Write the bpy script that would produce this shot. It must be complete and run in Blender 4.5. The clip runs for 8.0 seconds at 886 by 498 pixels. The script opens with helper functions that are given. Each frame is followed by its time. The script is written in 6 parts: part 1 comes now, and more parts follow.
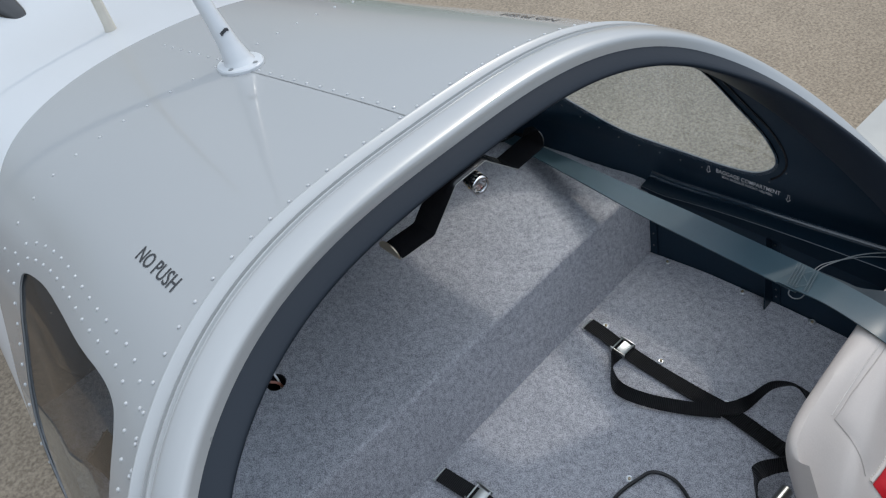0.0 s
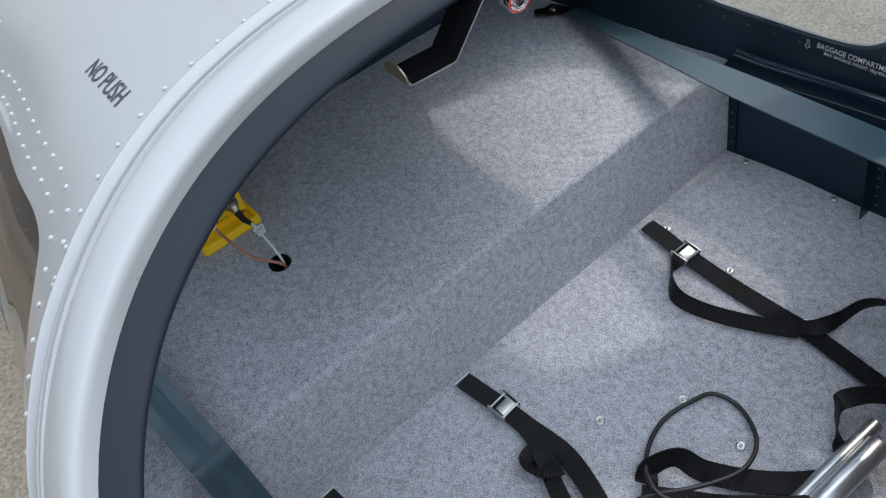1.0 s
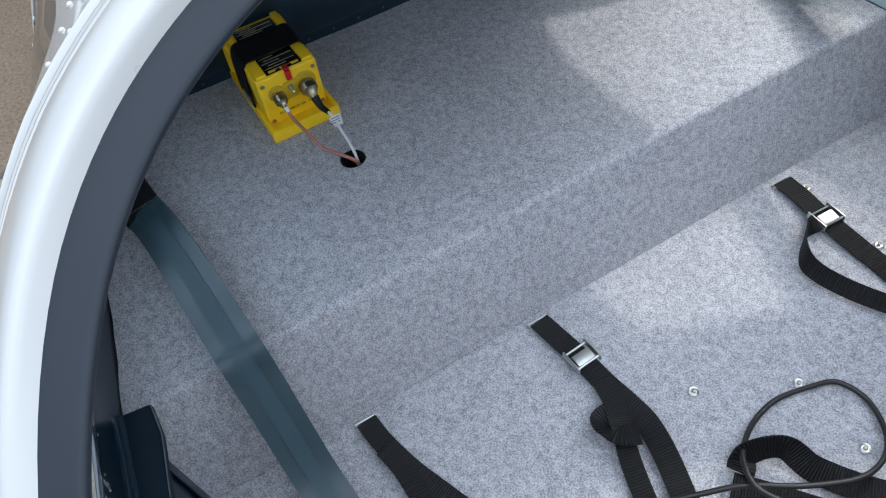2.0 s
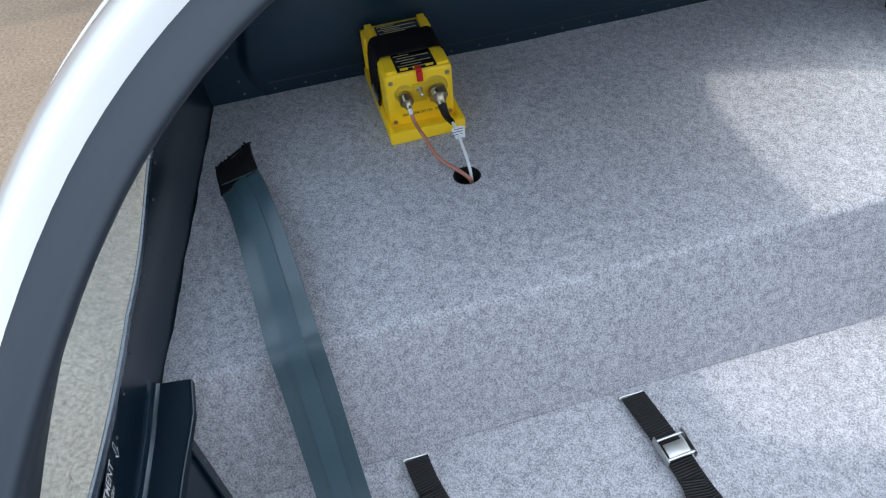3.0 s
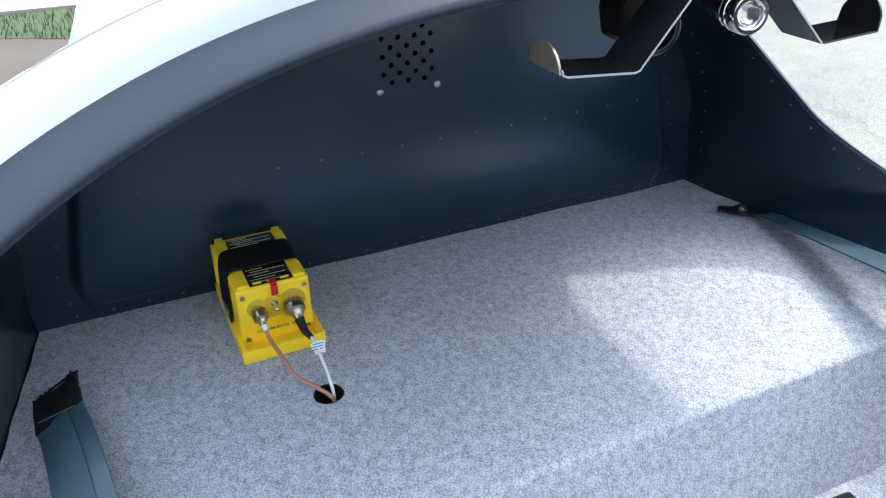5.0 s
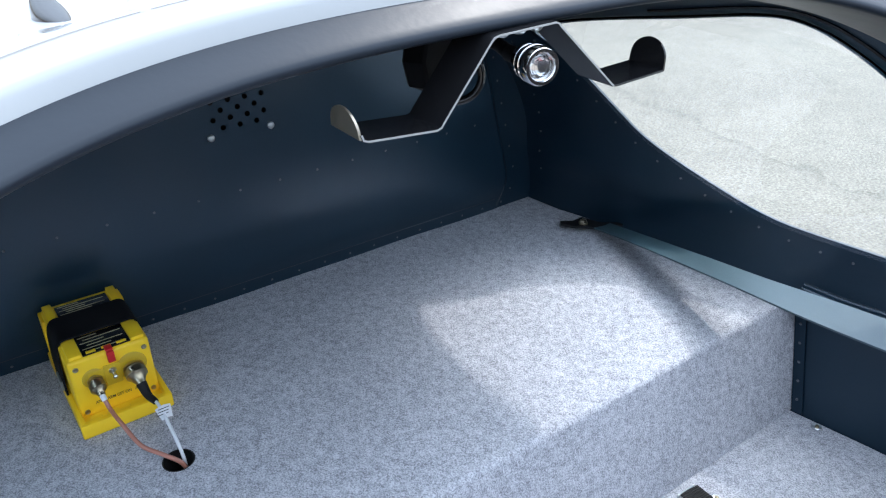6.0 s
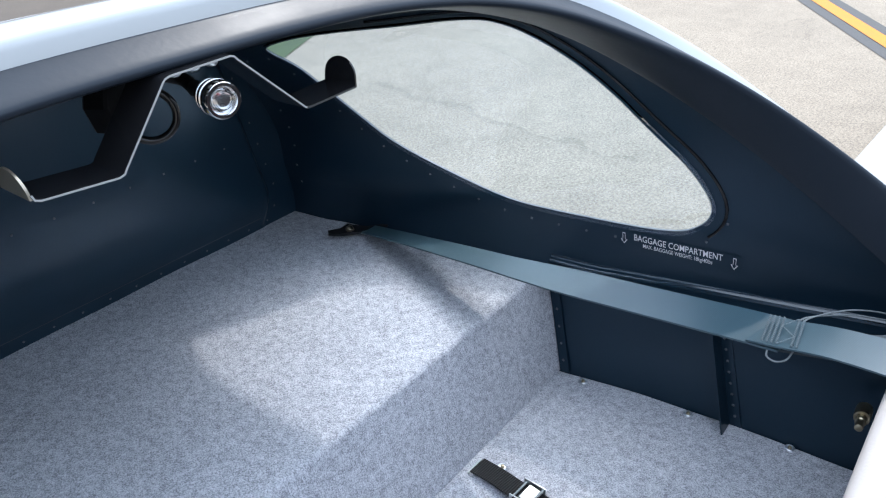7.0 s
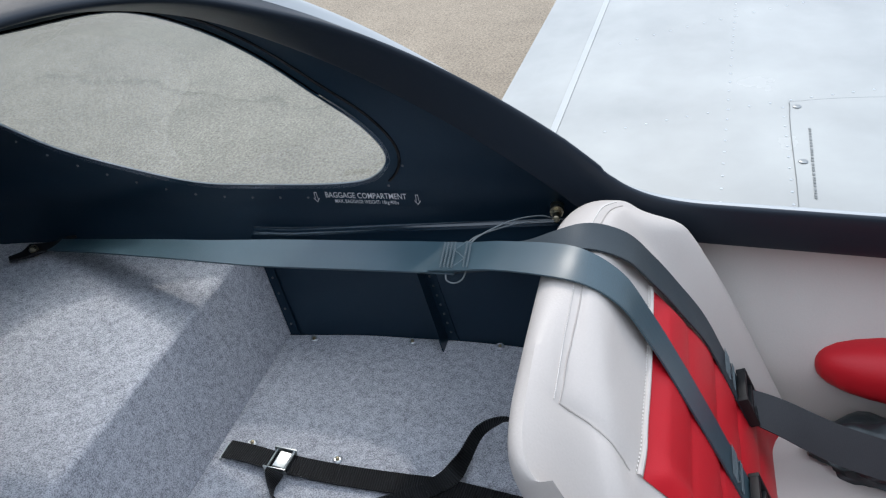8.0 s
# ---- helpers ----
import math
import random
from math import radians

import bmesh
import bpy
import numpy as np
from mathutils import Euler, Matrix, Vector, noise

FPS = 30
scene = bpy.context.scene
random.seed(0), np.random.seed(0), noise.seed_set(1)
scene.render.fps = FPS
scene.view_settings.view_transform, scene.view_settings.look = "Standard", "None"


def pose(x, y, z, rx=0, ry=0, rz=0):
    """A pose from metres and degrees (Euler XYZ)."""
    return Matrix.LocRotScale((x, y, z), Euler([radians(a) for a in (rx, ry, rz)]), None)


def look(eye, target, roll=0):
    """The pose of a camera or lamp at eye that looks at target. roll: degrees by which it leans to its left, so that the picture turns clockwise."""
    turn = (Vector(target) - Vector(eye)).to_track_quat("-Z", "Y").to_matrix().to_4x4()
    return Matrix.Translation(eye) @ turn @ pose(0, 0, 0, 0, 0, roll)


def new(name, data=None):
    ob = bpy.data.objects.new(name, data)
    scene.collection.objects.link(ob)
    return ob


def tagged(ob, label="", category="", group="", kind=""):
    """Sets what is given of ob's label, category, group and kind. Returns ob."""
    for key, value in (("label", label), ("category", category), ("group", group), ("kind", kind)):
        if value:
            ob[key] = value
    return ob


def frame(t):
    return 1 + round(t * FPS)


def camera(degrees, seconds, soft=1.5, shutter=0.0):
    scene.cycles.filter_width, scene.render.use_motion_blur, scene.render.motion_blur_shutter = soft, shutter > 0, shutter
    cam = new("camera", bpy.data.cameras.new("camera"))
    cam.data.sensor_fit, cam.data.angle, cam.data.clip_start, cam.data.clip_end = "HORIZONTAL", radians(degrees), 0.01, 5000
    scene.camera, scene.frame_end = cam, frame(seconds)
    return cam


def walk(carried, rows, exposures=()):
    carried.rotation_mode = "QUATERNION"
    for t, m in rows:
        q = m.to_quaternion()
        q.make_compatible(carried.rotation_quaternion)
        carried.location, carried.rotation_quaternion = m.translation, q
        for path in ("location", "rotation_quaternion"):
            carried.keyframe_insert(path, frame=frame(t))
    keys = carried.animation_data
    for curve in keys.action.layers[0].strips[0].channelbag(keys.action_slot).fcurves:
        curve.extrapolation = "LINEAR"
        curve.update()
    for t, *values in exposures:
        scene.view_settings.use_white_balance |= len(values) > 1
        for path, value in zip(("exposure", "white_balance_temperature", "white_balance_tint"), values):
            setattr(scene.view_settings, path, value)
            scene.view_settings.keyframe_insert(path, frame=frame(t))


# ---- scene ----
cam = camera(59.8, 8.0, soft=1.2)
PATH = [
    (0, (-0.5, -0.514, 1.206), (0.435, 0.514, -0.232), -6.5),
    (0.5, (-0.461, -0.497, 1.105), (0.391, 0.545, -0.374), -7.8),
    (1, (-0.442, -0.492, 1.001), (0.297, 0.564, -0.529), -8.8),
    (1.5, (-0.432, -0.475, 0.91), (0.192, 0.603, -0.654), -8.9),
    (1.7, (-0.428, -0.474, 0.879), (0.153, 0.635, -0.68), -9.2),
    (2.8, (-0.403, -0.447, 0.766), (-0.088, 0.885, -0.693), -7.1),
    (3, (-0.399, -0.444, 0.748), (-0.107, 0.94, -0.666), -5.6),
    (3.5, (-0.384, -0.429, 0.72), (-0.136, 1.09, -0.557), -3.6),
    (4, (-0.387, -0.43, 0.7), (-0.1, 1.197, -0.427), -3.0),
    (4.5, (-0.382, -0.411, 0.697), (0.116, 1.226, -0.339), -2.0),
    (4.7, (-0.381, -0.402, 0.701), (0.223, 1.216, -0.309), -1.4),
    (5.8, (-0.344, -0.396, 0.732), (0.616, 1.058, -0.25), -0.3),
    (6, (-0.336, -0.402, 0.736), (0.679, 1.021, -0.235), -0.6),
    (6.5, (-0.316, -0.424, 0.749), (0.857, 0.884, -0.206), -1.2),
    (7, (-0.295, -0.457, 0.754), (1.067, 0.633, -0.222), -2.2),
    (7.5, (-0.287, -0.493, 0.765), (1.219, 0.305, -0.28), -3.7),
    (8, (-0.289, -0.519, 0.787), (1.299, -0.041, -0.331), -4.3),
]
EXPOSURES = [(0.0, -0.08, 6900, 10), (0.5, 0.04, 6925, 10), (1.0, 0.33, 6950, 10), (1.5, 0.60, 6950, 10), (3.0, 1.08, 6850, 10), (3.5, 1.29, 6800, 10), (4.5, 1.57, 6650, 10), (6.0, 1.34, 6400, 10), (6.5, 1.21, 6350, 10), (7.0, 1.12, 6350, 10), (7.5, 0.78, 6450, 10), (8.0, 0.44, 6700, 10)]
walk(cam, [(t, look(eye, target, roll)) for t, eye, target, roll in PATH], EXPOSURES)

# ---- world and sun ----
SUN_FROM = Vector((0.84, 0.28, 1.0)).normalized()
world = bpy.data.worlds.new("sky")
scene.world = world
world.use_nodes = True
wn = world.node_tree
sky = wn.nodes.new("ShaderNodeTexSky")
sky.sky_type = "NISHITA"
sky.sun_disc = False
sky.sun_elevation = math.asin(SUN_FROM.z)
sky.sun_rotation = math.atan2(SUN_FROM.x, SUN_FROM.y)
sky.air_density, sky.dust_density, sky.ozone_density = 1.0, 2.5, 1.0
# thin broken cloud over the whole sky
sky_co = wn.nodes.new("ShaderNodeTexCoord")
cloud = wn.nodes.new("ShaderNodeTexNoise")
cloud.inputs["Scale"].default_value, cloud.inputs["Detail"].default_value, cloud.inputs["Roughness"].default_value = 2.2, 6, 0.55
wn.links.new(sky_co.outputs["Generated"], cloud.inputs["Vector"])
cover = wn.nodes.new("ShaderNodeMapRange")
cover.inputs["From Min"].default_value, cover.inputs["From Max"].default_value = 0.36, 0.62
cover.inputs["To Min"].default_value, cover.inputs["To Max"].default_value = 0.60, 0.95
wn.links.new(cloud.outputs[0], cover.inputs["Value"])
sky_mix = wn.nodes.new("ShaderNodeMix")
sky_mix.data_type = "RGBA"
wn.links.new(cover.outputs[0], sky_mix.inputs[0])
wn.links.new(sky.outputs[0], sky_mix.inputs[6])
# the veil is brighter overhead than at the horizon, as under any overcast
sky_part = wn.nodes.new("ShaderNodeSeparateXYZ")
wn.links.new(sky_co.outputs["Generated"], sky_part.inputs[0])
height = wn.nodes.new("ShaderNodeMapRange")
height.inputs["From Min"].default_value, height.inputs["From Max"].default_value = 0.0, 1.0
height.inputs["To Min"].default_value, height.inputs["To Max"].default_value = 0.32, 1.58
wn.links.new(sky_part.outputs[2], height.inputs["Value"])
veil = wn.nodes.new("ShaderNodeVectorMath")
veil.operation = "SCALE"
veil.inputs[0].default_value = (7.5, 8.9, 10.9)
wn.links.new(height.outputs[0], veil.inputs["Scale"])
wn.links.new(veil.outputs[0], sky_mix.inputs[7])
wn.links.new(sky_mix.outputs[2], wn.nodes["Background"].inputs[0])
wn.nodes["Background"].inputs[1].default_value = 0.13
sun = new("sun", bpy.data.lights.new("sun", "SUN"))
sun.data.energy, sun.data.angle, sun.data.color = 0.80, radians(2.2), (1.0, 0.98, 0.95)
sun.matrix_world = look(SUN_FROM * 20, (0, 0, 0))

# ---- materials ----


def material(name, base, rough=0.5, metal=0.0, vary=0.08, scale=8.0, fine=0.0, fine_scale=300.0, bump=0.0, bump_scale=60.0, coat=0.0, spec=0.5, rough_vary=0.08, depth=0.002, sheen=0.0):
    """Principled surface with cloudy variation, fine grain, and relief."""
    m = bpy.data.materials.new(name)
    m.use_nodes = True
    nt = m.node_tree
    b = nt.nodes["Principled BSDF"]
    co = nt.nodes.new("ShaderNodeTexCoord")
    n1 = nt.nodes.new("ShaderNodeTexNoise")
    n1.inputs["Scale"].default_value, n1.inputs["Detail"].default_value = scale, 5
    n2 = nt.nodes.new("ShaderNodeTexNoise")
    n2.inputs["Scale"].default_value, n2.inputs["Detail"].default_value = fine_scale, 3
    for n in (n1, n2):
        nt.links.new(co.outputs["Object"], n.inputs["Vector"])
    a = nt.nodes.new("ShaderNodeMath")
    a.operation = "MULTIPLY_ADD"
    nt.links.new(n1.outputs[0], a.inputs[0])
    a.inputs[1].default_value, a.inputs[2].default_value = 2 * vary, 1 - vary
    f = nt.nodes.new("ShaderNodeMath")
    f.operation = "MULTIPLY_ADD"
    nt.links.new(n2.outputs[0], f.inputs[0])
    f.inputs[1].default_value, f.inputs[2].default_value = 2 * fine, 1 - fine
    p = nt.nodes.new("ShaderNodeMath")
    p.operation = "MULTIPLY"
    nt.links.new(a.outputs[0], p.inputs[0])
    nt.links.new(f.outputs[0], p.inputs[1])
    v = nt.nodes.new("ShaderNodeVectorMath")
    v.operation = "SCALE"
    v.inputs[0].default_value = base
    nt.links.new(p.outputs[0], v.inputs["Scale"])
    nt.links.new(v.outputs[0], b.inputs["Base Color"])
    r = nt.nodes.new("ShaderNodeMath")
    r.operation, r.use_clamp = "MULTIPLY_ADD", True
    nt.links.new(n1.outputs[0], r.inputs[0])
    r.inputs[1].default_value, r.inputs[2].default_value = 2 * rough_vary, rough - rough_vary
    nt.links.new(r.outputs[0], b.inputs["Roughness"])
    b.inputs["Metallic"].default_value = metal
    b.inputs["Specular IOR Level"].default_value = spec
    b.inputs["Coat Weight"].default_value = coat
    b.inputs["Coat Roughness"].default_value = 0.06
    b.inputs["Sheen Weight"].default_value = sheen
    if bump:
        n3 = nt.nodes.new("ShaderNodeTexNoise")
        n3.inputs["Scale"].default_value, n3.inputs["Detail"].default_value = bump_scale, 4
        nt.links.new(co.outputs["Object"], n3.inputs["Vector"])
        bp = nt.nodes.new("ShaderNodeBump")
        bp.inputs["Strength"].default_value, bp.inputs["Distance"].default_value = bump, depth
        nt.links.new(n3.outputs[0], bp.inputs["Height"])
        nt.links.new(bp.outputs[0], b.inputs["Normal"])
    return m


def carpet_material(name):
    """Grey needle-felt: light and dark fibres, faint diagonal ribs, worn mottling."""
    m = bpy.data.materials.new(name)
    m.use_nodes = True
    nt = m.node_tree
    b = nt.nodes["Principled BSDF"]
    co = nt.nodes.new("ShaderNodeTexCoord")
    mp = nt.nodes.new("ShaderNodeMapping")
    mp.inputs["Rotation"].default_value = (0.2, 0.1, 0.7)
    mp.inputs["Scale"].default_value = (1.0, 0.88, 0.95)
    nt.links.new(co.outputs["Object"], mp.inputs["Vector"])
    fib = nt.nodes.new("ShaderNodeTexNoise")
    fib.inputs["Scale"].default_value, fib.inputs["Detail"].default_value, fib.inputs["Roughness"].default_value = 560, 3, 0.70
    nt.links.new(mp.outputs[0], fib.inputs["Vector"])
    mot = nt.nodes.new("ShaderNodeTexNoise")
    mot.inputs["Scale"].default_value, mot.inputs["Detail"].default_value = 115, 3
    nt.links.new(mp.outputs[0], mot.inputs["Vector"])
    wear = nt.nodes.new("ShaderNodeTexNoise")
    wear.inputs["Scale"].default_value, wear.inputs["Detail"].default_value = 9, 4
    nt.links.new(co.outputs["Object"], wear.inputs["Vector"])
    rib = nt.nodes.new("ShaderNodeTexWave")
    rib.inputs["Scale"].default_value, rib.inputs["Distortion"].default_value = 85, 3.0
    rib.inputs["Detail"].default_value = 2
    nt.links.new(mp.outputs[0], rib.inputs["Vector"])
    ramp = nt.nodes.new("ShaderNodeValToRGB")
    ramp.color_ramp.elements[0].position, ramp.color_ramp.elements[0].color = 0.36, (0.204, 0.205, 0.224, 1)
    ramp.color_ramp.elements[1].position, ramp.color_ramp.elements[1].color = 0.65, (0.574, 0.577, 0.608, 1)
    e = ramp.color_ramp.elements.new(0.5)
    e.color = (0.390, 0.393, 0.424, 1)
    mixv = nt.nodes.new("ShaderNodeMath")
    mixv.operation = "MULTIPLY_ADD"
    nt.links.new(mot.outputs[0], mixv.inputs[0])
    mixv.inputs[1].default_value = 0.31
    sub = nt.nodes.new("ShaderNodeMath")
    sub.operation = "MULTIPLY_ADD"
    nt.links.new(rib.outputs["Fac"], sub.inputs[0])
    sub.inputs[1].default_value, sub.inputs[2].default_value = 0.015, -0.162
    nt.links.new(sub.outputs[0], mixv.inputs[2])
    add = nt.nodes.new("ShaderNodeMath")
    add.operation = "ADD"
    nt.links.new(fib.outputs[0], add.inputs[0])
    nt.links.new(mixv.outputs[0], add.inputs[1])
    nt.links.new(add.outputs[0], ramp.inputs[0])
    w = nt.nodes.new("ShaderNodeMath")
    w.operation = "MULTIPLY_ADD"
    nt.links.new(wear.outputs[0], w.inputs[0])
    w.inputs[1].default_value, w.inputs[2].default_value = 0.14, 0.94
    v = nt.nodes.new("ShaderNodeVectorMath")
    v.operation = "SCALE"
    nt.links.new(ramp.outputs[0], v.inputs[0])
    nt.links.new(w.outputs[0], v.inputs["Scale"])
    nt.links.new(v.outputs[0], b.inputs["Base Color"])
    b.inputs["Roughness"].default_value = 0.95
    b.inputs["Specular IOR Level"].default_value = 0.1
    b.inputs["Sheen Weight"].default_value = 0.05
    b.inputs["Sheen Roughness"].default_value = 0.5
    bp = nt.nodes.new("ShaderNodeBump")
    bp.inputs["Strength"].default_value, bp.inputs["Distance"].default_value = 0.45, 0.002
    nt.links.new(add.outputs[0], bp.inputs["Height"])
    nt.links.new(bp.outputs[0], b.inputs["Normal"])
    return m


def ground_material(name, dark, light, stain=0.3):
    """Weathered concrete: sandy aggregate, blotches and hairline cracks."""
    m = bpy.data.materials.new(name)
    m.use_nodes = True
    nt = m.node_tree
    b = nt.nodes["Principled BSDF"]
    co = nt.nodes.new("ShaderNodeTexCoord")

    def noise_at(scale, detail, rough=0.6):
        n = nt.nodes.new("ShaderNodeTexNoise")
        n.inputs["Scale"].default_value, n.inputs["Detail"].default_value, n.inputs["Roughness"].default_value = scale, detail, rough
        nt.links.new(co.outputs["Object"], n.inputs["Vector"])
        return n
    grit, blot, broad = noise_at(85, 4, 0.7), noise_at(4.5, 6, 0.65), noise_at(0.7, 5)
    ramp = nt.nodes.new("ShaderNodeValToRGB")
    ramp.color_ramp.elements[0].position, ramp.color_ramp.elements[0].color = 0.32, (*dark, 1)
    ramp.color_ramp.elements[1].position, ramp.color_ramp.elements[1].color = 0.68, (*light, 1)
    nt.links.new(grit.outputs[0], ramp.inputs[0])
    w = nt.nodes.new("ShaderNodeMath")
    w.operation = "ADD"
    nt.links.new(blot.outputs[0], w.inputs[0])
    nt.links.new(broad.outputs[0], w.inputs[1])
    w2 = nt.nodes.new("ShaderNodeMath")
    w2.operation = "MULTIPLY_ADD"
    nt.links.new(w.outputs[0], w2.inputs[0])
    w2.inputs[1].default_value, w2.inputs[2].default_value = stain * 1.6, 1 - stain * 1.6
    vor = nt.nodes.new("ShaderNodeTexVoronoi")
    vor.feature = "DISTANCE_TO_EDGE"
    vor.inputs["Scale"].default_value = 0.55
    wob = nt.nodes.new("ShaderNodeVectorMath")
    wob.operation = "MULTIPLY_ADD"
    nt.links.new(blot.outputs["Color"], wob.inputs[0])
    wob.inputs[1].default_value = (0.5, 0.5, 0.0)
    nt.links.new(co.outputs["Object"], wob.inputs[2])
    nt.links.new(wob.outputs[0], vor.inputs["Vector"])
    cr = nt.nodes.new("ShaderNodeMapRange")
    cr.inputs["From Min"].default_value, cr.inputs["From Max"].default_value = 0.0, 0.0022
    cr.inputs["To Min"].default_value, cr.inputs["To Max"].default_value = 0.78, 1.0
    nt.links.new(vor.outputs["Distance"], cr.inputs["Value"])
    pr = nt.nodes.new("ShaderNodeMath")
    pr.operation = "MULTIPLY"
    nt.links.new(w2.outputs[0], pr.inputs[0])
    nt.links.new(cr.outputs[0], pr.inputs[1])
    v = nt.nodes.new("ShaderNodeVectorMath")
    v.operation = "SCALE"
    nt.links.new(ramp.outputs[0], v.inputs[0])
    nt.links.new(pr.outputs[0], v.inputs["Scale"])
    nt.links.new(v.outputs[0], b.inputs["Base Color"])
    b.inputs["Roughness"].default_value = 0.85
    bp = nt.nodes.new("ShaderNodeBump")
    bp.inputs["Strength"].default_value, bp.inputs["Distance"].default_value = 0.6, 0.006
    nt.links.new(grit.outputs[0], bp.inputs["Height"])
    nt.links.new(bp.outputs[0], b.inputs["Normal"])
    return m


def glass_material(name, tint, ior=1.45, rough=0.0):
    m = bpy.data.materials.new(name)
    m.use_nodes = True
    b = m.node_tree.nodes["Principled BSDF"]
    b.inputs["Base Color"].default_value = (*tint, 1)
    b.inputs["Transmission Weight"].default_value = 1.0
    b.inputs["Roughness"].default_value = rough
    b.inputs["IOR"].default_value = ior
    return m


def web_material(name, base, rib=900.0, sheen=0.3, rough=0.55, strength=0.4, spec=0.22, weave=0.0):
    """Woven webbing: ribs across the strap by its own length coordinate, with coarser weave."""
    m = material(name, base, rough, vary=0.12, scale=25, fine=0.25, fine_scale=700, sheen=sheen, spec=spec)
    nt = m.node_tree
    b = nt.nodes["Principled BSDF"]
    uv = nt.nodes.new("ShaderNodeUVMap")
    wv = nt.nodes.new("ShaderNodeTexWave")
    wv.inputs["Scale"].default_value, wv.inputs["Distortion"].default_value = rib / 6.283, 0.3
    wv.inputs["Detail"].default_value, wv.inputs["Detail Scale"].default_value = 1.5, 3
    nt.links.new(uv.outputs[0], wv.inputs["Vector"])
    bp = nt.nodes.new("ShaderNodeBump")
    bp.inputs["Strength"].default_value, bp.inputs["Distance"].default_value = strength, 0.001
    nt.links.new(wv.outputs["Fac"], bp.inputs["Height"])
    nt.links.new(bp.outputs[0], b.inputs["Normal"])
    if weave:
        # yarn ridges lighter than the gaps between them
        k = nt.nodes.new("ShaderNodeMath")
        k.operation = "MULTIPLY_ADD"
        nt.links.new(wv.outputs["Fac"], k.inputs[0])
        k.inputs[1].default_value, k.inputs[2].default_value = 2 * weave, 1 - weave
        v = nt.nodes.new("ShaderNodeVectorMath")
        v.operation = "SCALE"
        nt.links.new(b.inputs["Base Color"].links[0].from_socket, v.inputs[0])
        nt.links.new(k.outputs[0], v.inputs["Scale"])
        nt.links.new(v.outputs[0], b.inputs["Base Color"])
    return m


GREY = material("grey_paint", (0.335, 0.345, 0.345), 0.26, vary=0.02, scale=3, coat=0.9, bump=0.03, bump_scale=220, rough_vary=0.03)
WHITE = material("fuselage_white", (0.60, 0.62, 0.635), 0.3, vary=0.04, scale=2.2, coat=0.5, bump=0.03, bump_scale=200, rough_vary=0.03)
# fuselage white set darker against overexposure; cloudy tone for wear and sky reflections
WINGPAINT = material("dimmed_wing_white", (0.352, 0.350, 0.325), 0.24, vary=0.34, scale=4.2, coat=0.7, bump=0.14, bump_scale=5.5, depth=0.005, rough_vary=0.08)
# paler wing paint that stands in for the highlight along the hinge crease
HINGEPAINT = material("hinge_highlight_paint", (0.43, 0.43, 0.41), 0.25, vary=0.1, scale=9, coat=0.7, bump=0.05, bump_scale=40)
RIMPAINT = material("rim_paint", (0.41, 0.420, 0.420), 0.32, metal=0.2, vary=0.03, scale=20, coat=1.0, bump=0.05, bump_scale=120)
NAVY = material("navy_interior_paint", (0.0090, 0.0285, 0.0490), 0.33, metal=0.6, spec=0.25, coat=0.52, vary=0.15, scale=6, fine=0.08, fine_scale=400, bump=0.06, bump_scale=260, rough_vary=0.07)
# interior navy darkened to offset the sky light on the upward ledge
LEDGEDULL = material("navy_paint_darkened", (0.0050, 0.0140, 0.0240), 0.45, spec=0.12, vary=0.15, scale=6, bump=0.05, bump_scale=200)
LEDGEGLOSS = material("navy_gloss_ledge_paint", (0.0075, 0.0200, 0.0340), 0.22, spec=0.4, coat=1.0, vary=0.15, scale=6, bump=0.10, bump_scale=18, depth=0.001, rough_vary=0.07)
# interior navy lightened to lift the dim bulkhead, with more gloss
NAVYGLOSS = material("navy_paint_brightened", (0.0120, 0.0370, 0.0620), 0.33, metal=0.6, spec=0.3, coat=1.0, vary=0.15, scale=6, fine=0.08, fine_scale=400, bump=0.06, bump_scale=260, rough_vary=0.07)
NAVYGLOSS.node_tree.nodes["Principled BSDF"].inputs["Coat Roughness"].default_value = 0.22
FLANGE = material("dark_grey_satin_paint", (0.014, 0.020, 0.029), 0.38, spec=0.25, vary=0.06, scale=15, bump=0.05, bump_scale=180)
BLACKGLOSS = material("gloss_black_paint", (0.008, 0.008, 0.009), 0.15, vary=0.1, scale=30, bump=0.03, bump_scale=200)
BLACKMATT = material("matt_black_plastic", (0.008, 0.008, 0.009), 0.55, spec=0.3, vary=0.15, scale=40, bump=0.1, bump_scale=300)
WINDOWEDGE = material("painted_sheet_edge", (0.17, 0.175, 0.18), 0.4, vary=0.1, scale=60)
EDGE = material("bare_sheet_edge", (0.42, 0.42, 0.41), 0.45, metal=0.3, vary=0.1, scale=60)
NAVY.node_tree.nodes["Principled BSDF"].inputs["Coat Roughness"].default_value = 0.24
STRAPSMOOTH = material("black_hook_and_loop", (0.006, 0.006, 0.007), 0.7, vary=0.2, scale=60, bump=0.2, bump_scale=900, depth=0.0006, spec=0.2)
CARPET = carpet_material("grey_felt_carpet")
CONCRETE = ground_material("weathered_concrete", (0.172, 0.135, 0.098), (0.41, 0.335, 0.25))
TAN = ground_material("tan_concrete", (0.105, 0.074, 0.048), (0.255, 0.186, 0.126))
DIRT = ground_material("brown_asphalt", (0.055, 0.040, 0.028), (0.14, 0.106, 0.076))
YELLOW = material("yellow_plastic", (1.0, 0.64, 0.020), 0.42, vary=0.05, scale=40, bump=0.05, bump_scale=400)
RED = material("red_plastic", (0.55, 0.015, 0.02), 0.4, vary=0.1, scale=60)
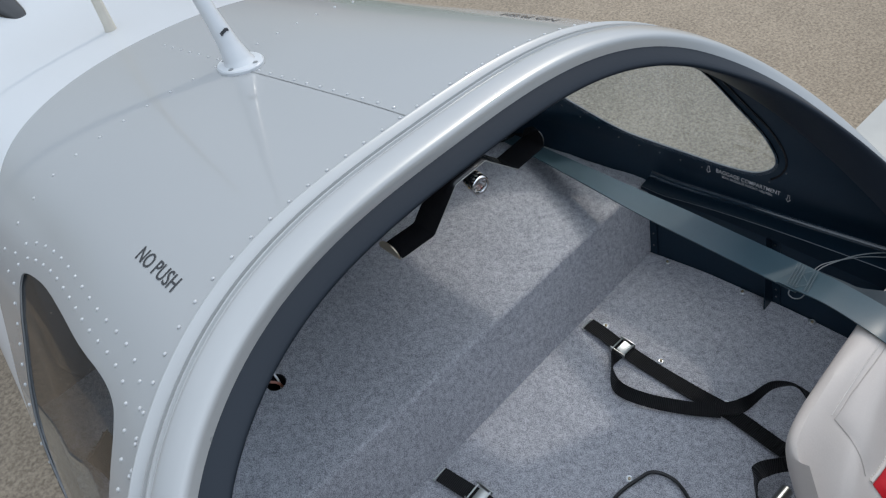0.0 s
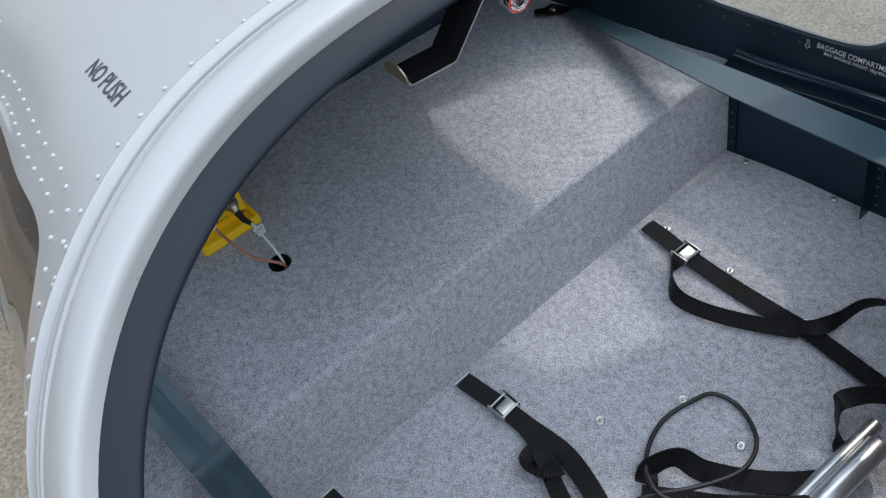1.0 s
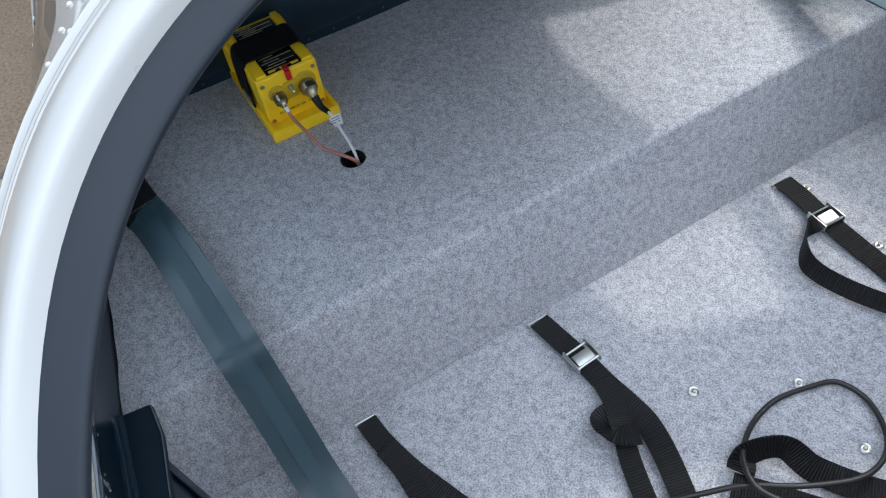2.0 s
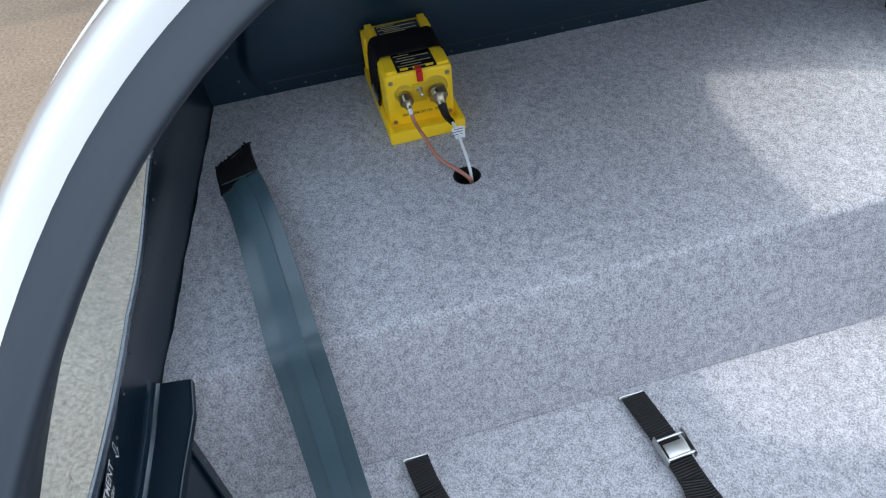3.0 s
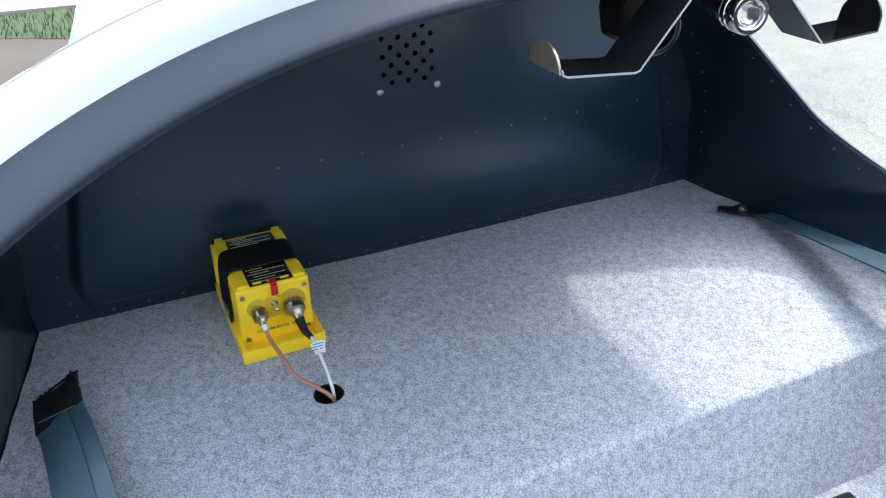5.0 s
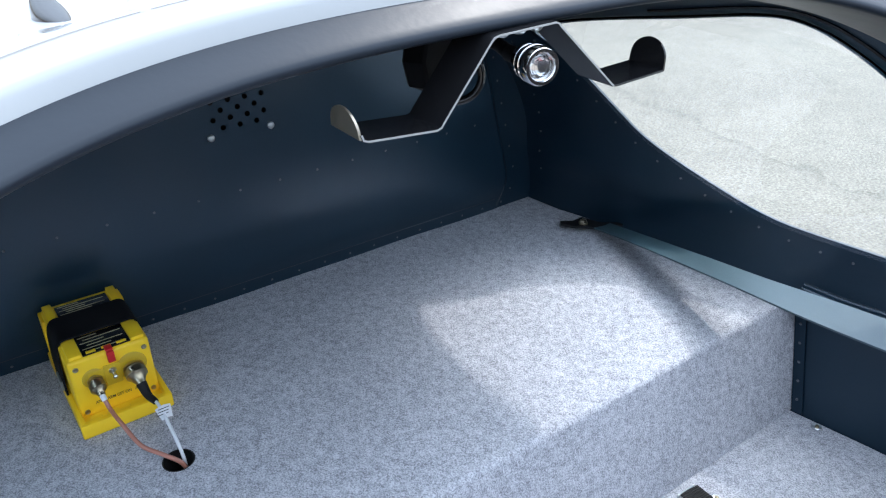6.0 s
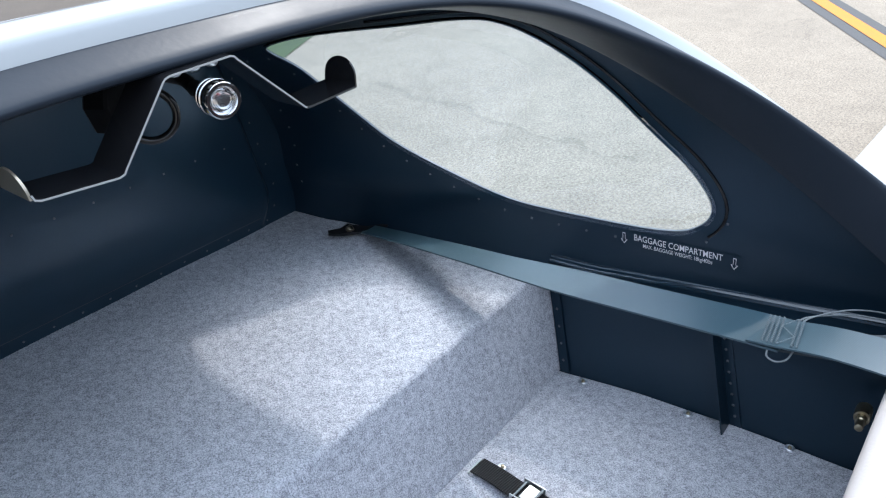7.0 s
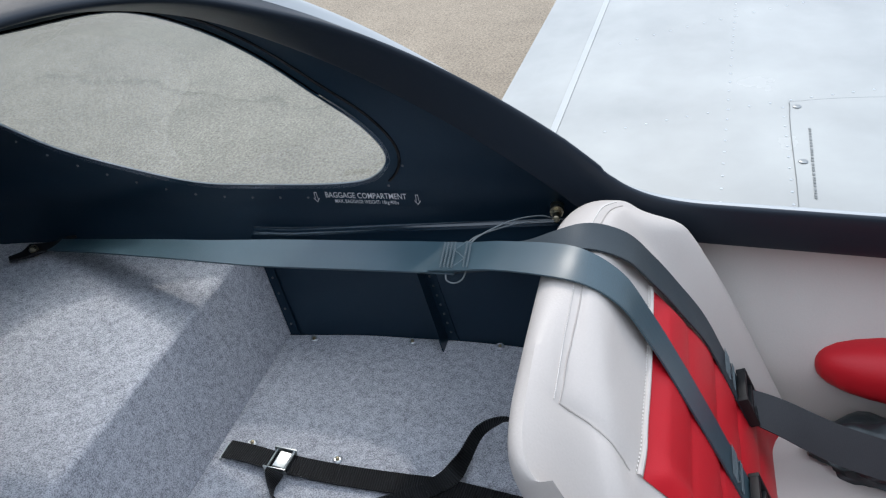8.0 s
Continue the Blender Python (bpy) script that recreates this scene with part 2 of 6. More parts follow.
STEEL = material("bright_zinc_steel", (0.52, 0.54, 0.53), 0.32, metal=1.0, vary=0.08, scale=50, bump=0.05, bump_scale=300)
DULLSTEEL = material("dull_steel", (0.30, 0.31, 0.31), 0.42, metal=0.8, vary=0.1, scale=60)
# tan metal that imitates the warm reflection on the left hanger tab
TABTAN = material("tan_reflection_sheet", (0.42, 0.37, 0.29), 0.35, metal=0.9, vary=0.15, scale=70)
ALLOY = material("polished_alloy", (0.72, 0.73, 0.75), 0.32, metal=1.0, vary=0.05, scale=30)
CHROME = material("chrome", (0.78, 0.78, 0.78), 0.1, metal=1.0, vary=0.03, scale=40, rough_vary=0.03)
BRASS = material("aged_nickel_brass", (0.42, 0.36, 0.25), 0.3, metal=1.0, vary=0.15, scale=90)
BELT = web_material("teal_grey_webbing", (0.032, 0.063, 0.079), rib=1000, sheen=0.0, rough=0.36, strength=0.05, spec=0.6)
BELTMID = web_material("dark_teal_webbing", (0.037, 0.073, 0.092), rib=1000, sheen=0.0, rough=0.46, strength=0.05, spec=0.45)
# the teal belt colour darkened for the shade on the upper strap
BELTDARK = web_material("shaded_belt_webbing", (0.033, 0.043, 0.050), rib=1000, sheen=0.0, rough=0.5, strength=0.07)
STRAP = web_material("black_webbing", (0.0062, 0.0062, 0.0070), rib=620, sheen=0.0, rough=0.5, strength=0.9, spec=0.28, weave=0.8)
CHARCOAL = web_material("charcoal_brown_webbing", (0.030, 0.029, 0.031), rib=1000, sheen=0.0, rough=0.5, strength=0.07)
CORD = material("grey_cord", (0.13, 0.145, 0.15), 0.6, vary=0.3, scale=200)
THREAD = material("pale_thread", (0.105, 0.13, 0.14), 0.7, vary=0.1, scale=90)
CREAM = material("cream_leather", (0.51, 0.455, 0.415), 0.5, spec=0.35, vary=0.05, scale=14, fine=0.04, fine_scale=500, bump=0.25, bump_scale=420, depth=0.0008)
REDLEATHER = material("red_leather", (0.50, 0.012, 0.02), 0.45, spec=0.3, vary=0.06, scale=14, bump=0.25, bump_scale=420, depth=0.0008)
SEAMTHREAD = material("cream_thread", (0.60, 0.56, 0.52), 0.6, vary=0.05, scale=60)
WHITEPRINT = material("white_print", (0.75, 0.76, 0.78), 0.6, vary=0.04, scale=60)
DARKPRINT = material("dark_print", (0.03, 0.032, 0.036), 0.5, vary=0.08, scale=60)
PALEPRINT = material("faded_grey_print", (0.19, 0.195, 0.19), 0.5, vary=0.1, scale=60)
DARKCLOTH = material("dark_green_nylon", (0.014, 0.022, 0.024), 0.38, vary=0.3, scale=20, bump=0.3, bump_scale=60, depth=0.004)
COPPERWIRE = material("pink_brown_cable", (0.42, 0.17, 0.12), 0.3, vary=0.06, scale=60, coat=0.4)
WHITEWIRE = material("white_cable", (0.72, 0.73, 0.75), 0.4, vary=0.05, scale=60)
RUBBER = material("black_rubber_cable", (0.012, 0.012, 0.013), 0.45, vary=0.1, scale=60)
LINEPAINT = material("yellow_line_paint", (0.62, 0.21, 0.012), 0.75, vary=0.2, scale=6, fine=0.2, fine_scale=120)
TARPAINT = material("dark_line_border", (0.085, 0.08, 0.075), 0.85, vary=0.25, scale=5, fine=0.3, fine_scale=100)
GRASS = material("grass", (0.040, 0.066, 0.010), 0.7, vary=0.45, scale=3, fine=0.3, fine_scale=60)
PERSPEX = glass_material("clear_perspex", (0.80, 0.905, 0.975), 1.49)
LENS = glass_material("clear_lens", (0.97, 0.97, 0.98), 1.4, 0.12)
BLACKRUBBER = material("black_rubber_fitting", (0.003, 0.003, 0.0034), 0.6, spec=0.08)
VOID = material("dark_void", (0.004, 0.004, 0.005), 0.9)

# ---- building helpers ----


def world_at(ob):
    p = Vector((0, 0, 0))
    while ob is not None:
        p = p + ob.location
        ob = ob.parent
    return p


def thing(name, at, label, category, group="", kind=""):
    ob = new(name)
    ob.empty_display_size = 0.05
    ob.location = at
    return tagged(ob, label, category, group, kind)


def part(name, bm, mats, parent=None, label="", smooth=True):
    """Links a bmesh in world coordinates as one mesh object under parent."""
    me = bpy.data.meshes.new(name)
    if parent is not None:
        bmesh.ops.translate(bm, vec=-world_at(parent), verts=bm.verts)
    bm.to_mesh(me)
    bm.free()
    for m in (mats if isinstance(mats, (list, tuple)) else [mats]):
        me.materials.append(m)
    if smooth:
        for p in me.polygons:
            p.use_smooth = True
        me.set_sharp_from_angle(angle=radians(38))
    ob = new(name, me)
    ob.parent = parent
    if label:
        ob["label"] = label
    return ob


def mesh_part(name, verts, faces, mats, parent=None, label="", smooth=True, normals=None, index=None):
    me = bpy.data.meshes.new(name)
    v = np.asarray(verts, float)
    if parent is not None:
        v = v - np.array(world_at(parent))
    me.from_pydata(v.tolist(), [], faces)
    for m in (mats if isinstance(mats, (list, tuple)) else [mats]):
        me.materials.append(m)
    if index is not None:
        me.polygons.foreach_set("material_index", index)
    if smooth:
        for p in me.polygons:
            p.use_smooth = True
    if normals is not None:
        me.normals_split_custom_set_from_vertices([tuple(n) for n in normals])
    ob = new(name, me)
    ob.parent = parent
    if label:
        ob["label"] = label
    return ob


def box(bm, centre, size, bevel=0.0, turn=None, seg=2):
    m = Matrix.Translation(centre) @ (turn if turn is not None else Matrix())
    r = bmesh.ops.create_cube(bm, size=1.0, matrix=m @ Matrix.Diagonal((*size, 1)))
    if bevel:
        vs = set(r["verts"])
        es = [e for e in bm.edges if e.verts[0] in vs and e.verts[1] in vs]
        bmesh.ops.bevel(bm, geom=es, offset=bevel, segments=seg, affect="EDGES", profile=0.6)


def lathe(bm, base, axis, profile, n=24, cap=True):
    """Turns (distance along axis, radius) pairs round an axis."""
    q = Vector(axis).to_track_quat("Z", "Y").to_matrix()
    rings = []
    for d, r in profile:
        rings.append([bm.verts.new(Vector(base) + q @ Vector((r * math.cos(2 * math.pi * i / n), r * math.sin(2 * math.pi * i / n), d))) for i in range(n)])
    for a, b in zip(rings, rings[1:]):
        for i in range(n):
            bm.faces.new((a[i], a[(i + 1) % n], b[(i + 1) % n], b[i]))
    if cap:
        bm.faces.new(list(reversed(rings[0])))
        bm.faces.new(rings[-1])


def spline(points, per=8):
    """Catmull-Rom through points."""
    p = [Vector(q) for q in points]
    p = [p[0] * 2 - p[1]] + p + [p[-1] * 2 - p[-2]]
    out = []
    for i in range(1, len(p) - 2):
        for k in range(per):
            t = k / per
            out.append(0.5 * (2 * p[i] + (p[i + 1] - p[i - 1]) * t + (2 * p[i - 1] - 5 * p[i] + 4 * p[i + 1] - p[i + 2]) * t * t + (3 * p[i] - p[i - 1] - 3 * p[i + 1] + p[i + 2]) * t ** 3))
    return out + [p[-2]]


def tube(bm, path, r, n=10, close=False):
    path = [Vector(q) for q in path]
    rings, ref = [], None
    for i, q in enumerate(path):
        a = path[i - 1] if i or close else path[0]
        b = path[(i + 1) % len(path)] if close or i < len(path) - 1 else path[-1]
        t = (b - a).normalized()
        if ref is None:
            ref = t.orthogonal().normalized()
        ref = (ref - t * ref.dot(t)).normalized()
        o = t.cross(ref)
        rad = r(i / (len(path) - 1)) if callable(r) else r
        rings.append([bm.verts.new(q + (ref * math.cos(2 * math.pi * k / n) + o * math.sin(2 * math.pi * k / n)) * rad) for k in range(n)])
    pairs = list(zip(rings, rings[1:])) + ([(rings[-1], rings[0])] if close else [])
    for a, b in pairs:
        for k in range(n):
            bm.faces.new((a[k], a[(k + 1) % n], b[(k + 1) % n], b[k]))
    if not close:
        bm.faces.new(list(reversed(rings[0])))
        bm.faces.new(rings[-1])


def ribbon(bm, points, sides, width, thick, per=8, crown=0.0, cells=4):
    """A flat strap along points; sides: the direction across it at each point. Its UV is metres along and across."""
    path = spline(points, per)
    side = spline(sides, per)
    uv = bm.loops.layers.uv.verify()
    rings, dist, run = [], [], 0.0
    for i, q in enumerate(path):
        t = (path[min(i + 1, len(path) - 1)] - path[max(i - 1, 0)]).normalized()
        s = side[i] - t * side[i].dot(t)
        s.normalize()
        up = s.cross(t)
        if i:
            run += (q - path[i - 1]).length
        dist.append(run)
        wd = width(i / (len(path) - 1)) if callable(width) else width
        ring = []
        for k in range(cells + 1):
            f = k / cells - 0.5
            ring.append((q + s * wd * f + up * (thick / 2 + crown * (0.25 - f * f) * 4), f * wd))
        for k in range(cells, -1, -1):
            f = k / cells - 0.5
            ring.append((q + s * wd * f + up * (-thick / 2 + crown * (0.25 - f * f) * 4), f * wd))
        rings.append([(bm.verts.new(p), f) for p, f in ring])
    n = len(rings[0])
    for i in range(len(rings) - 1):
        for k in range(n):
            k2 = (k + 1) % n
            quad = (rings[i][k], rings[i][k2], rings[i + 1][k2], rings[i + 1][k])
            fc = bm.faces.new([v for v, f in quad])
            for lp, (v, f), d in zip(fc.loops, quad, (dist[i], dist[i], dist[i + 1], dist[i + 1])):
                lp[uv].uv = (d, f)
    bm.faces.new([v for v, f in reversed(rings[0])])
    bm.faces.new([v for v, f in rings[-1]])
    return path, side


def sheet(outer, holes, inner, place, spacing_min=0.004, lines=()):
    """A triangulated sheet over a flat outline with holes, laid into space by place(a, b) -> points, normals."""
    from mathutils.geometry import delaunay_2d_cdt
    pts = [Vector(p) for p in outer]
    edges = [(i, (i + 1) % len(outer)) for i in range(len(outer))]
    for h in holes:
        k = len(pts)
        pts += [Vector(p) for p in h]
        edges += [(k + i, k + (i + 1) % len(h)) for i in range(len(h))]
    for ln in lines:
        k = len(pts)
        pts += [Vector(p) for p in ln]
        edges += [(k + i, k + i + 1) for i in range(len(ln) - 1)]
    loops = [np.array(outer)] + [np.array(h) for h in holes]
    grid = np.array(inner)
    if len(grid):
        keep = inside(grid, loops[0])
        for h in loops[1:]:
            keep &= ~inside(grid, h)
        for lp in loops + [np.array(ln) for ln in lines]:
            d = np.full(len(grid), 9.0)
            for q in lp:
                d = np.minimum(d, np.hypot(grid[:, 0] - q[0], grid[:, 1] - q[1]))
            keep &= d > spacing_min
        pts += [Vector(p) for p in grid[keep]]
    vs, _, fs, _, _, _ = delaunay_2d_cdt(pts, edges, [], 1, 1e-6)
    v2 = np.array([(v.x, v.y) for v in vs])
    cen = np.array([v2[list(f)].mean(0) for f in fs])
    ok = np.ones(len(fs), bool)
    for h in loops[1:]:
        ok &= ~inside(cen, h)
    fs = [f for f, k in zip(fs, ok) if k]
    p, n = place(v2[:, 0], v2[:, 1])
    a, b, c = (p[[f[i] for f in fs]] for i in range(3))
    fn = np.cross(b - a, c - a)
    flip = (fn * n[[f[0] for f in fs]]).sum(1) < 0
    fs = [tuple(reversed(f)) if k else tuple(f) for f, k in zip(fs, flip)]
    return p, fs, n, v2


def inside(pts, loop):
    x, y = pts[:, 0], pts[:, 1]
    r = np.zeros(len(pts), bool)
    x0, y0 = loop[-1]
    for x1, y1 in loop:
        with np.errstate(divide="ignore", invalid="ignore"):
            r ^= ((y1 > y) != (y0 > y)) & (x < (x0 - x1) * (y - y1) / (y0 - y1) + x1)
        x0, y0 = x1, y1
    return r


def lettering(text, size, align="CENTER"):
    """Flat letters as (x, y) points and faces."""
    cu = bpy.data.curves.new("letters", "FONT")
    cu.body, cu.size, cu.align_x, cu.align_y, cu.resolution_u, cu.offset = text, size, align, "CENTER", 3, 0.006 * size
    ob = bpy.data.objects.new("letters", cu)
    scene.collection.objects.link(ob)
    me = bpy.data.meshes.new_from_object(ob.evaluated_get(bpy.context.evaluated_depsgraph_get()))
    v = np.array([(q.co.x, q.co.y) for q in me.vertices])
    f = [tuple(p.vertices) for p in me.polygons]
    bpy.data.objects.remove(ob)
    bpy.data.curves.remove(cu)
    bpy.data.meshes.remove(me)
    return v, f


def blob_loop(points, per=10):
    """A smooth closed outline through 2D points."""
    p = [Vector((*q, 0)) for q in points]
    n, out = len(p), []
    for i in range(n):
        a, b, c, d = p[i - 1], p[i], p[(i + 1) % n], p[(i + 2) % n]
        for k in range(per):
            t = k / per
            q = 0.5 * (2 * b + (c - a) * t + (2 * a - 5 * b + 4 * c - d) * t * t + (3 * b - a - 3 * c + d) * t ** 3)
            out.append((q.x, q.y))
    return out

# ---- the fuselage's shape ----
# Sections across the aircraft: a squarish arch over straight sides. x to port, y aft, z up from the baggage floor.
HALF, BASE, RISE, POWER = 0.58, 0.22, 0.435, 3.0
_th = np.linspace(0, math.pi / 2, 4000)
_px = HALF * np.sin(_th) ** (2 / POWER)
_pz = BASE + RISE * np.cos(_th) ** (2 / POWER)
_px = np.append(_px, [HALF - 0.026, HALF - 0.058])
_pz = np.append(_pz, [0.0, -0.24])
_pu = np.append(0, np.cumsum(np.hypot(np.diff(_px), np.diff(_pz))))
U_END = float(_pu[-1])


def ease(v):
    v = np.clip(v, 0, 1)
    return v * v * (3 - 2 * v)


def taper(y):
    y = np.asarray(y, float)
    return 1 - 0.16 * (np.maximum(y, -0.45) - 0.05)


def crown(y):
    """The deck's height falls off towards the tail faster than its width."""
    d = np.maximum(np.asarray(y, float), -0.45) - 0.05
    r = 1 - 0.16 * d - 0.34 * 0.05 * np.log1p(np.exp(np.clip(d / 0.05, -40, 40)))
    r = np.where(d / 0.05 > 40, 1 - 0.5 * d, r)
    return 0.30 + 0.08 * np.log1p(np.exp(np.clip((r - 0.30) / 0.08, -40, 40)))


def hull(u, y, off=0.0):
    """Points and outward normals at u metres round the section from the top (port positive) and y aft."""
    u, y = np.broadcast_arrays(np.asarray(u, float), np.asarray(y, float))

    def at(u, y):
        s = taper(y)
        z = np.interp(np.abs(u), _pu, _pz)
        s = s * (1 - 0.16 * np.clip(y - 0.05, 0, 0.6) * ease((0.50 - z) / 0.25)) * (1 + (0.021 + 0.013 * np.clip(y - 0.05, 0, 0.5)) * ease((0.275 - z) / 0.11))
        # the shoulders draw in towards the tail, and the arch stands a little to starboard
        s = s * (1 - (0.052 * ease((y + 0.08) / 0.22) + 0.048 * ease((y - 0.10) / 0.36)) * ease((z - 0.28) / 0.2) * (1 - 0.7 * ease((z - 0.575) / 0.075)))
        x = np.interp(np.abs(u), _pu, _px) * np.sign(u) * s - 0.009 * ease((0.02 - y) / 0.16) * ease((z - 0.22) / 0.1)
        z = np.where(z > BASE, BASE + (z - BASE) * crown(y), z)
        return np.stack([x, y, z], -1)
    e = 0.004
    p = at(u, y)
    du = at(u + e, y) - at(u - e, y)
    dy = at(u, y + e) - at(u, y - e)
    n = np.cross(du, dy)
    n /= np.linalg.norm(n, axis=-1, keepdims=True)
    return p + n * np.asarray(off)[..., None], n


def u_at(z, y):
    """The u (port side) at a height z."""
    zz = BASE + (z - BASE) / float(crown(y)) if z > BASE else z
    return float(np.interp(-zz, -_pz, _pu))


def hull_x(z, y):
    return float(hull(u_at(z, y), y)[0][0])


# The canopy opening: a raked arch that runs into level sills.
def rake(z):
    return -0.129 - 1.27 * (0.547 - z)


SILL_Z, SILL_END = 0.247, -1.75
rim_half = []
for k in range(61):
    u = u_at(0.305, -0.43) * k / 60
    y = 0.0
    for _ in range(30):
        y = rake(float(hull(u, y)[0][2]))
    rim_half.append((u, y))
u1, y1 = rim_half[-1]
us = u_at(SILL_Z, -0.5)
for k in range(1, 17):
    t = k / 16
    rim_half.append(((1 - t) ** 2 * u1 + 2 * t * (1 - t) * us + t * t * us, (1 - t) ** 2 * y1 + 2 * t * (1 - t) * (y1 - 0.062) + t * t * (y1 - 0.17)))
for k in range(1, 13):
    rim_half.append((us, rim_half[76][1] + (SILL_END - rim_half[76][1]) * k / 12))
rim_line = [(-u, y) for u, y in reversed(rim_half[1:])] + rim_half

# Quarter windows, the same on both sides: outline in (y, z).
WINDOW = [(-0.183, 0.316), (-0.165, 0.283), (-0.121, 0.268), (-0.02, 0.260), (0.09, 0.261), (0.20, 0.290), (0.288, 0.327), (0.335, 0.371), (0.391, 0.443), (0.420, 0.469), (0.414, 0.482),
          (0.349, 0.503), (0.276, 0.518), (0.193, 0.532), (0.092, 0.550), (0.048, 0.545), (0.006, 0.513), (-0.040, 0.469), (-0.096, 0.414), (-0.154, 0.362)]
window_uy = [(u_at(z, y), y) for y, z in blob_loop(WINDOW, 6)]


def grown(loop, d):
    """An outline pushed outward by d."""
    p = np.array(loop)
    t = np.roll(p, -1, 0) - np.roll(p, 1, 0)
    t /= np.linalg.norm(t, axis=1, keepdims=True)
    n = np.stack([t[:, 1], -t[:, 0]], 1)
    area = 0.5 * np.sum(p[:, 0] * np.roll(p[:, 1], -1) - np.roll(p[:, 0], -1) * p[:, 1])
    return (p + n * d * np.sign(area)).tolist()


TAIL_Y = 3.2
fuselage = thing("aircraft_fuselage", (0, 0.5, -0.24), "grey and white painted light aircraft fuselage with open canopy", "aircraft fuselage")


def skin_outline(shift, tail):
    front = [(u, y + shift) for u, y in rim_line]
    front[0], front[-1] = (front[0][0], SILL_END), (front[-1][0], SILL_END)
    return [(-U_END, SILL_END)] + front + [(U_END, SILL_END), (U_END, tail), (-U_END, tail)]


def skin_grid(fine):
    g = [(u, y) for u in np.arange(-U_END + 0.01, U_END, fine) for y in np.arange(SILL_END + 0.02, 0.8, fine * 1.3)]
    g += [(u, y) for u in np.arange(-U_END + 0.01, U_END, 0.03) for y in np.arange(0.82, TAIL_Y, 0.12)]
    return g


stripe = [(u, 0.80 - 0.79 * u * u) for u in np.linspace(-0.95, 0.95, 120)]
holes = [window_uy, [(-u, y) for u, y in window_uy]]
p, fs, n, v2 = sheet(skin_outline(0.008, TAIL_Y), holes, skin_grid(0.022), lambda a, b: hull(a, b), 0.008, [stripe])
cen = np.array([v2[list(f)].mean(0) for f in fs])
mesh_part("outer_skin", p, fs, [GREY, WHITE], fuselage, "glossy grey skin, white towards the tail", normals=n, index=(cen[:, 1] > 0.80 - 0.79 * cen[:, 0] ** 2).astype(np.int32))
# dark painted inside of the shell, as far aft as the bulkhead
wide = [grown(window_uy, 0.001), [(-u, y) for u, y in grown(window_uy, 0.001)]]
p, fs, n, v2 = sheet(skin_outline(0.006, 0.62), wide, skin_grid(0.024), lambda a, b: (lambda q: (q[0], -q[1]))(hull(a, b, -0.0025)), 0.008)
mesh_part("inner_skin", p, fs, NAVY, fuselage, "dark navy painted inner skin", normals=n)
bm = bmesh.new()
bm.faces.new([bm.verts.new(q) for q in ((-0.45, SILL_END, -0.24), (0.45, SILL_END, -0.24), (0.27, TAIL_Y, -0.24), (-0.27, TAIL_Y, -0.24))])
part("belly", bm, WHITE, fuselage)
bm = bmesh.new()
box(bm, (0, SILL_END - 0.02, 0.0), (1.2, 0.04, 0.47))
part("firewall", bm, NAVY, fuselage)

# rim of the opening: a moulded frame swept along the rim line
ry = np.array(rim_line)
rp, rn = hull(ry[:, 0], ry[:, 1])
rt = np.gradient(rp, axis=0)
rt /= np.linalg.norm(rt, axis=1, keepdims=True)
rb = np.cross(rn, rt)
rb /= np.linalg.norm(rb, axis=1, keepdims=True)
if rb[len(rb) // 2][1] > 0:
    rb = -rb


def rim_sweep(section):
    vs = []
    for i in range(len(rp)):
        vs += [rp[i] + rb[i] * b + rn[i] * h for b, h in section]
    m = len(section)
    fs = [(i * m + k, i * m + k + 1, (i + 1) * m + k + 1, (i + 1) * m + k) for i in range(len(rp) - 1) for k in range(m - 1)]
    return vs, fs


def rim_part(name, section, mat, label=""):
    vs, fs = rim_sweep(section)
    bm = bmesh.new()
    bv = [bm.verts.new(v) for v in vs]
    for f in fs:
        bm.faces.new([bv[i] for i in f])
    bmesh.ops.recalc_face_normals(bm, faces=bm.faces)
    return part(name, bm, mat, fuselage, label)


rim_part("canopy_rim", [(-0.0632, 0.0003), (-0.0628, 0.0026), (-0.0612, 0.0029), (-0.0596, 0.0018), (-0.0440, 0.0014), (-0.0424, 0.0040), (-0.0402, 0.0042), (-0.0390, 0.0006), (-0.0366, 0.0006), (-0.0352, 0.0042), (-0.0330, 0.0044), (-0.0316, 0.0018), (-0.0292, 0.0018), (-0.0265, 0.0044), (-0.0245, 0.0056), (-0.0220, 0.0061), (-0.0100, 0.0057), (0.0010, 0.0046), (0.0080, 0.0027), (0.0108, 0.0010), (0.0124, -0.0018), (0.0131, -0.0060), (0.0137, -0.0152)], RIMPAINT, "pale grey moulded rim with grooves")
rim_part("rim_flange", [(0.0134, -0.0146), (0.0150, -0.0158), (0.0180, -0.0178), (0.0240, -0.0220), (0.0300, -0.0264), (0.0340, -0.0298), (0.0357, -0.0322), (0.0356, -0.0345), (0.0340, -0.0364), (0.0300, -0.0376), (0.0200, -0.0388), (-0.020, -0.0400), (-0.0285, -0.038), (-0.029, -0.034), (-0.029, -0.003)], FLANGE, "dark grey inner flange of the rim")

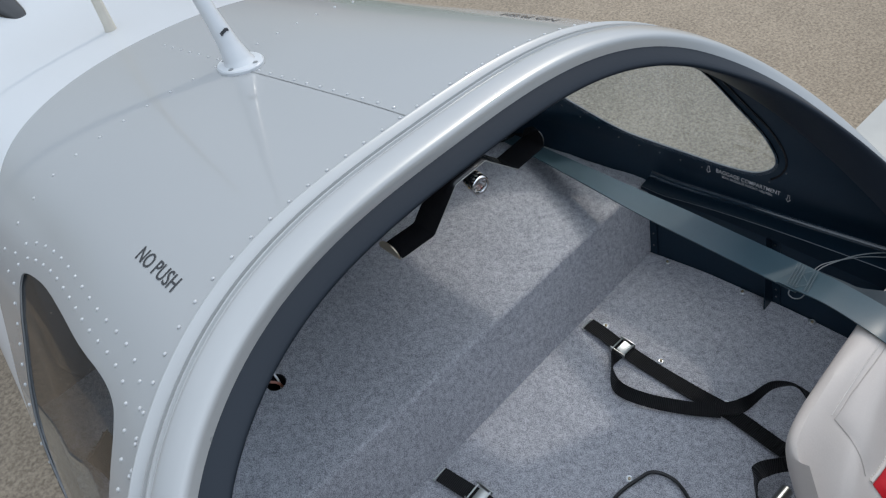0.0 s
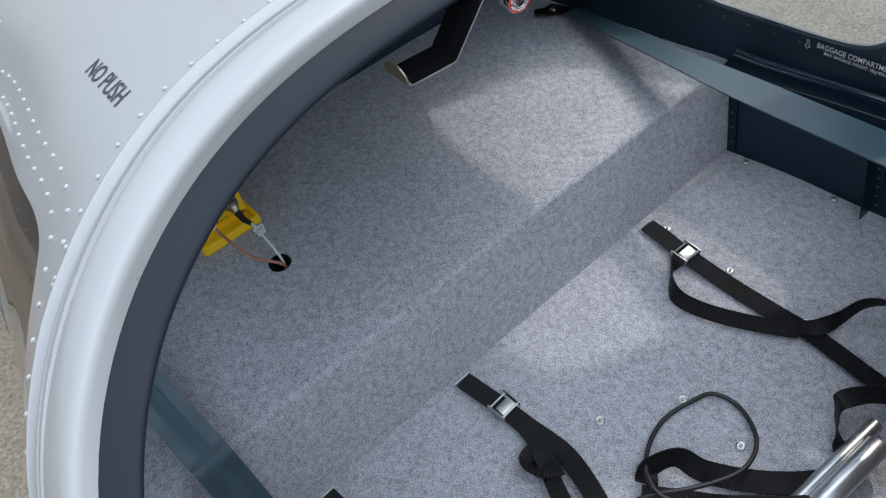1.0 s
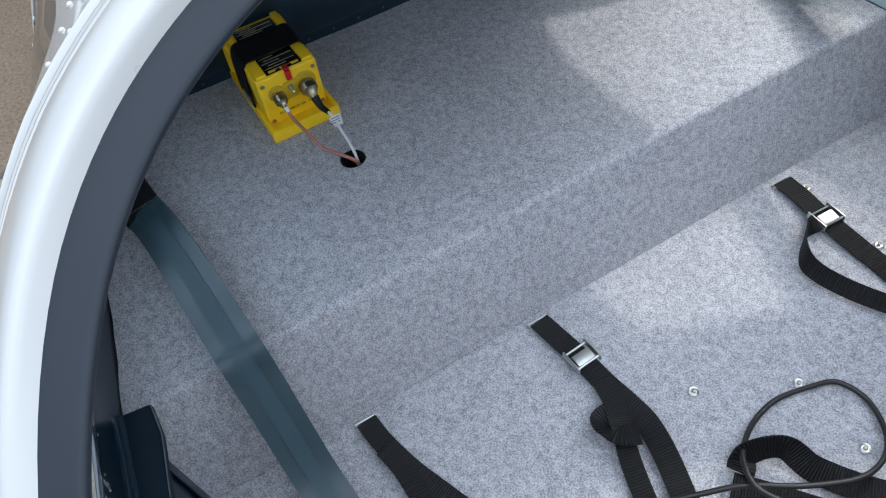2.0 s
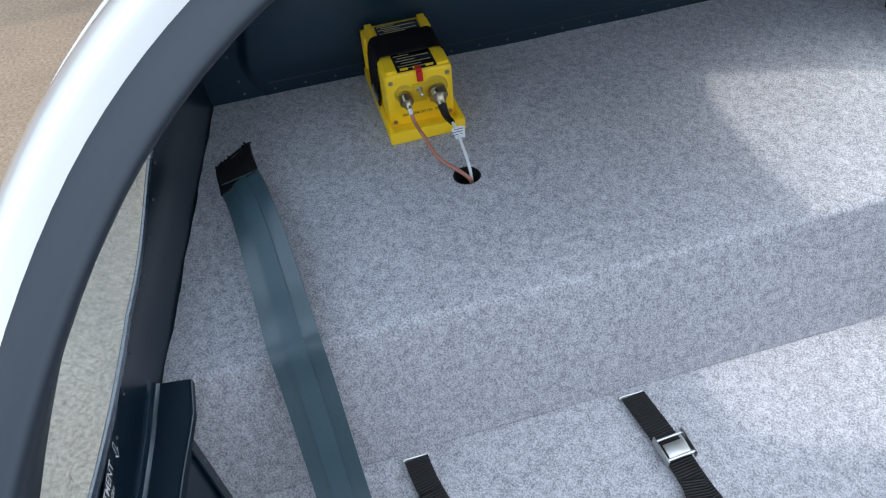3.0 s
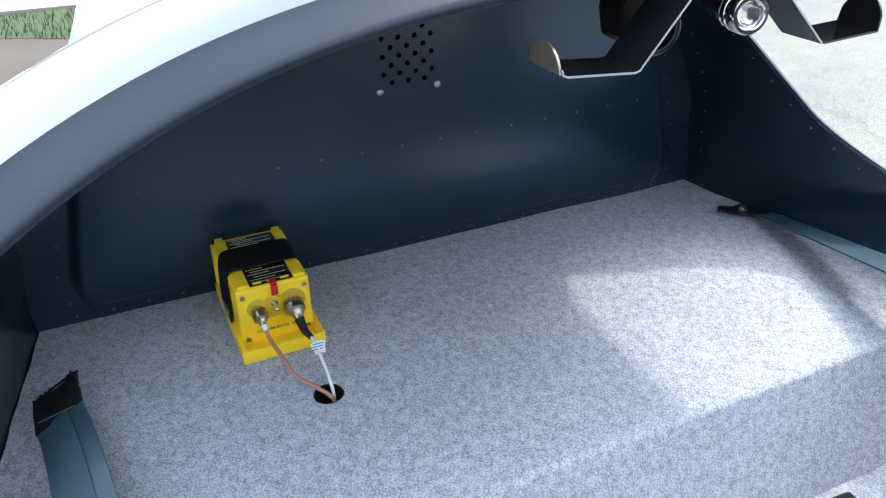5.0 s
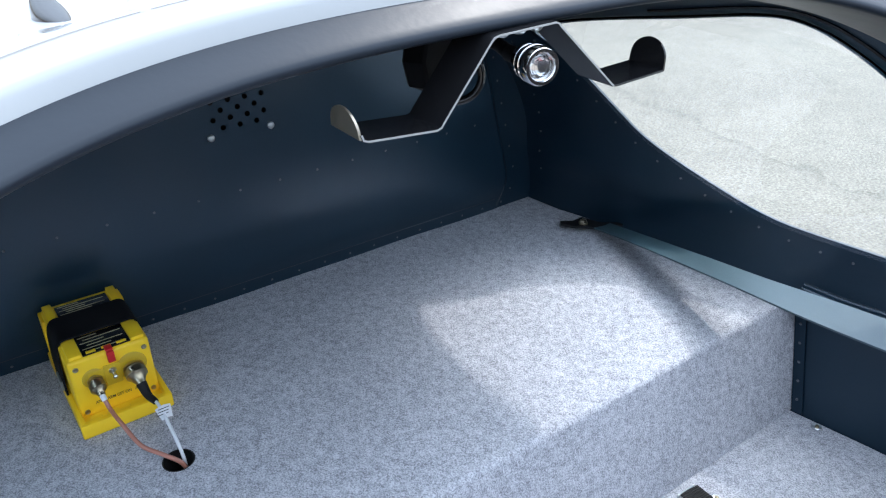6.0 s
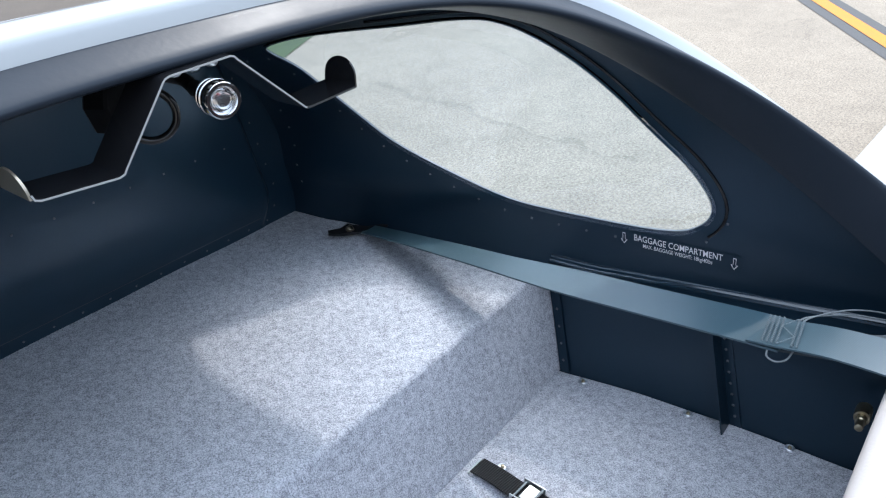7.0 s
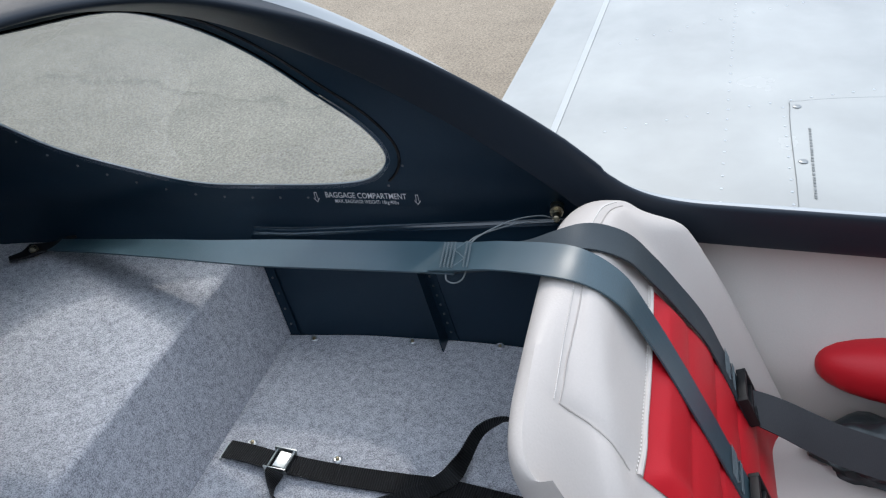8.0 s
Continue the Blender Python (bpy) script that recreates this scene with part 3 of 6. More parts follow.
# windows
for side, name in ((1, "port"), (-1, "starboard")):
    win = new("quarter_window")
    win.location, win.parent = (0, 0, 0), fuselage
    big = [(side * u, y) for u, y in grown(window_uy, 0.006)]
    g = [(u, y) for u in np.arange(-1.2, 1.2, 0.03) for y in np.arange(-0.3, 0.65, 0.035)]
    p, fs, n, v2 = sheet(big, [], g, lambda a, b: hull(a, b, -0.0032), 0.008)
    k = len(p)
    q = p - n * 0.003
    rim_i = list(range(len(big)))
    allf = fs + [tuple(k + i for i in reversed(f)) for f in fs]
    pane = mesh_part("pane", np.vstack([p, q]), allf, PERSPEX, win, "clear curved perspex pane", normals=np.vstack([n, -n]))
    pane.visible_shadow = False
    # cut edge of the skin round the pane, and the seating ridge inside
    lp = np.array([(side * u, y) for u, y in window_uy])
    bm = bmesh.new()
    a, na = hull(lp[:, 0], lp[:, 1], -0.0006)
    b, nb = hull(lp[:, 0], lp[:, 1], -0.0028)
    va, vb = [bm.verts.new(v) for v in a], [bm.verts.new(v) for v in b]
    for i in range(len(va)):
        j = (i + 1) % len(va)
        bm.faces.new((va[i], va[j], vb[j], vb[i]))
    part("edge", bm, WINDOWEDGE, win, "cut edge of the skin")
    rl = [(side * u, y) for u, y in grown(window_uy, 0.019)]
    rl = np.array([q for q in rl[76:] + rl[:6]])
    rp2, _ = hull(rl[:, 0], rl[:, 1], -0.0030)
    bm = bmesh.new()
    tube(bm, [Vector(v) for v in rp2], 0.0022, 6)
    part("seat_ridge", bm, BLACKGLOSS, win)

# bulkhead behind the shelf, with a pressed centre panel and a perforated grille
SHELF_Z, BULK_Y = 0.157, 0.508


def press_edge(z):
    """Half width of the pressed panel, narrowing upwards, with rounded lower corners."""
    return 0.450 - 0.21 * np.maximum(0.0, z - 0.22) - 1.6 * np.maximum(0.0, 0.212 - z) ** 1.5


def bulk_place(x, z):
    def at(x, z):
        def st(v):
            v = np.clip(v, 0, 1)
            return v * v * (3 - 2 * v)
        bulge = 0.012 * st((press_edge(z) - np.abs(x)) / 0.010) * st((z - 0.148) / 0.06)
        bulge = bulge + 0.010 * np.clip(1 - (x / 0.43) ** 2, 0, 1) * st((z - 0.172) / 0.1)
        return np.stack([x, BULK_Y + 0.055 * (z - SHELF_Z) - bulge + 0.002, z], -1)
    e = 0.003
    n = np.cross(at(x, z + e) - at(x, z - e), at(x + e, z) - at(x - e, z))
    n /= np.linalg.norm(n, axis=1, keepdims=True)
    n = np.where(n[:, 1:2] > 0, -n, n)
    return at(x, z), n


edge_u = np.linspace(-u_at(0.06, 0.52), u_at(0.06, 0.52), 90)
ep, _ = hull(edge_u, 0.520, -0.0012)
grille = [(-0.004 + (c - 3) * 0.0112, 0.404 + r * 0.0112) for r in range(8) for c in range(7) if (r + c) % 2]
gl = [[(x + 0.0036 * math.cos(t * math.pi / 5), z + 0.0036 * math.sin(t * math.pi / 5)) for t in range(10)] for x, z in grille]
gp = [(x, z) for x in np.concatenate([np.arange(-0.55, -0.46, 0.011), np.arange(-0.46, -0.385, 0.0035), np.arange(-0.385, 0.385, 0.014), np.arange(0.385, 0.46, 0.0035), np.arange(0.46, 0.55, 0.011)]) for z in np.concatenate([np.arange(0.05, 0.165, 0.02), np.arange(0.165, 0.19, 0.0035), np.arange(0.19, 0.66, 0.013)])]
p, fs, n, v2 = sheet([(q[0], q[2]) for q in ep], gl, gp, bulk_place, 0.004)
bulkhead = thing("rear_bulkhead", (0, 0.52, 0.06), "dark navy metal bulkhead with pressed panel and perforated grille", "bulkhead", kind="structure")
mesh_part("panel", p, fs, NAVYGLOSS, bulkhead, normals=n)
# black box stands in for the unlit space behind the holes
bm = bmesh.new()
box(bm, (-0.012, 0.56, 0.44), (0.12, 0.03, 0.13), 0.004)
part("grille_dark_box", bm, VOID, bulkhead)


def rivet_mesh(r, h):
    bm = bmesh.new()
    lathe(bm, (0, 0, 0), (0, 0, 1), [(-0.0006, r), (0.25 * h, 0.97 * r), (0.7 * h, 0.72 * r), (0.95 * h, 0.35 * r), (h, 0.08 * r)], 10)
    me = bpy.data.meshes.new("rivet")
    bm.to_mesh(me)
    bm.free()
    for p in me.polygons:
        p.use_smooth = True
    return me


def studs(name, me, mat, places, parent):
    """One object a rivet, all on one mesh."""
    if not me.materials:
        me.materials.append(mat)
    for pos, nrm in places:
        ob = new(name, me)
        ob.parent = parent
        ob.matrix_local = Matrix.Translation(Vector(pos) - world_at(parent)) @ Vector(nrm).to_track_quat("Z", "Y").to_matrix().to_4x4()


OUT_RIVET = rivet_mesh(0.0026, 0.0019)
IN_RIVET = rivet_mesh(0.0021, 0.0013)
RIVET_STEEL = material("rivet_metal", (0.52, 0.53, 0.54), 0.30, metal=0.2, vary=0.05, scale=50, coat=0.4)
RIVET_NAVY = material("rivet_navy", (0.03, 0.04, 0.055), 0.3, vary=0.1, scale=50)
RIVET_DULL = material("rivet_dull", (0.11, 0.125, 0.14), 0.32, metal=0.6, vary=0.1, scale=50)
DULL_RIVET = rivet_mesh(0.0017, 0.0011)


def hull_row(path, step, off=0.0):
    """Evenly spaced places along a line of (u, y) on the outer skin."""
    path = np.array(path, float)
    q, _ = hull(path[:, 0], path[:, 1])
    d = np.append(0, np.cumsum(np.linalg.norm(np.diff(q, axis=0), axis=1)))
    s = np.arange(step / 2, d[-1], step)
    u, y = np.interp(s, d, path[:, 0]), np.interp(s, d, path[:, 1])
    p, n = hull(u, y, off)
    if off < 0:
        n = -n
    return list(zip(p, n))


ui = np.linspace(-0.78, 0.78, 200)
ry_at = np.interp(ui, [q[0] for q in rim_line if abs(q[0]) < 0.95], [q[1] for q in rim_line if abs(q[0]) < 0.95])
rows = hull_row([(u, y + 0.0705 + 0.033 * float(ease((abs(u) - 0.2) / 0.36))) for u, y in zip(ui, ry_at) if abs(u) < 0.80], 0.0300)
rows += hull_row([(0.008, 0.09), (0.008, 0.72)], 0.031)
rows += hull_row([(u, 0.507) for u in np.linspace(-0.60, 0.60, 40)], 0.042)
top = [(u, y) for u, y in grown(window_uy, 0.024)]
rows += [r for r in hull_row(top + top[:1], 0.028)]
top = [(-u, y) for u, y in grown(window_uy, 0.024)]
rows += hull_row(top + top[:1], 0.028)
top = [(-u, y) for u, y in grown(window_uy, 0.050)]
rows += [r for r in hull_row(top + top[:1], 0.030) if r[0][2] > 0.45]
studs("rivet", OUT_RIVET, RIVET_STEEL, rows, fuselage)

# lap joint along the top of the deck
bm = bmesh.new()
s0, sn = hull(np.full(30, 0.0), np.linspace(0.072, 0.44, 30))
for i in range(29):
    w = 0.0006
    quad = [s0[i] + (-w, 0, 0.0006), s0[i] + (w, 0, 0.0006), s0[i + 1] + (w, 0, 0.0006), s0[i + 1] + (-w, 0, 0.0006)]
    bm.faces.new([bm.verts.new(q) for q in quad])
part("lap_joint", bm, PALEPRINT, fuselage)


def decal(name, text, size, u0, y0, along, off, mat, parent, side=1, squeeze=1.0):
    """Letters on the hull: along = +1 or -1 gives the reading direction in y; tops point to u = 0 if side is the sign of u0 times +1."""
    v, f = lettering(text, size)
    uu = u0 - side * v[:, 1]
    yy = y0 + along * v[:, 0] * squeeze
    p, n = hull(uu, yy, off)
    want = n if off > 0 else -n
    a = np.array([np.cross(p[q[1]] - p[q[0]], p[q[2]] - p[q[0]]) for q in f])
    flip = (a * want[[q[0] for q in f]]).sum(1) < 0
    f = [tuple(reversed(q)) if k else q for q, k in zip(f, flip)]
    return mesh_part(name, p, f, mat, parent, "lettering " + text.lower(), smooth=False)


decal("no_push_sign", "NO PUSH", 0.0305, -0.3465, 0.1455, -1, 0.0006, DARKPRINT, fuselage, side=-1, squeeze=0.765)
decal("no_push_sign", "NO PUSH", 0.0305, 0.3465, 0.1455, 1, 0.0006, DARKPRINT, fuselage, side=1, squeeze=0.765)
for side in (1, -1):
    uc = side * u_at(0.2405, -0.145)
    plate = new("placard")
    plate.parent = fuselage
    g = [(u, y) for u in np.linspace(uc - 0.012, uc + 0.012, 5) for y in np.linspace(-0.225, -0.062, 9)]
    pl = [(uc - 0.0125, -0.226), (uc + 0.0125, -0.226), (uc + 0.0125, -0.061), (uc - 0.0125, -0.061)]
    p, fs, n, _ = sheet(pl, [], g, lambda a, b: (lambda q: (q[0], -q[1]))(hull(a, b, -0.0036)), 0.002)
    mesh_part("backing", p, fs, NAVY, plate)
    decal("wording", "BAGGAGE COMPARTMENT", 0.0145, uc - side * 0.0045, -0.1435, -side, -0.0044, WHITEPRINT, plate, side=side, squeeze=0.67)
    decal("wording", "MAX. BAGGAGE WEIGHT: 18kg/40lbs", 0.0092, uc + side * 0.0065, -0.1435, -side, -0.0044, WHITEPRINT, plate, side=side, squeeze=0.63)
    for ya in (-0.0700, -0.2180):
        ar = [(-0.002, 0.009), (0.002, 0.009), (0.002, -0.002), (0.0048, -0.002), (0, -0.0095), (-0.0048, -0.002), (-0.002, -0.002)]
        vs, fs = [], []
        for i in range(len(ar)):
            (x0, z0), (x1, z1) = ar[i], ar[(i + 1) % len(ar)]
            m0, m1 = 0.68, 0.68
            q = [(x0, z0), (x1, z1), (x1 * m1, z1 * 0.86), (x0 * m0, z0 * 0.86)]
            k = len(vs)
            vs += [hull(uc - side * b, ya + a, -0.0044)[0] for a, b in q]
            fs.append((k, k + 1, k + 2, k + 3))
        mesh_part("arrow", np.array(vs), fs, WHITEPRINT, plate, smooth=False)

# ---- carpets ----
EDGE_R, RISER_RUN = 0.010, 0.046
_prof = [(0.0, 0.0)]
_ang = math.atan2(SHELF_Z, RISER_RUN)
# straight riser, rounded nose, level shelf
_nose = EDGE_R * math.tan(_ang / 2)
_top = (RISER_RUN, SHELF_Z)
_p1 = (_top[0] - _nose * math.cos(_ang), _top[1] - _nose * math.sin(_ang))
_prof.append(_p1)
_cx, _cz = _top[0] + _nose, SHELF_Z - EDGE_R
for k in range(1, 9):
    a = math.pi / 2 + _ang * (1 - k / 8)
    _prof.append((_cx + EDGE_R * math.cos(a), _cz + EDGE_R * math.sin(a)))
_prof.append((BULK_Y + 0.014, SHELF_Z))
_prof = np.array(_prof)
_pq = np.append(0, np.cumsum(np.hypot(*np.diff(_prof, axis=0).T)))
Q_END = float(_pq[-1])
Q_SHELF = float(_pq[-2])


def shelf_place(x, q):
    def at(x, q):
        return np.stack([x, np.interp(q, _pq, _prof[:, 0]), np.interp(q, _pq, _prof[:, 1])], -1)
    e = 0.0012
    d = at(x, q + e) - at(x, q - e)
    n = np.stack([0 * x, -d[:, 2], d[:, 1]], -1)
    n /= np.linalg.norm(n, axis=1, keepdims=True)
    p = at(x, q)
    p[:, 2] += 0.0012 * np.sin(x * 23 + q * 9) * np.sin(q * 31 - x * 7) * (q > Q_SHELF)
    return p, n


def half_width(y, z):
    return hull_x(z, y) - 0.0034


def wall_x(z, y=0.0):
    """The lower side walls beside the baggage floor, flaring a little towards the seats."""
    flare = 1 - math.exp(min(y, 0.0) / 0.2)
    return min(0.556 + 0.18 * z + (0.045 - 0.10 * z) * flare, hull_x(z, y) - 0.0045)


def ledge_x(y):
    """The inner lip of the ledge that overhangs the lower wall."""
    return 0.550 + 0.040 * (1 - math.exp(min(y, 0.0) / 0.2))


def ledge_rise(y):
    """The ledge climbs towards the seats."""
    return 0.085 * max(0.0, -0.02 - y)


HOLE = (-0.216, 0.2435)
hq = Q_SHELF + (HOLE[1] - _prof[-2][0])
hole = [(HOLE[0] + 0.0165 * math.cos(t * math.pi / 16), hq + 0.0165 * math.sin(t * math.pi / 16)) for t in range(32)]
qs = np.concatenate([np.linspace(0, Q_SHELF - 0.0125, 12), np.linspace(Q_SHELF - 0.0105, Q_SHELF, 5), np.linspace(Q_SHELF, Q_END, 24)[1:]])
yq, zq = np.interp(qs, _pq, _prof[:, 0]), np.interp(qs, _pq, _prof[:, 1])
rag = np.array([0.0008 * math.sin(41 * q) + 0.0006 * math.sin(97 * q + 1) for q in qs])
edge_p = [(half_width(y, z) - 0.0012 + r, q) for y, z, q, r in zip(yq, zq, qs, rag)]
edge_s = [(-half_width(y, z) + 0.0012 - r, q) for y, z, q, r in zip(yq, zq, qs, rag)]
g = [(x, q) for x in np.arange(-0.60, 0.60, 0.024) for q in np.concatenate([np.linspace(0.004, Q_SHELF - 0.016, 14), np.linspace(Q_SHELF - 0.0125, Q_SHELF + 0.002, 8), np.arange(Q_SHELF + 0.02, Q_END, 0.022)])]
shelf = thing("baggage_shelf", (0, 0.27, 0.0), "grey felt carpet over a raised baggage shelf with a cable hole", "carpeted shelf", kind="structure")
p, fs, n, _ = sheet(edge_p + edge_s[::-1], [hole], g, shelf_place, 0.006)
mesh_part("carpet", p, fs, CARPET, shelf, normals=n)
bm = bmesh.new()
lathe(bm, (HOLE[0], HOLE[1], SHELF_Z - 0.06), (0, 0, 1), [(0.0, 0.0155), (0.0585, 0.0168), (0.0605, 0.0168), (0.0605, 0.0155), (0.0, 0.0150)], 28)
part("cable_grommet", bm, BLACKMATT, shelf, "black cable hole lining")

floor = thing("baggage_floor", (0, -0.4, 0.0), "grey felt carpet on the lower baggage floor", "carpeted floor", kind="structure")


def floor_place(x, y):
    z = 0.0012 * np.sin(x * 19 + y * 8) * np.sin(y * 27 - x * 6) - 0.0012
    return np.stack([x, y, z], -1), np.stack([0 * x, 0 * y, 0 * x + 1], -1)


ys = np.linspace(-0.63, 0.012, 40)
fo = [(wall_x(0.0, y) - 0.0025, y) for y in ys]
fo += [(-x, y) for x, y in fo[::-1]]
g = [(x, y) for x in np.arange(-0.62, 0.62, 0.03) for y in np.arange(-0.62, 0.0, 0.03)]
p, fs, n, _ = sheet(fo, [], g, floor_place, 0.01)
mesh_part("carpet", p, fs, CARPET, floor, normals=n)
bm = bmesh.new()
box(bm, (0, -0.632, -0.12), (1.12, 0.012, 0.235))
part("front_panel", bm, NAVY, floor)
bm = bmesh.new()
box(bm, (0, -1.18, -0.236), (1.10, 1.08, 0.006))
tagged(part("floor", bm, CARPET, None), "grey carpet on the cockpit floor under the seats", "floor", kind="structure")

# snap studs in the lower carpet
for i, (x, y) in enumerate([(-0.014, -0.196), (0.092, -0.255), (0.090, -0.351), (0.328, -0.167), (0.332, -0.042), (0.322, -0.303), (0.550, -0.043), (0.572, -0.199), (0.585, -0.335)]):
    st = thing("snap_stud", (x, y, 0.0), "small nickel snap stud pressed into grey carpet", "snap stud", "snap studs in the carpet")
    bm = bmesh.new()
    lathe(bm, (x, y, -0.001), (0, 0, 1), [(0, 0.0068), (0.0022, 0.0066), (0.0030, 0.0056), (0.0026, 0.0044), (0.0016, 0.0040), (0.0016, 0.003)], 20)
    part("ring", bm, ALLOY, st)
    bm = bmesh.new()
    lathe(bm, (x, y, -0.001), (0, 0, 1), [(0, 0.0026), (0.0034, 0.0026), (0.0046, 0.0020), (0.0050, 0.0008)], 14)
    part("stud", bm, BRASS, st)

# ---- longerons, ribs and inner rivets ----
for side in (1, -1):
    wall = thing("side_wall_port" if side > 0 else "side_wall_starboard", (side * 0.555, -0.5, 0.0), "dark navy metal wall beside the floor with a narrow ledge", "side wall", kind="structure")
    fore = -0.53 if side > 0 else -0.60
    ys = np.linspace(fore, 0.046, 24)
    heights = (-0.02, 0.0, 0.06, 0.12, 0.163)
    vs = [(side * wall_x(z, y), y, z) for y in ys for z in heights]
    m = len(heights)
    mesh_part("panel", vs, [tuple(q if side > 0 else q[::-1])for q in ((i * m + k, i * m + k + 1, (i + 1) * m + k + 1, (i + 1) * m + k) for i in range(len(ys) - 1) for k in range(m - 1))], NAVY, wall)
    bm = bmesh.new()
    prev = None
    for y in np.linspace(fore, 0.040, 34):
        xi = ledge_x(y)
        up, zt = ledge_rise(y), 0.1725 + 1.0 * ledge_rise(y)
        xo = hull_x(zt, y) - 0.0022
        sec = [(xi + 0.001, 0.1585), (xi - 0.0012, 0.1585), (xi - 0.0010, 0.1650 + up), (xi + 0.0008, 0.1668 + up), (xi + 0.003, 0.1674 + up), (xo - 0.0085, zt - 0.0010), (xo + 0.0008, zt - 0.0010), (xo + 0.0008, zt - 0.0025), (xi + 0.003, 0.1640 + up)]
        ring = [bm.verts.new((side * a, y, b)) for a, b in sec]
        if prev:
            for k in range(len(ring)):
                j = (k + 1) % len(ring)
                bm.faces.new((prev[k], prev[j], ring[j], ring[k]))
        else:
            bm.faces.new(ring)
        prev = ring
    bm.faces.new(prev[::-1])
    bmesh.ops.recalc_face_normals(bm, faces=bm.faces)
    part("ledge", bm, LEDGEDULL, wall)
    # painted fillet between the ledge and the skin
    bm = bmesh.new()
    prev = None
    for y in np.linspace(fore, 0.040, 34):
        zt = 0.1725 + ledge_rise(y)
        xo = hull_x(zt, y) - 0.0022
        ring = [bm.verts.new((side * (xo - a), y, zt + b)) for a, b in ((0.0085, -0.0008), (0.0052, 0.0004), (0.0026, 0.0024), (0.0009, 0.0052), (0.0, 0.0090), (-0.0012, 0.0030))]
        if prev:
            for k in range(len(ring)):
                j = (k + 1) % len(ring)
                bm.faces.new((prev[k], prev[j], ring[j], ring[k]))
        else:
            bm.faces.new(ring)
        prev = ring
    bm.faces.new(prev[::-1])
    bmesh.ops.recalc_face_normals(bm, faces=bm.faces)
    part("fillet", bm, LEDGEGLOSS, wall, "glossy painted fillet")
    bm = bmesh.new()
    tube(bm, [(side * (ledge_x(y) - 0.0004), y, 0.1658 + ledge_rise(y)) for y in np.linspace(fore, 0.040, 34)], 0.0007, 6)
    part("lip_edge", bm, RIVET_DULL, wall, "thin pale line along the ledge lip")
    # riveted angle where the riser meets the wall
    bm = bmesh.new()
    va = []
    for z in (0.002, 0.05, 0.10, 0.150):
        yy = RISER_RUN * z / SHELF_Z
        va.append([bm.verts.new((side * (wall_x(z) - d), yy + o, z)) for o, d in ((-0.002, 0.001), (-0.002, 0.003), (-0.018, 0.003), (-0.018, 0.001))])
    for p0, p1 in zip(va, va[1:]):
        for k in range(4):
            bm.faces.new((p0[k], p0[(k + 1) % 4], p1[(k + 1) % 4], p1[k]))
    bm.faces.new(va[0][::-1]), bm.faces.new(va[-1])
    bmesh.ops.recalc_face_normals(bm, faces=bm.faces)
    part("corner_angle", bm, NAVY, wall)
    studs("rivet", IN_RIVET, RIVET_DULL, [((side * (wall_x(z) - 0.003), RISER_RUN * z / SHELF_Z - 0.010, z), (-side, 0, 0)) for z in np.arange(0.02, 0.15, 0.026)], wall)
    for yr in (-0.253,):
        rib = thing("wall_rib", (side * 0.55, yr, 0.0), "dark riveted metal angle rib standing against the cabin wall", "wall rib", "wall ribs", "structure")
        bm = bmesh.new()
        a = [(wall_x(0.0, yr) - 0.032, 0.001), (wall_x(0.0, yr) + 0.001, 0.001), (wall_x(0.158, yr) + 0.001, 0.158), (wall_x(0.158, yr) - 0.026, 0.158)]
        va, vb = [[bm.verts.new((side * x, yr + 0.29 * z + o, z)) for x, z in a] for o in (-0.001, 0.001)]
        bm.faces.new(va), bm.faces.new(vb[::-1])
        for i in range(4):
            bm.faces.new((va[i], vb[i], vb[(i + 1) % 4], va[(i + 1) % 4]))
        bmesh.ops.recalc_face_normals(bm, faces=bm.faces)
        part("web", bm, NAVY, rib)
        bm = bmesh.new()
        a = [(wall_x(0.0, yr) - 0.0016, 0.001), (wall_x(0.158, yr) - 0.0016, 0.158)]
        quad = [(x + o, y + 0.29 * z, z) for (x, z) in a for y in (yr - 0.017, yr + 0.0012) for o in (-0.001, 0.001)]
        va = [bm.verts.new((side * x, y, z)) for x, y, z in quad]
        for f in ((0, 1, 3, 2), (4, 6, 7, 5), (0, 4, 5, 1), (2, 3, 7, 6), (0, 2, 6, 4), (1, 5, 7, 3)):
            bm.faces.new([va[i] for i in f])
        bmesh.ops.recalc_face_normals(bm, faces=bm.faces)
        part("flange", bm, NAVY, rib)
        studs("rivet", IN_RIVET, RIVET_NAVY, [((side * (wall_x(0.155 * t, yr) - 0.0026), yr - 0.010 + 0.0487 * t, 0.155 * t), (-side, 0, 0)) for t in np.linspace(0.1, 0.92, 9)], rib)

inrow = []
for side in (1, -1):
    inrow += hull_row([(side * u, y) for u, y in grown(window_uy, 0.024)][:72], 0.043, -0.0030)
    inrow += hull_row([(side * u, 0.488) for u in np.linspace(0.45, u_at(0.19, 0.48), 10)], 0.035, -0.0030)
studs("rivet", DULL_RIVET, RIVET_DULL, inrow, fuselage)
brow = []


def on_bulk(x, z):
    q, nn = bulk_place(np.array([x]), np.array([z]))
    return q[0], nn[0]


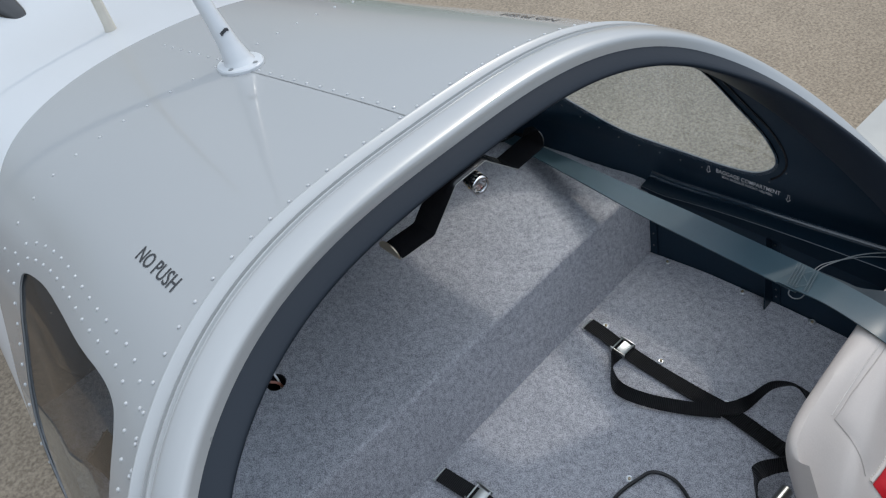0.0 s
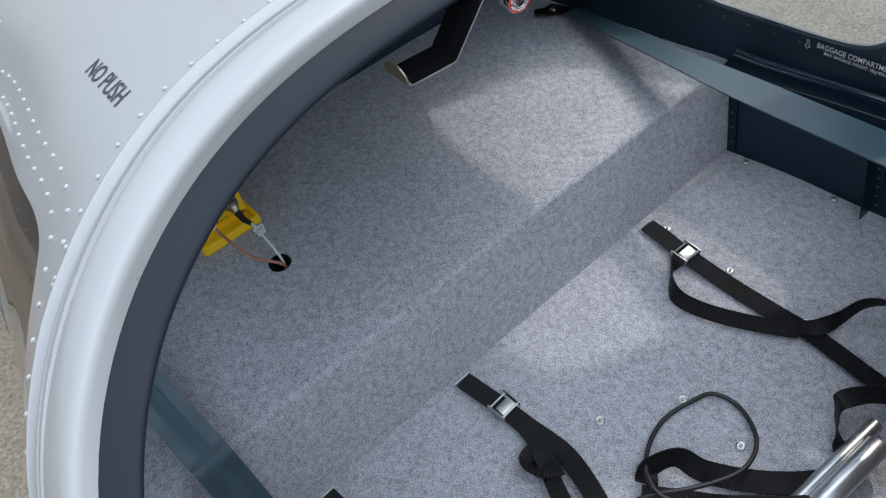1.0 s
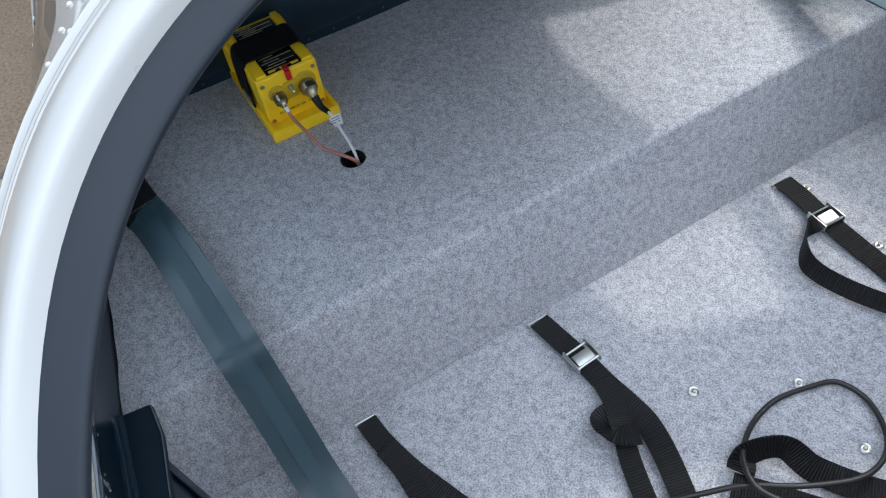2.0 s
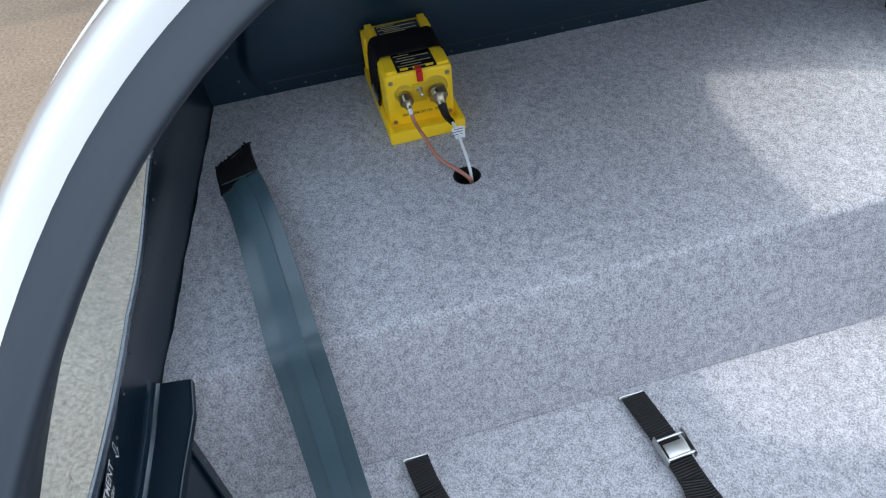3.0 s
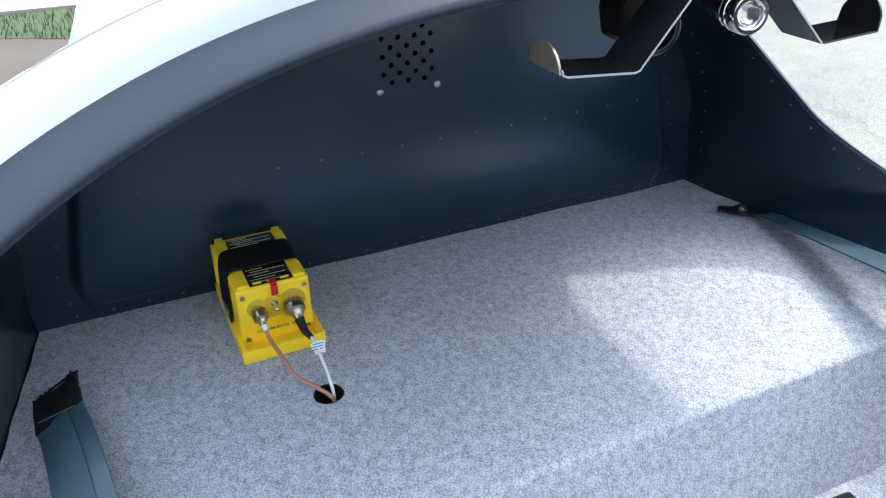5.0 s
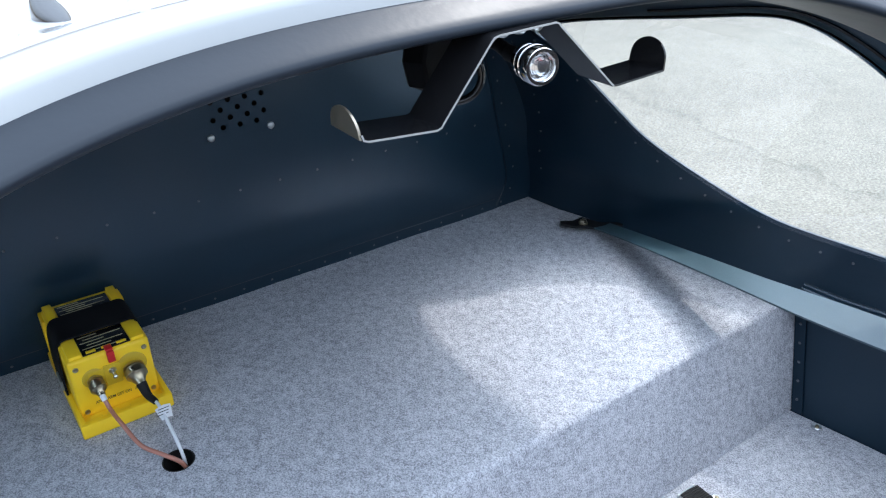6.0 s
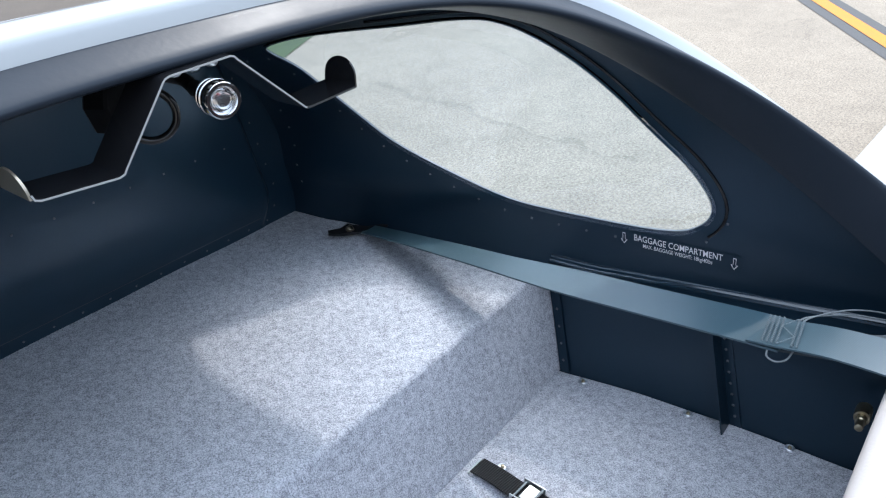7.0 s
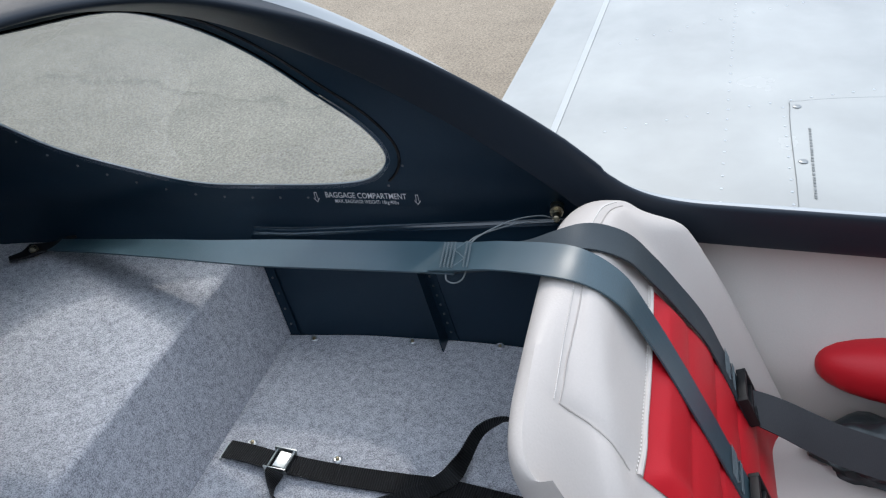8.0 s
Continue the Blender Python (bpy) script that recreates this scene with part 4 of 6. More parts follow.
# faint fold line along the foot of the bulkhead
bm = bmesh.new()
tube(bm, [Vector(on_bulk(x, 0.1775)[0]) for x in np.linspace(-0.42, 0.42, 60)], 0.0005, 6)
part("fold_line", bm, RIVET_NAVY, bulkhead)
for x in np.arange(-0.455, 0.47, 0.0425):
    brow.append(on_bulk(x, 0.1655))
for side in (-1, 1):
    for z in np.arange(0.185, 0.42, 0.038):
        brow.append(on_bulk(side * (float(press_edge(z)) + 0.015), z))
for x in np.arange(-0.41, 0.42, 0.056):
    brow.append(on_bulk(x, 0.318))
studs("rivet", DULL_RIVET, RIVET_DULL, brow, bulkhead)
for x, z in ((-0.044, 0.394), (0.036, 0.394), (-0.044, 0.487), (0.036, 0.487)):
    q, nn = on_bulk(x, z)
    bm = bmesh.new()
    lathe(bm, q, nn, [(0, 0.0048), (0.0016, 0.0046), (0.0028, 0.003), (0.003, 0.001)], 16)
    part("screw", bm, STEEL, bulkhead, "bright pan-head screw")

# ---- headset hanger and lamp under the arch ----
def strip(bm, line, y0, y1, th):
    """A bent sheet strip: a line in (x, z) pushed from y0 to y1."""
    rings = []
    for i, (x, z) in enumerate(line):
        a, b = line[max(i - 1, 0)], line[min(i + 1, len(line) - 1)]
        t = Vector((b[0] - a[0], b[1] - a[1])).normalized()
        nx, nz = -t[1] * th / 2, t[0] * th / 2
        rings.append([bm.verts.new(q) for q in ((x + nx, y0, z + nz), (x - nx, y0, z - nz), (x - nx, y1, z - nz), (x + nx, y1, z + nz))])
    for a, b in zip(rings, rings[1:]):
        for k in range(4):
            bm.faces.new((a[k], a[(k + 1) % 4], b[(k + 1) % 4], b[k]))
    bm.faces.new(rings[0][::-1]), bm.faces.new(rings[-1])


hanger = thing("headset_hanger", (0.003, -0.02, 0.622), "black bent-sheet double headset hook with bare bright edges", "headset hanger")
YF, YB = -0.038, -0.004
line = [(-0.1325, 0.5800), (-0.1312, 0.5765), (-0.128, 0.5752), (-0.080, 0.5712), (-0.0765, 0.5722), (-0.0745, 0.5750), (-0.0385, 0.6185), (-0.0365, 0.6205), (-0.033, 0.6215), (0.014, 0.6230), (0.017, 0.6220), (0.0195, 0.6193), (0.0720, 0.5720), (0.0742, 0.5705), (0.078, 0.5700), (0.1270, 0.5720)]
bm = bmesh.new()
strip(bm, line, YF, YB, 0.0016)
bmesh.ops.recalc_face_normals(bm, faces=bm.faces)
part("bent_strip", bm, BLACKGLOSS, hanger)
bm = bmesh.new()
strip(bm, line[:14], YF - 0.0004, YF - 0.0001, 0.0012)
bmesh.ops.recalc_face_normals(bm, faces=bm.faces)
part("bright_edge", bm, EDGE, hanger, "bare bright sheet edge")
for x, lean in ((-0.1330, -0.002), (0.1278, 0.002)):
    bm = bmesh.new()
    ring = [(YF, 0.5715 if x > 0 else 0.577)] + [((YF + YB) / 2 - 0.0165 * math.cos(t * math.pi / 14), 0.5790 + 0.0145 * math.sin(t * math.pi / 14)) for t in range(15)] + [(YB, 0.5715 if x > 0 else 0.577)]
    fa = [bm.verts.new((x + lean * (z - 0.577) / 0.02 - 0.0008, y, z)) for y, z in ring]
    fb = [bm.verts.new((x + lean * (z - 0.577) / 0.02 + 0.0008, y, z)) for y, z in ring]
    bm.faces.new(fa), bm.faces.new(fb[::-1])
    for i in range(len(ring)):
        j = (i + 1) % len(ring)
        bm.faces.new((fa[i], fb[i], fb[j], fa[j]))
    bmesh.ops.recalc_face_normals(bm, faces=bm.faces)
    part("end_tab", bm, TABTAN if x < 0 else BLACKGLOSS, hanger, "rounded upturned end tab")
for x in (-0.024, -0.010, 0.004):
    bm = bmesh.new()
    lathe(bm, (x, -0.030, 0.6214), (0, 0, -1), [(0, 0.0048), (0.002, 0.0045), (0.0034, 0.003), (0.0038, 0.001)], 14)
    part("rivet", bm, STEEL, hanger)

lamp = thing("baggage_lamp", (0.0, -0.03, 0.600), "small chrome spot lamp with clear lens on a black arm", "lamp")
ax = Vector((-0.22, -0.97, 0.04)).normalized()
lc = Vector((-0.001, -0.044, 0.598))
bm = bmesh.new()
lathe(bm, lc - ax * 0.026, ax, [(0, 0.006), (0.001, 0.0100), (0.006, 0.0104), (0.0065, 0.0118), (0.009, 0.0120), (0.0095, 0.0108), (0.0115, 0.0108), (0.012, 0.0126), (0.0155, 0.0128), (0.016, 0.0116), (0.0175, 0.0116), (0.018, 0.0128), (0.0245, 0.0128), (0.0260, 0.0118), (0.0260, 0.0098), (0.0225, 0.0092), (0.0215, 0.0088)], 32)
part("housing", bm, CHROME, lamp, "ringed bright housing")
bm = bmesh.new()
lathe(bm, lc - ax * 0.006, ax, [(0, 0.0092), (0.0045, 0.0094), (0.0062, 0.0080), (0.0066, 0.0062), (0.0060, 0.0056), (0.0066, 0.0050), (0.0078, 0.002)], 28)
part("lens", bm, LENS, lamp, "clear stepped lens")
bm = bmesh.new()
lathe(bm, lc - ax * 0.0125, ax, [(0, 0.003), (0.0005, 0.0040), (0.0045, 0.0080), (0.0055, 0.0087), (0.0052, 0.0080), (0.0012, 0.0036), (0.0010, 0.001)], 24)
part("reflector", bm, ALLOY, lamp, "bright reflector cup")
bm = bmesh.new()
lathe(bm, lc - ax * 0.048, ax, [(0, 0.0045), (0.002, 0.0058), (0.018, 0.0058), (0.023, 0.0075), (0.0235, 0.004)], 20)
part("collar", bm, BLACKMATT, lamp)
bm = bmesh.new()
tube(bm, spline([lc - ax * 0.046, lc - ax * 0.07 + Vector((0, 0.004, 0.003)), Vector((-0.012, 0.05, 0.605)), Vector((-0.012, 0.085, 0.600))]), 0.005, 10)
tube(bm, spline([Vector((-0.012, 0.03, 0.600)), Vector((-0.030, 0.03, 0.583)), Vector((-0.022, 0.045, 0.570)), Vector((0.0, 0.05, 0.580)), Vector((-0.008, 0.07, 0.604))]), 0.0022, 8)
part("arm", bm, BLACKMATT, lamp)
bm = bmesh.new()
lathe(bm, (-0.030, 0.055, 0.592), (0.5, -0.85, 0.0), [(0, 0.026), (0.002, 0.028), (0.016, 0.028), (0.018, 0.026), (0.018, 0.018)], 8)
part("mount_block", bm, BLACKRUBBER, lamp)
bm = bmesh.new()
rc, rax = Vector((-0.004, 0.044, 0.572)), Vector((-0.50, -0.85, 0.1)).normalized()
r1 = rax.orthogonal().normalized()
r2 = rax.cross(r1)
tube(bm, [rc + (r1 * math.cos(t * math.pi / 16) + r2 * math.sin(t * math.pi / 16)) * 0.0185 for t in range(32)], 0.0030, 10, close=True)
part("rear_ring", bm, BLACKGLOSS, lamp, "glossy black ring")

# ---- emergency beacon ----
elt = thing("emergency_beacon", (-0.238, 0.42, SHELF_Z), "yellow emergency locator beacon strapped in its yellow tray", "beacon")
X0, X1, YA, YZ = -0.2875, -0.1905, 0.332, 0.496
xc = (X0 + X1) / 2
bm = bmesh.new()
box(bm, (xc, (YA + YZ) / 2, SHELF_Z + 0.0045), (X1 - X0 - 0.003, YZ - YA - 0.003, 0.009), 0.001)
box(bm, (xc, YA + 0.0035, SHELF_Z + 0.0095), (X1 - X0 + 0.0012, 0.008, 0.0175), 0.002)
for x in (X0 + 0.003, X1 - 0.003):
    box(bm, (x, (YA + YZ) / 2 + 0.001, SHELF_Z + 0.0105), (0.006, YZ - YA - 0.001, 0.018), 0.002)
box(bm, (xc, YZ - 0.0025, SHELF_Z + 0.037), (0.0925, 0.006, 0.072), 0.0015)
for x in (-0.044, 0.044):
    box(bm, (xc + x, YZ - 0.013, SHELF_Z + 0.066), (0.0045, 0.026, 0.020), 0.0012)
for x in (-0.03, -0.012, 0.012, 0.03):
    box(bm, (xc + x, YA + 0.013, SHELF_Z + 0.011), (0.012, 0.010, 0.006), 0.0015)
part("tray", bm, YELLOW, elt)
bm = bmesh.new()
BX0, BX1, BY0, BZ1 = xc - 0.043, xc + 0.043, YA + 0.026, SHELF_Z + 0.083
box(bm, (xc, (BY0 + YZ - 0.006) / 2, SHELF_Z + 0.0082 + 0.037), (0.086, YZ - 0.007 - BY0, 0.0756), 0.005, seg=3)
part("body", bm, YELLOW, elt)
for x, y, w, ln in ((xc - 0.0325, BY0 + 0.022, 0.014, 0.036), (xc + 0.0325, BY0 + 0.022, 0.014, 0.036), (xc - 0.036, YZ - 0.028, 0.010, 0.040), (xc + 0.036, YZ - 0.028, 0.010, 0.040)):
    bm = bmesh.new()
    box(bm, (x, y, BZ1 + 0.0012), (w, ln, 0.005), 0.0015)
    part("corner_pad", bm, YELLOW, elt)
face_y = BY0 - 0.0004
for y0, y1, w, nm in ((BY0 + 0.004, BY0 + 0.044, 0.050, "label_plate"), (YZ - 0.046, YZ - 0.016, 0.058, "label_plate")):
    bm = bmesh.new()
    box(bm, (xc, (y0 + y1) / 2, BZ1 + 0.0006), (w, y1 - y0, 0.0016), 0.0004)
    pl = part(nm, bm, BLACKGLOSS, elt, "black printed plate")
    bm = bmesh.new()
    for r in range(6):
        wr = w * (0.85, 0.6, 0.75, 0.5, 0.8, 0.4)[r]
        yy = y0 + (y1 - y0) * (r + 0.8) / 6.6
        box(bm, (xc - (w * 0.9 - wr) / 2 * (1 if r % 2 else -0.6), yy, BZ1 + 0.0016), (wr, 0.0007, 0.0004))
    part("print_line", bm, material("pale_gold_print", (0.38, 0.34, 0.20), 0.5), pl)
bm = bmesh.new()
for t in (0.0, 1.0, 2.0):
    box(bm, (xc - 0.016 + 0.016 * t, BY0 + 0.0075, BZ1 + 0.0016), (0.010, 0.0045, 0.0008), 0.0003)
part("amber_mark", bm, YELLOW, elt)
# strap over the body
bm = bmesh.new()
ys0 = BY0 + 0.066
ribbon(bm, [(BX0 - 0.004, ys0 - 0.004, SHELF_Z + 0.010), (BX0 - 0.0035, ys0 - 0.002, SHELF_Z + 0.05), (BX0 + 0.002, ys0, BZ1 + 0.001), (xc - 0.02, ys0, BZ1 + 0.0042), (xc + 0.02, ys0, BZ1 + 0.0042), (BX1 - 0.002, ys0, BZ1 + 0.001), (BX1 + 0.0035, ys0 - 0.002, SHELF_Z + 0.05), (BX1 + 0.003, ys0 - 0.004, SHELF_Z + 0.012)], [(0, 1, 0)] * 8, 0.050, 0.0022)
part("strap", bm, STRAPSMOOTH, elt, "black hook-and-loop strap")
bm = bmesh.new()
box(bm, (BX0 - 0.006, ys0 - 0.012, SHELF_Z + 0.030), (0.003, 0.024, 0.012), 0.001)
part("buckle", bm, STEEL, elt)
# front face fittings
fz = SHELF_Z + 0.055
for x, r, ln in ((xc - 0.021, 0.0078, 0.020), (xc + 0.020, 0.0105, 0.024)):
    # ring in darker yellow, painting the shade of a recess
    bm = bmesh.new()
    lathe(bm, (x, face_y + 0.001, fz), (0, -1, 0), [(0, r * 1.55), (0.0006, r * 1.45), (0.0012, r * 1.3)], 28)
    part("recess_ring", bm, material("yellow_shadow_plastic", (0.55, 0.36, 0.02), 0.5), elt)
    d = Vector((0.05 if x < xc else 0.02, -0.9, -0.42)).normalized()
    bm = bmesh.new()
    lathe(bm, (x, face_y + 0.001, fz), d, [(0, r * 0.7), (0.002, r * 0.75), (0.0025, r * 1.05), (0.005, r * 1.1), (0.0055, r * 0.9), (0.008, r * 0.9), (0.0085, r * 1.12), (0.0155, r * 1.12), (0.0165, r * 0.95), (ln, r * 0.55), (ln + 0.004, r * 0.45)], 24)
    part("connector", bm, BRASS, elt, "bayonet cable connector")
# flat plates in darker yellow paint the shade of a sunken trough
bm = bmesh.new()
box(bm, (xc - 0.001, face_y - 0.0003, fz - 0.002), (0.017, 0.0016, 0.026), 0.0006)
box(bm, (xc - 0.001, face_y + 0.0003, fz - 0.0015), (0.050, 0.0014, 0.019), 0.0006)
part("switch_recess", bm, material("recess_shade_plastic", (0.62, 0.41, 0.015), 0.5), elt)
bm = bmesh.new()
lathe(bm, (xc - 0.001, face_y, fz + 0.003), (0.05, -0.9, -0.4), [(0, 0.0042), (0.002, 0.0042), (0.0025, 0.002), (0.008, 0.0016), (0.010, 0.0028), (0.0115, 0.002)], 16)
part("toggle_switch", bm, STEEL, elt)
bm = bmesh.new()
box(bm, (xc + 0.001, face_y - 0.0015, BZ1 - 0.007), (0.008, 0.004, 0.014), 0.0018)
box(bm, (xc + 0.001, BY0 + 0.004, BZ1 + 0.001), (0.008, 0.010, 0.003), 0.0012)
part("red_guard", bm, RED, elt, "red switch guard")
for x in (-0.036, 0.036):
    for z in (BZ1 - 0.010, SHELF_Z + 0.016):
        bm = bmesh.new()
        lathe(bm, (xc + x, face_y, z), (0, -1, 0), [(0, 0.0030), (0.0008, 0.0030), (0.0011, 0.002), (0.0005, 0.0012)], 12)
        part("screw", bm, BRASS, elt)
v, f = lettering("ANT   ARM OFF ON   AUX", 0.0056)
mesh_part("face_print", [(xc + a[0] * 0.78, face_y - 0.0006, SHELF_Z + 0.0240 + a[1]) for a in v], f, DARKPRINT, elt, "small dark lettering", smooth=False)
# cables from the beacon to the hole
cbl = thing("antenna_cable", (-0.24, 0.30, SHELF_Z), "pinkish brown coaxial cable running into the carpet hole", "cable")
st = Vector((xc - 0.021, face_y, fz)) + Vector((0.05, -0.9, -0.42)).normalized() * 0.022
path = spline([st, st + Vector((0.003, -0.012, -0.014)), (-0.252, 0.298, 0.186), (-0.243, 0.272, 0.171), (-0.227, 0.2525, 0.164), (-0.212, 0.2415, 0.150), (-0.208, 0.2395, 0.120)])
bm = bmesh.new()
tube(bm, path[3:], 0.0024, 10)
part("jacket", bm, COPPERWIRE, cbl)
bm = bmesh.new()
tube(bm, path[:4], 0.0031, 10)
part("sleeve", bm, WHITEWIRE, cbl, "white heat-shrink sleeve")
cbl = thing("data_cable", (-0.21, 0.30, SHELF_Z), "white cable with black boot and paper tag", "cable")
st = Vector((xc + 0.020, face_y, fz)) + Vector((0.02, -0.9, -0.42)).normalized() * 0.026
path = spline([st, st + Vector((0.002, -0.012, -0.010)), (-0.2115, 0.305, 0.187), (-0.2105, 0.279, 0.177), (-0.2102, 0.2575, 0.167), (-0.2095, 0.2475, 0.150), (-0.210, 0.2455, 0.120)])
bm = bmesh.new()
tube(bm, path[10:], 0.0019, 10)
part("jacket", bm, WHITEWIRE, cbl)
bm = bmesh.new()
tube(bm, path[:15], lambda t: 0.0058 - 0.0024 * t, 12)
part("boot", bm, BLACKMATT, cbl, "black rubber boot")
bm = bmesh.new()
q = path[19]
ribbon(bm, [q + Vector((-0.005, -0.001, -0.002)), q + Vector((0.001, -0.003, 0.002)), q + Vector((0.009, -0.001, -0.001))], [(0, 0.6, 0.8)] * 3, 0.014, 0.0006)
tag = part("tag", bm, WHITEWIRE, cbl, "white paper tag")
bm = bmesh.new()
for i in range(3):
    box(bm, q + Vector((-0.001 + 0.001 * i, -0.0045 + i * 0.001, 0.0 + i * 0.003)), (0.012, 0.0004, 0.0008), turn=Matrix.Rotation(-0.6, 4, "X"))
part("print_line", bm, DARKPRINT, tag)

# ---- shoulder harness straps ----
def anchor(side):
    x, y = side * 0.490, 0.366
    bolt = thing("harness_anchor", (x, y, SHELF_Z), "steel bolt through a black tang on the carpeted shelf", "anchor bolt", "harness anchors")
    bm = bmesh.new()
    lathe(bm, (x, y, SHELF_Z + 0.0035), (0, 0, 1), [(0, 0.010), (0.0015, 0.010), (0.0016, 0.0075), (0.009, 0.0075), (0.010, 0.006), (0.0125, 0.0055), (0.013, 0.003)], 6)
    part("bolt", bm, BRASS, bolt)
    # a bent black plate with two wings, and the toothed grip where the strap begins
    bm = bmesh.new()
    outline = [(-0.036, -0.006), (-0.012, -0.013), (0.0, -0.016), (0.014, -0.012), (0.030, -0.006), (0.062, -0.005), (0.064, 0.004), (0.030, 0.006), (0.012, 0.014), (-0.002, 0.017), (-0.016, 0.012), (-0.036, 0.006)]
    a = Vector((side * 0.085, -0.075, 0)).normalized()
    b = Vector((-a.y, a.x, 0))
    ring = []
    for h in (0.0, 0.0035):
        ring.append([bm.verts.new(Vector((x, y, SHELF_Z + 0.004 + h + 0.10 * max(0, abs(s) - 0.012) + (0.006 - 0.3 * abs(s) if abs(s) < 0.015 else 0))) + a * s + b * w) for s, w in outline])
    bm.faces.new(ring[1]), bm.faces.new(ring[0][::-1])
    for i in range(len(outline)):
        j = (i + 1) % len(outline)
        bm.faces.new((ring[0][i], ring[0][j], ring[1][j], ring[1][i]))
    bmesh.ops.recalc_face_normals(bm, faces=bm.faces)
    part("tang", bm, BLACKMATT, bolt, "black winged plate")
    return bolt


anchor(1)
port = thing("shoulder_harness", (0.385, -0.31, 0.30), "teal-grey webbing shoulder harness stretched from shelf to seat", "harness", "shoulder harnesses")
bm = bmesh.new()
ribbon(bm, [(0.506, 0.340, 0.168), (0.484, 0.234, 0.192), (0.463, 0.129, 0.214), (0.441, 0.023, 0.236), (0.420, -0.083, 0.258), (0.399, -0.189, 0.281), (0.377, -0.294, 0.305), (0.366, -0.345, 0.3160)],
       [(0.95, 0.2, -0.05), (0.95, 0.15, -0.1), (0.95, 0.1, -0.1), (0.9, 0.1, -0.1), (0.95, 0.1, 0.0), (1, 0.1, 0.0), (1, 0.1, 0.0), (1, 0.1, 0.0)], lambda t: 0.030 + 0.026 * min(1, t * 2.2), 0.0022, crown=0.0015)
part("tail_strap", bm, BELT, port)

def stitch_block(parent, c, along, across, size, lines=(-0.5, -0.36, -0.22, -0.08, 0.36, 0.5), cross=(-0.08, 0.36)):
    """Rows of short stitches across a strap, with a zig-zag row between two of them."""
    c, along, across = Vector(c), Vector(along).normalized(), Vector(across).normalized()
    up = across.cross(along).normalized()
    if up.z < 0:
        up = -up

    def on(a, w):
        return c + along * (a * size[0]) + across * (w * size[1]) + up * 0.0024

    bm = bmesh.new()
    n = max(6, round(size[1] / 0.0031))
    for a in lines:
        for k in range(n):
            tube(bm, [on(a + 0.03, (k + 0.1) / n - 0.5), on(a - 0.03, (k + 0.75) / n - 0.5)], 0.00062, 5)
    if cross:
        zig = [on(cross[k % 2], k / 3 - 0.5) for k in range(4)]
        for p0, p1 in zip(zig, zig[1:]):
            m = max(3, round((p1 - p0).length / 0.0034))
            for k in range(m):
                tube(bm, [p0.lerp(p1, k / m), p0.lerp(p1, (k + 0.65) / m)], 0.00062, 5)
    part("stitching", bm, THREAD, parent, "rows of pale stitching")


stitch_block(port, (0.3645, -0.3370, 0.3198), (-0.26, -1, 0.33), (1, 0.12, 0.04), (0.034, 0.046))
bm = bmesh.new()
tube(bm, spline([(0.388, -0.345, 0.318), (0.42, -0.350, 0.311), (0.49, -0.372, 0.289), (0.55, -0.397, 0.262), (0.578, -0.412, 0.243)]), 0.0009, 8)
tube(bm, spline([(0.390, -0.340, 0.316), (0.43, -0.346, 0.304), (0.50, -0.374, 0.278), (0.55, -0.400, 0.254), (0.578, -0.414, 0.239)]), 0.0009, 8)
tube(bm, spline([(0.343, -0.330, 0.312), (0.337, -0.332, 0.3065), (0.335, -0.341, 0.3055), (0.337, -0.349, 0.310), (0.343, -0.352, 0.317)]), 0.0009, 8)
part("cord", bm, CORD, port, "thin grey retaining cord")

stb = thing("shoulder_harness", (-0.45, -0.05, 0.20), "teal-grey webbing shoulder harness with black end lying over the shelf", "harness", "shoulder harnesses")
sp = [(-0.475, 0.281, 0.1965), (-0.470, 0.25, 0.205), (-0.465, 0.215, 0.209), (-0.459, 0.16, 0.204), (-0.454, 0.10, 0.193), (-0.449, 0.034, 0.192), (-0.4455, 0.004, 0.150), (-0.440, -0.06, 0.055), (-0.433, -0.12, 0.016), (-0.425, -0.19, 0.005), (-0.41, -0.30, 0.005), (-0.40, -0.42, 0.005)]
bm = bmesh.new()
ribbon(bm, sp, [(1, -0.5, 0.6), (1, -0.4, 0.55), (1, -0.25, 0.4), (1, -0.1, 0.25), (1, 0, 0.15), (1, 0, 0.1), (1, 0, 0.08), (1, 0, 0.05), (1, 0, 0), (1, 0, 0), (1, 0, 0), (1, 0, 0)], 0.050, 0.0022, crown=0.001)
part("strap", bm, BELT, stb)
bm = bmesh.new()
ribbon(bm, [(-0.480, 0.346, 0.1855), (-0.479, 0.322, 0.1895), (-0.477, 0.300, 0.194), (-0.475, 0.276, 0.1988)], [(1, -0.35, 0.55), (1, -0.42, 0.58), (1, -0.45, 0.6), (1, -0.5, 0.6)], 0.052, 0.0036, crown=0.003)
rng = random.Random(8)
for k in range(40):
    ta = Vector((-0.001, 0.026, -0.004)).normalized()
    sa = Vector((1, -0.35, 0.55))
    q = Vector((-0.480, 0.345, 0.187)) + (sa - ta * sa.dot(ta)).normalized() * (k / 39 - 0.5) * 0.049
    tube(bm, [q, q + Vector((rng.uniform(-0.003, 0.003), rng.uniform(0.001, 0.005), rng.uniform(-0.002, 0.0005)))], 0.0012, 5)
part("end_sleeve", bm, STRAP, stb, "frayed black end sleeve")
stitch_block(stb, (-0.4755, 0.279, 0.1995), (0.2, -1, 0.2), (1, -0.5, 0.6), (0.002, 0.048), (0.0,), ())
bm = bmesh.new()
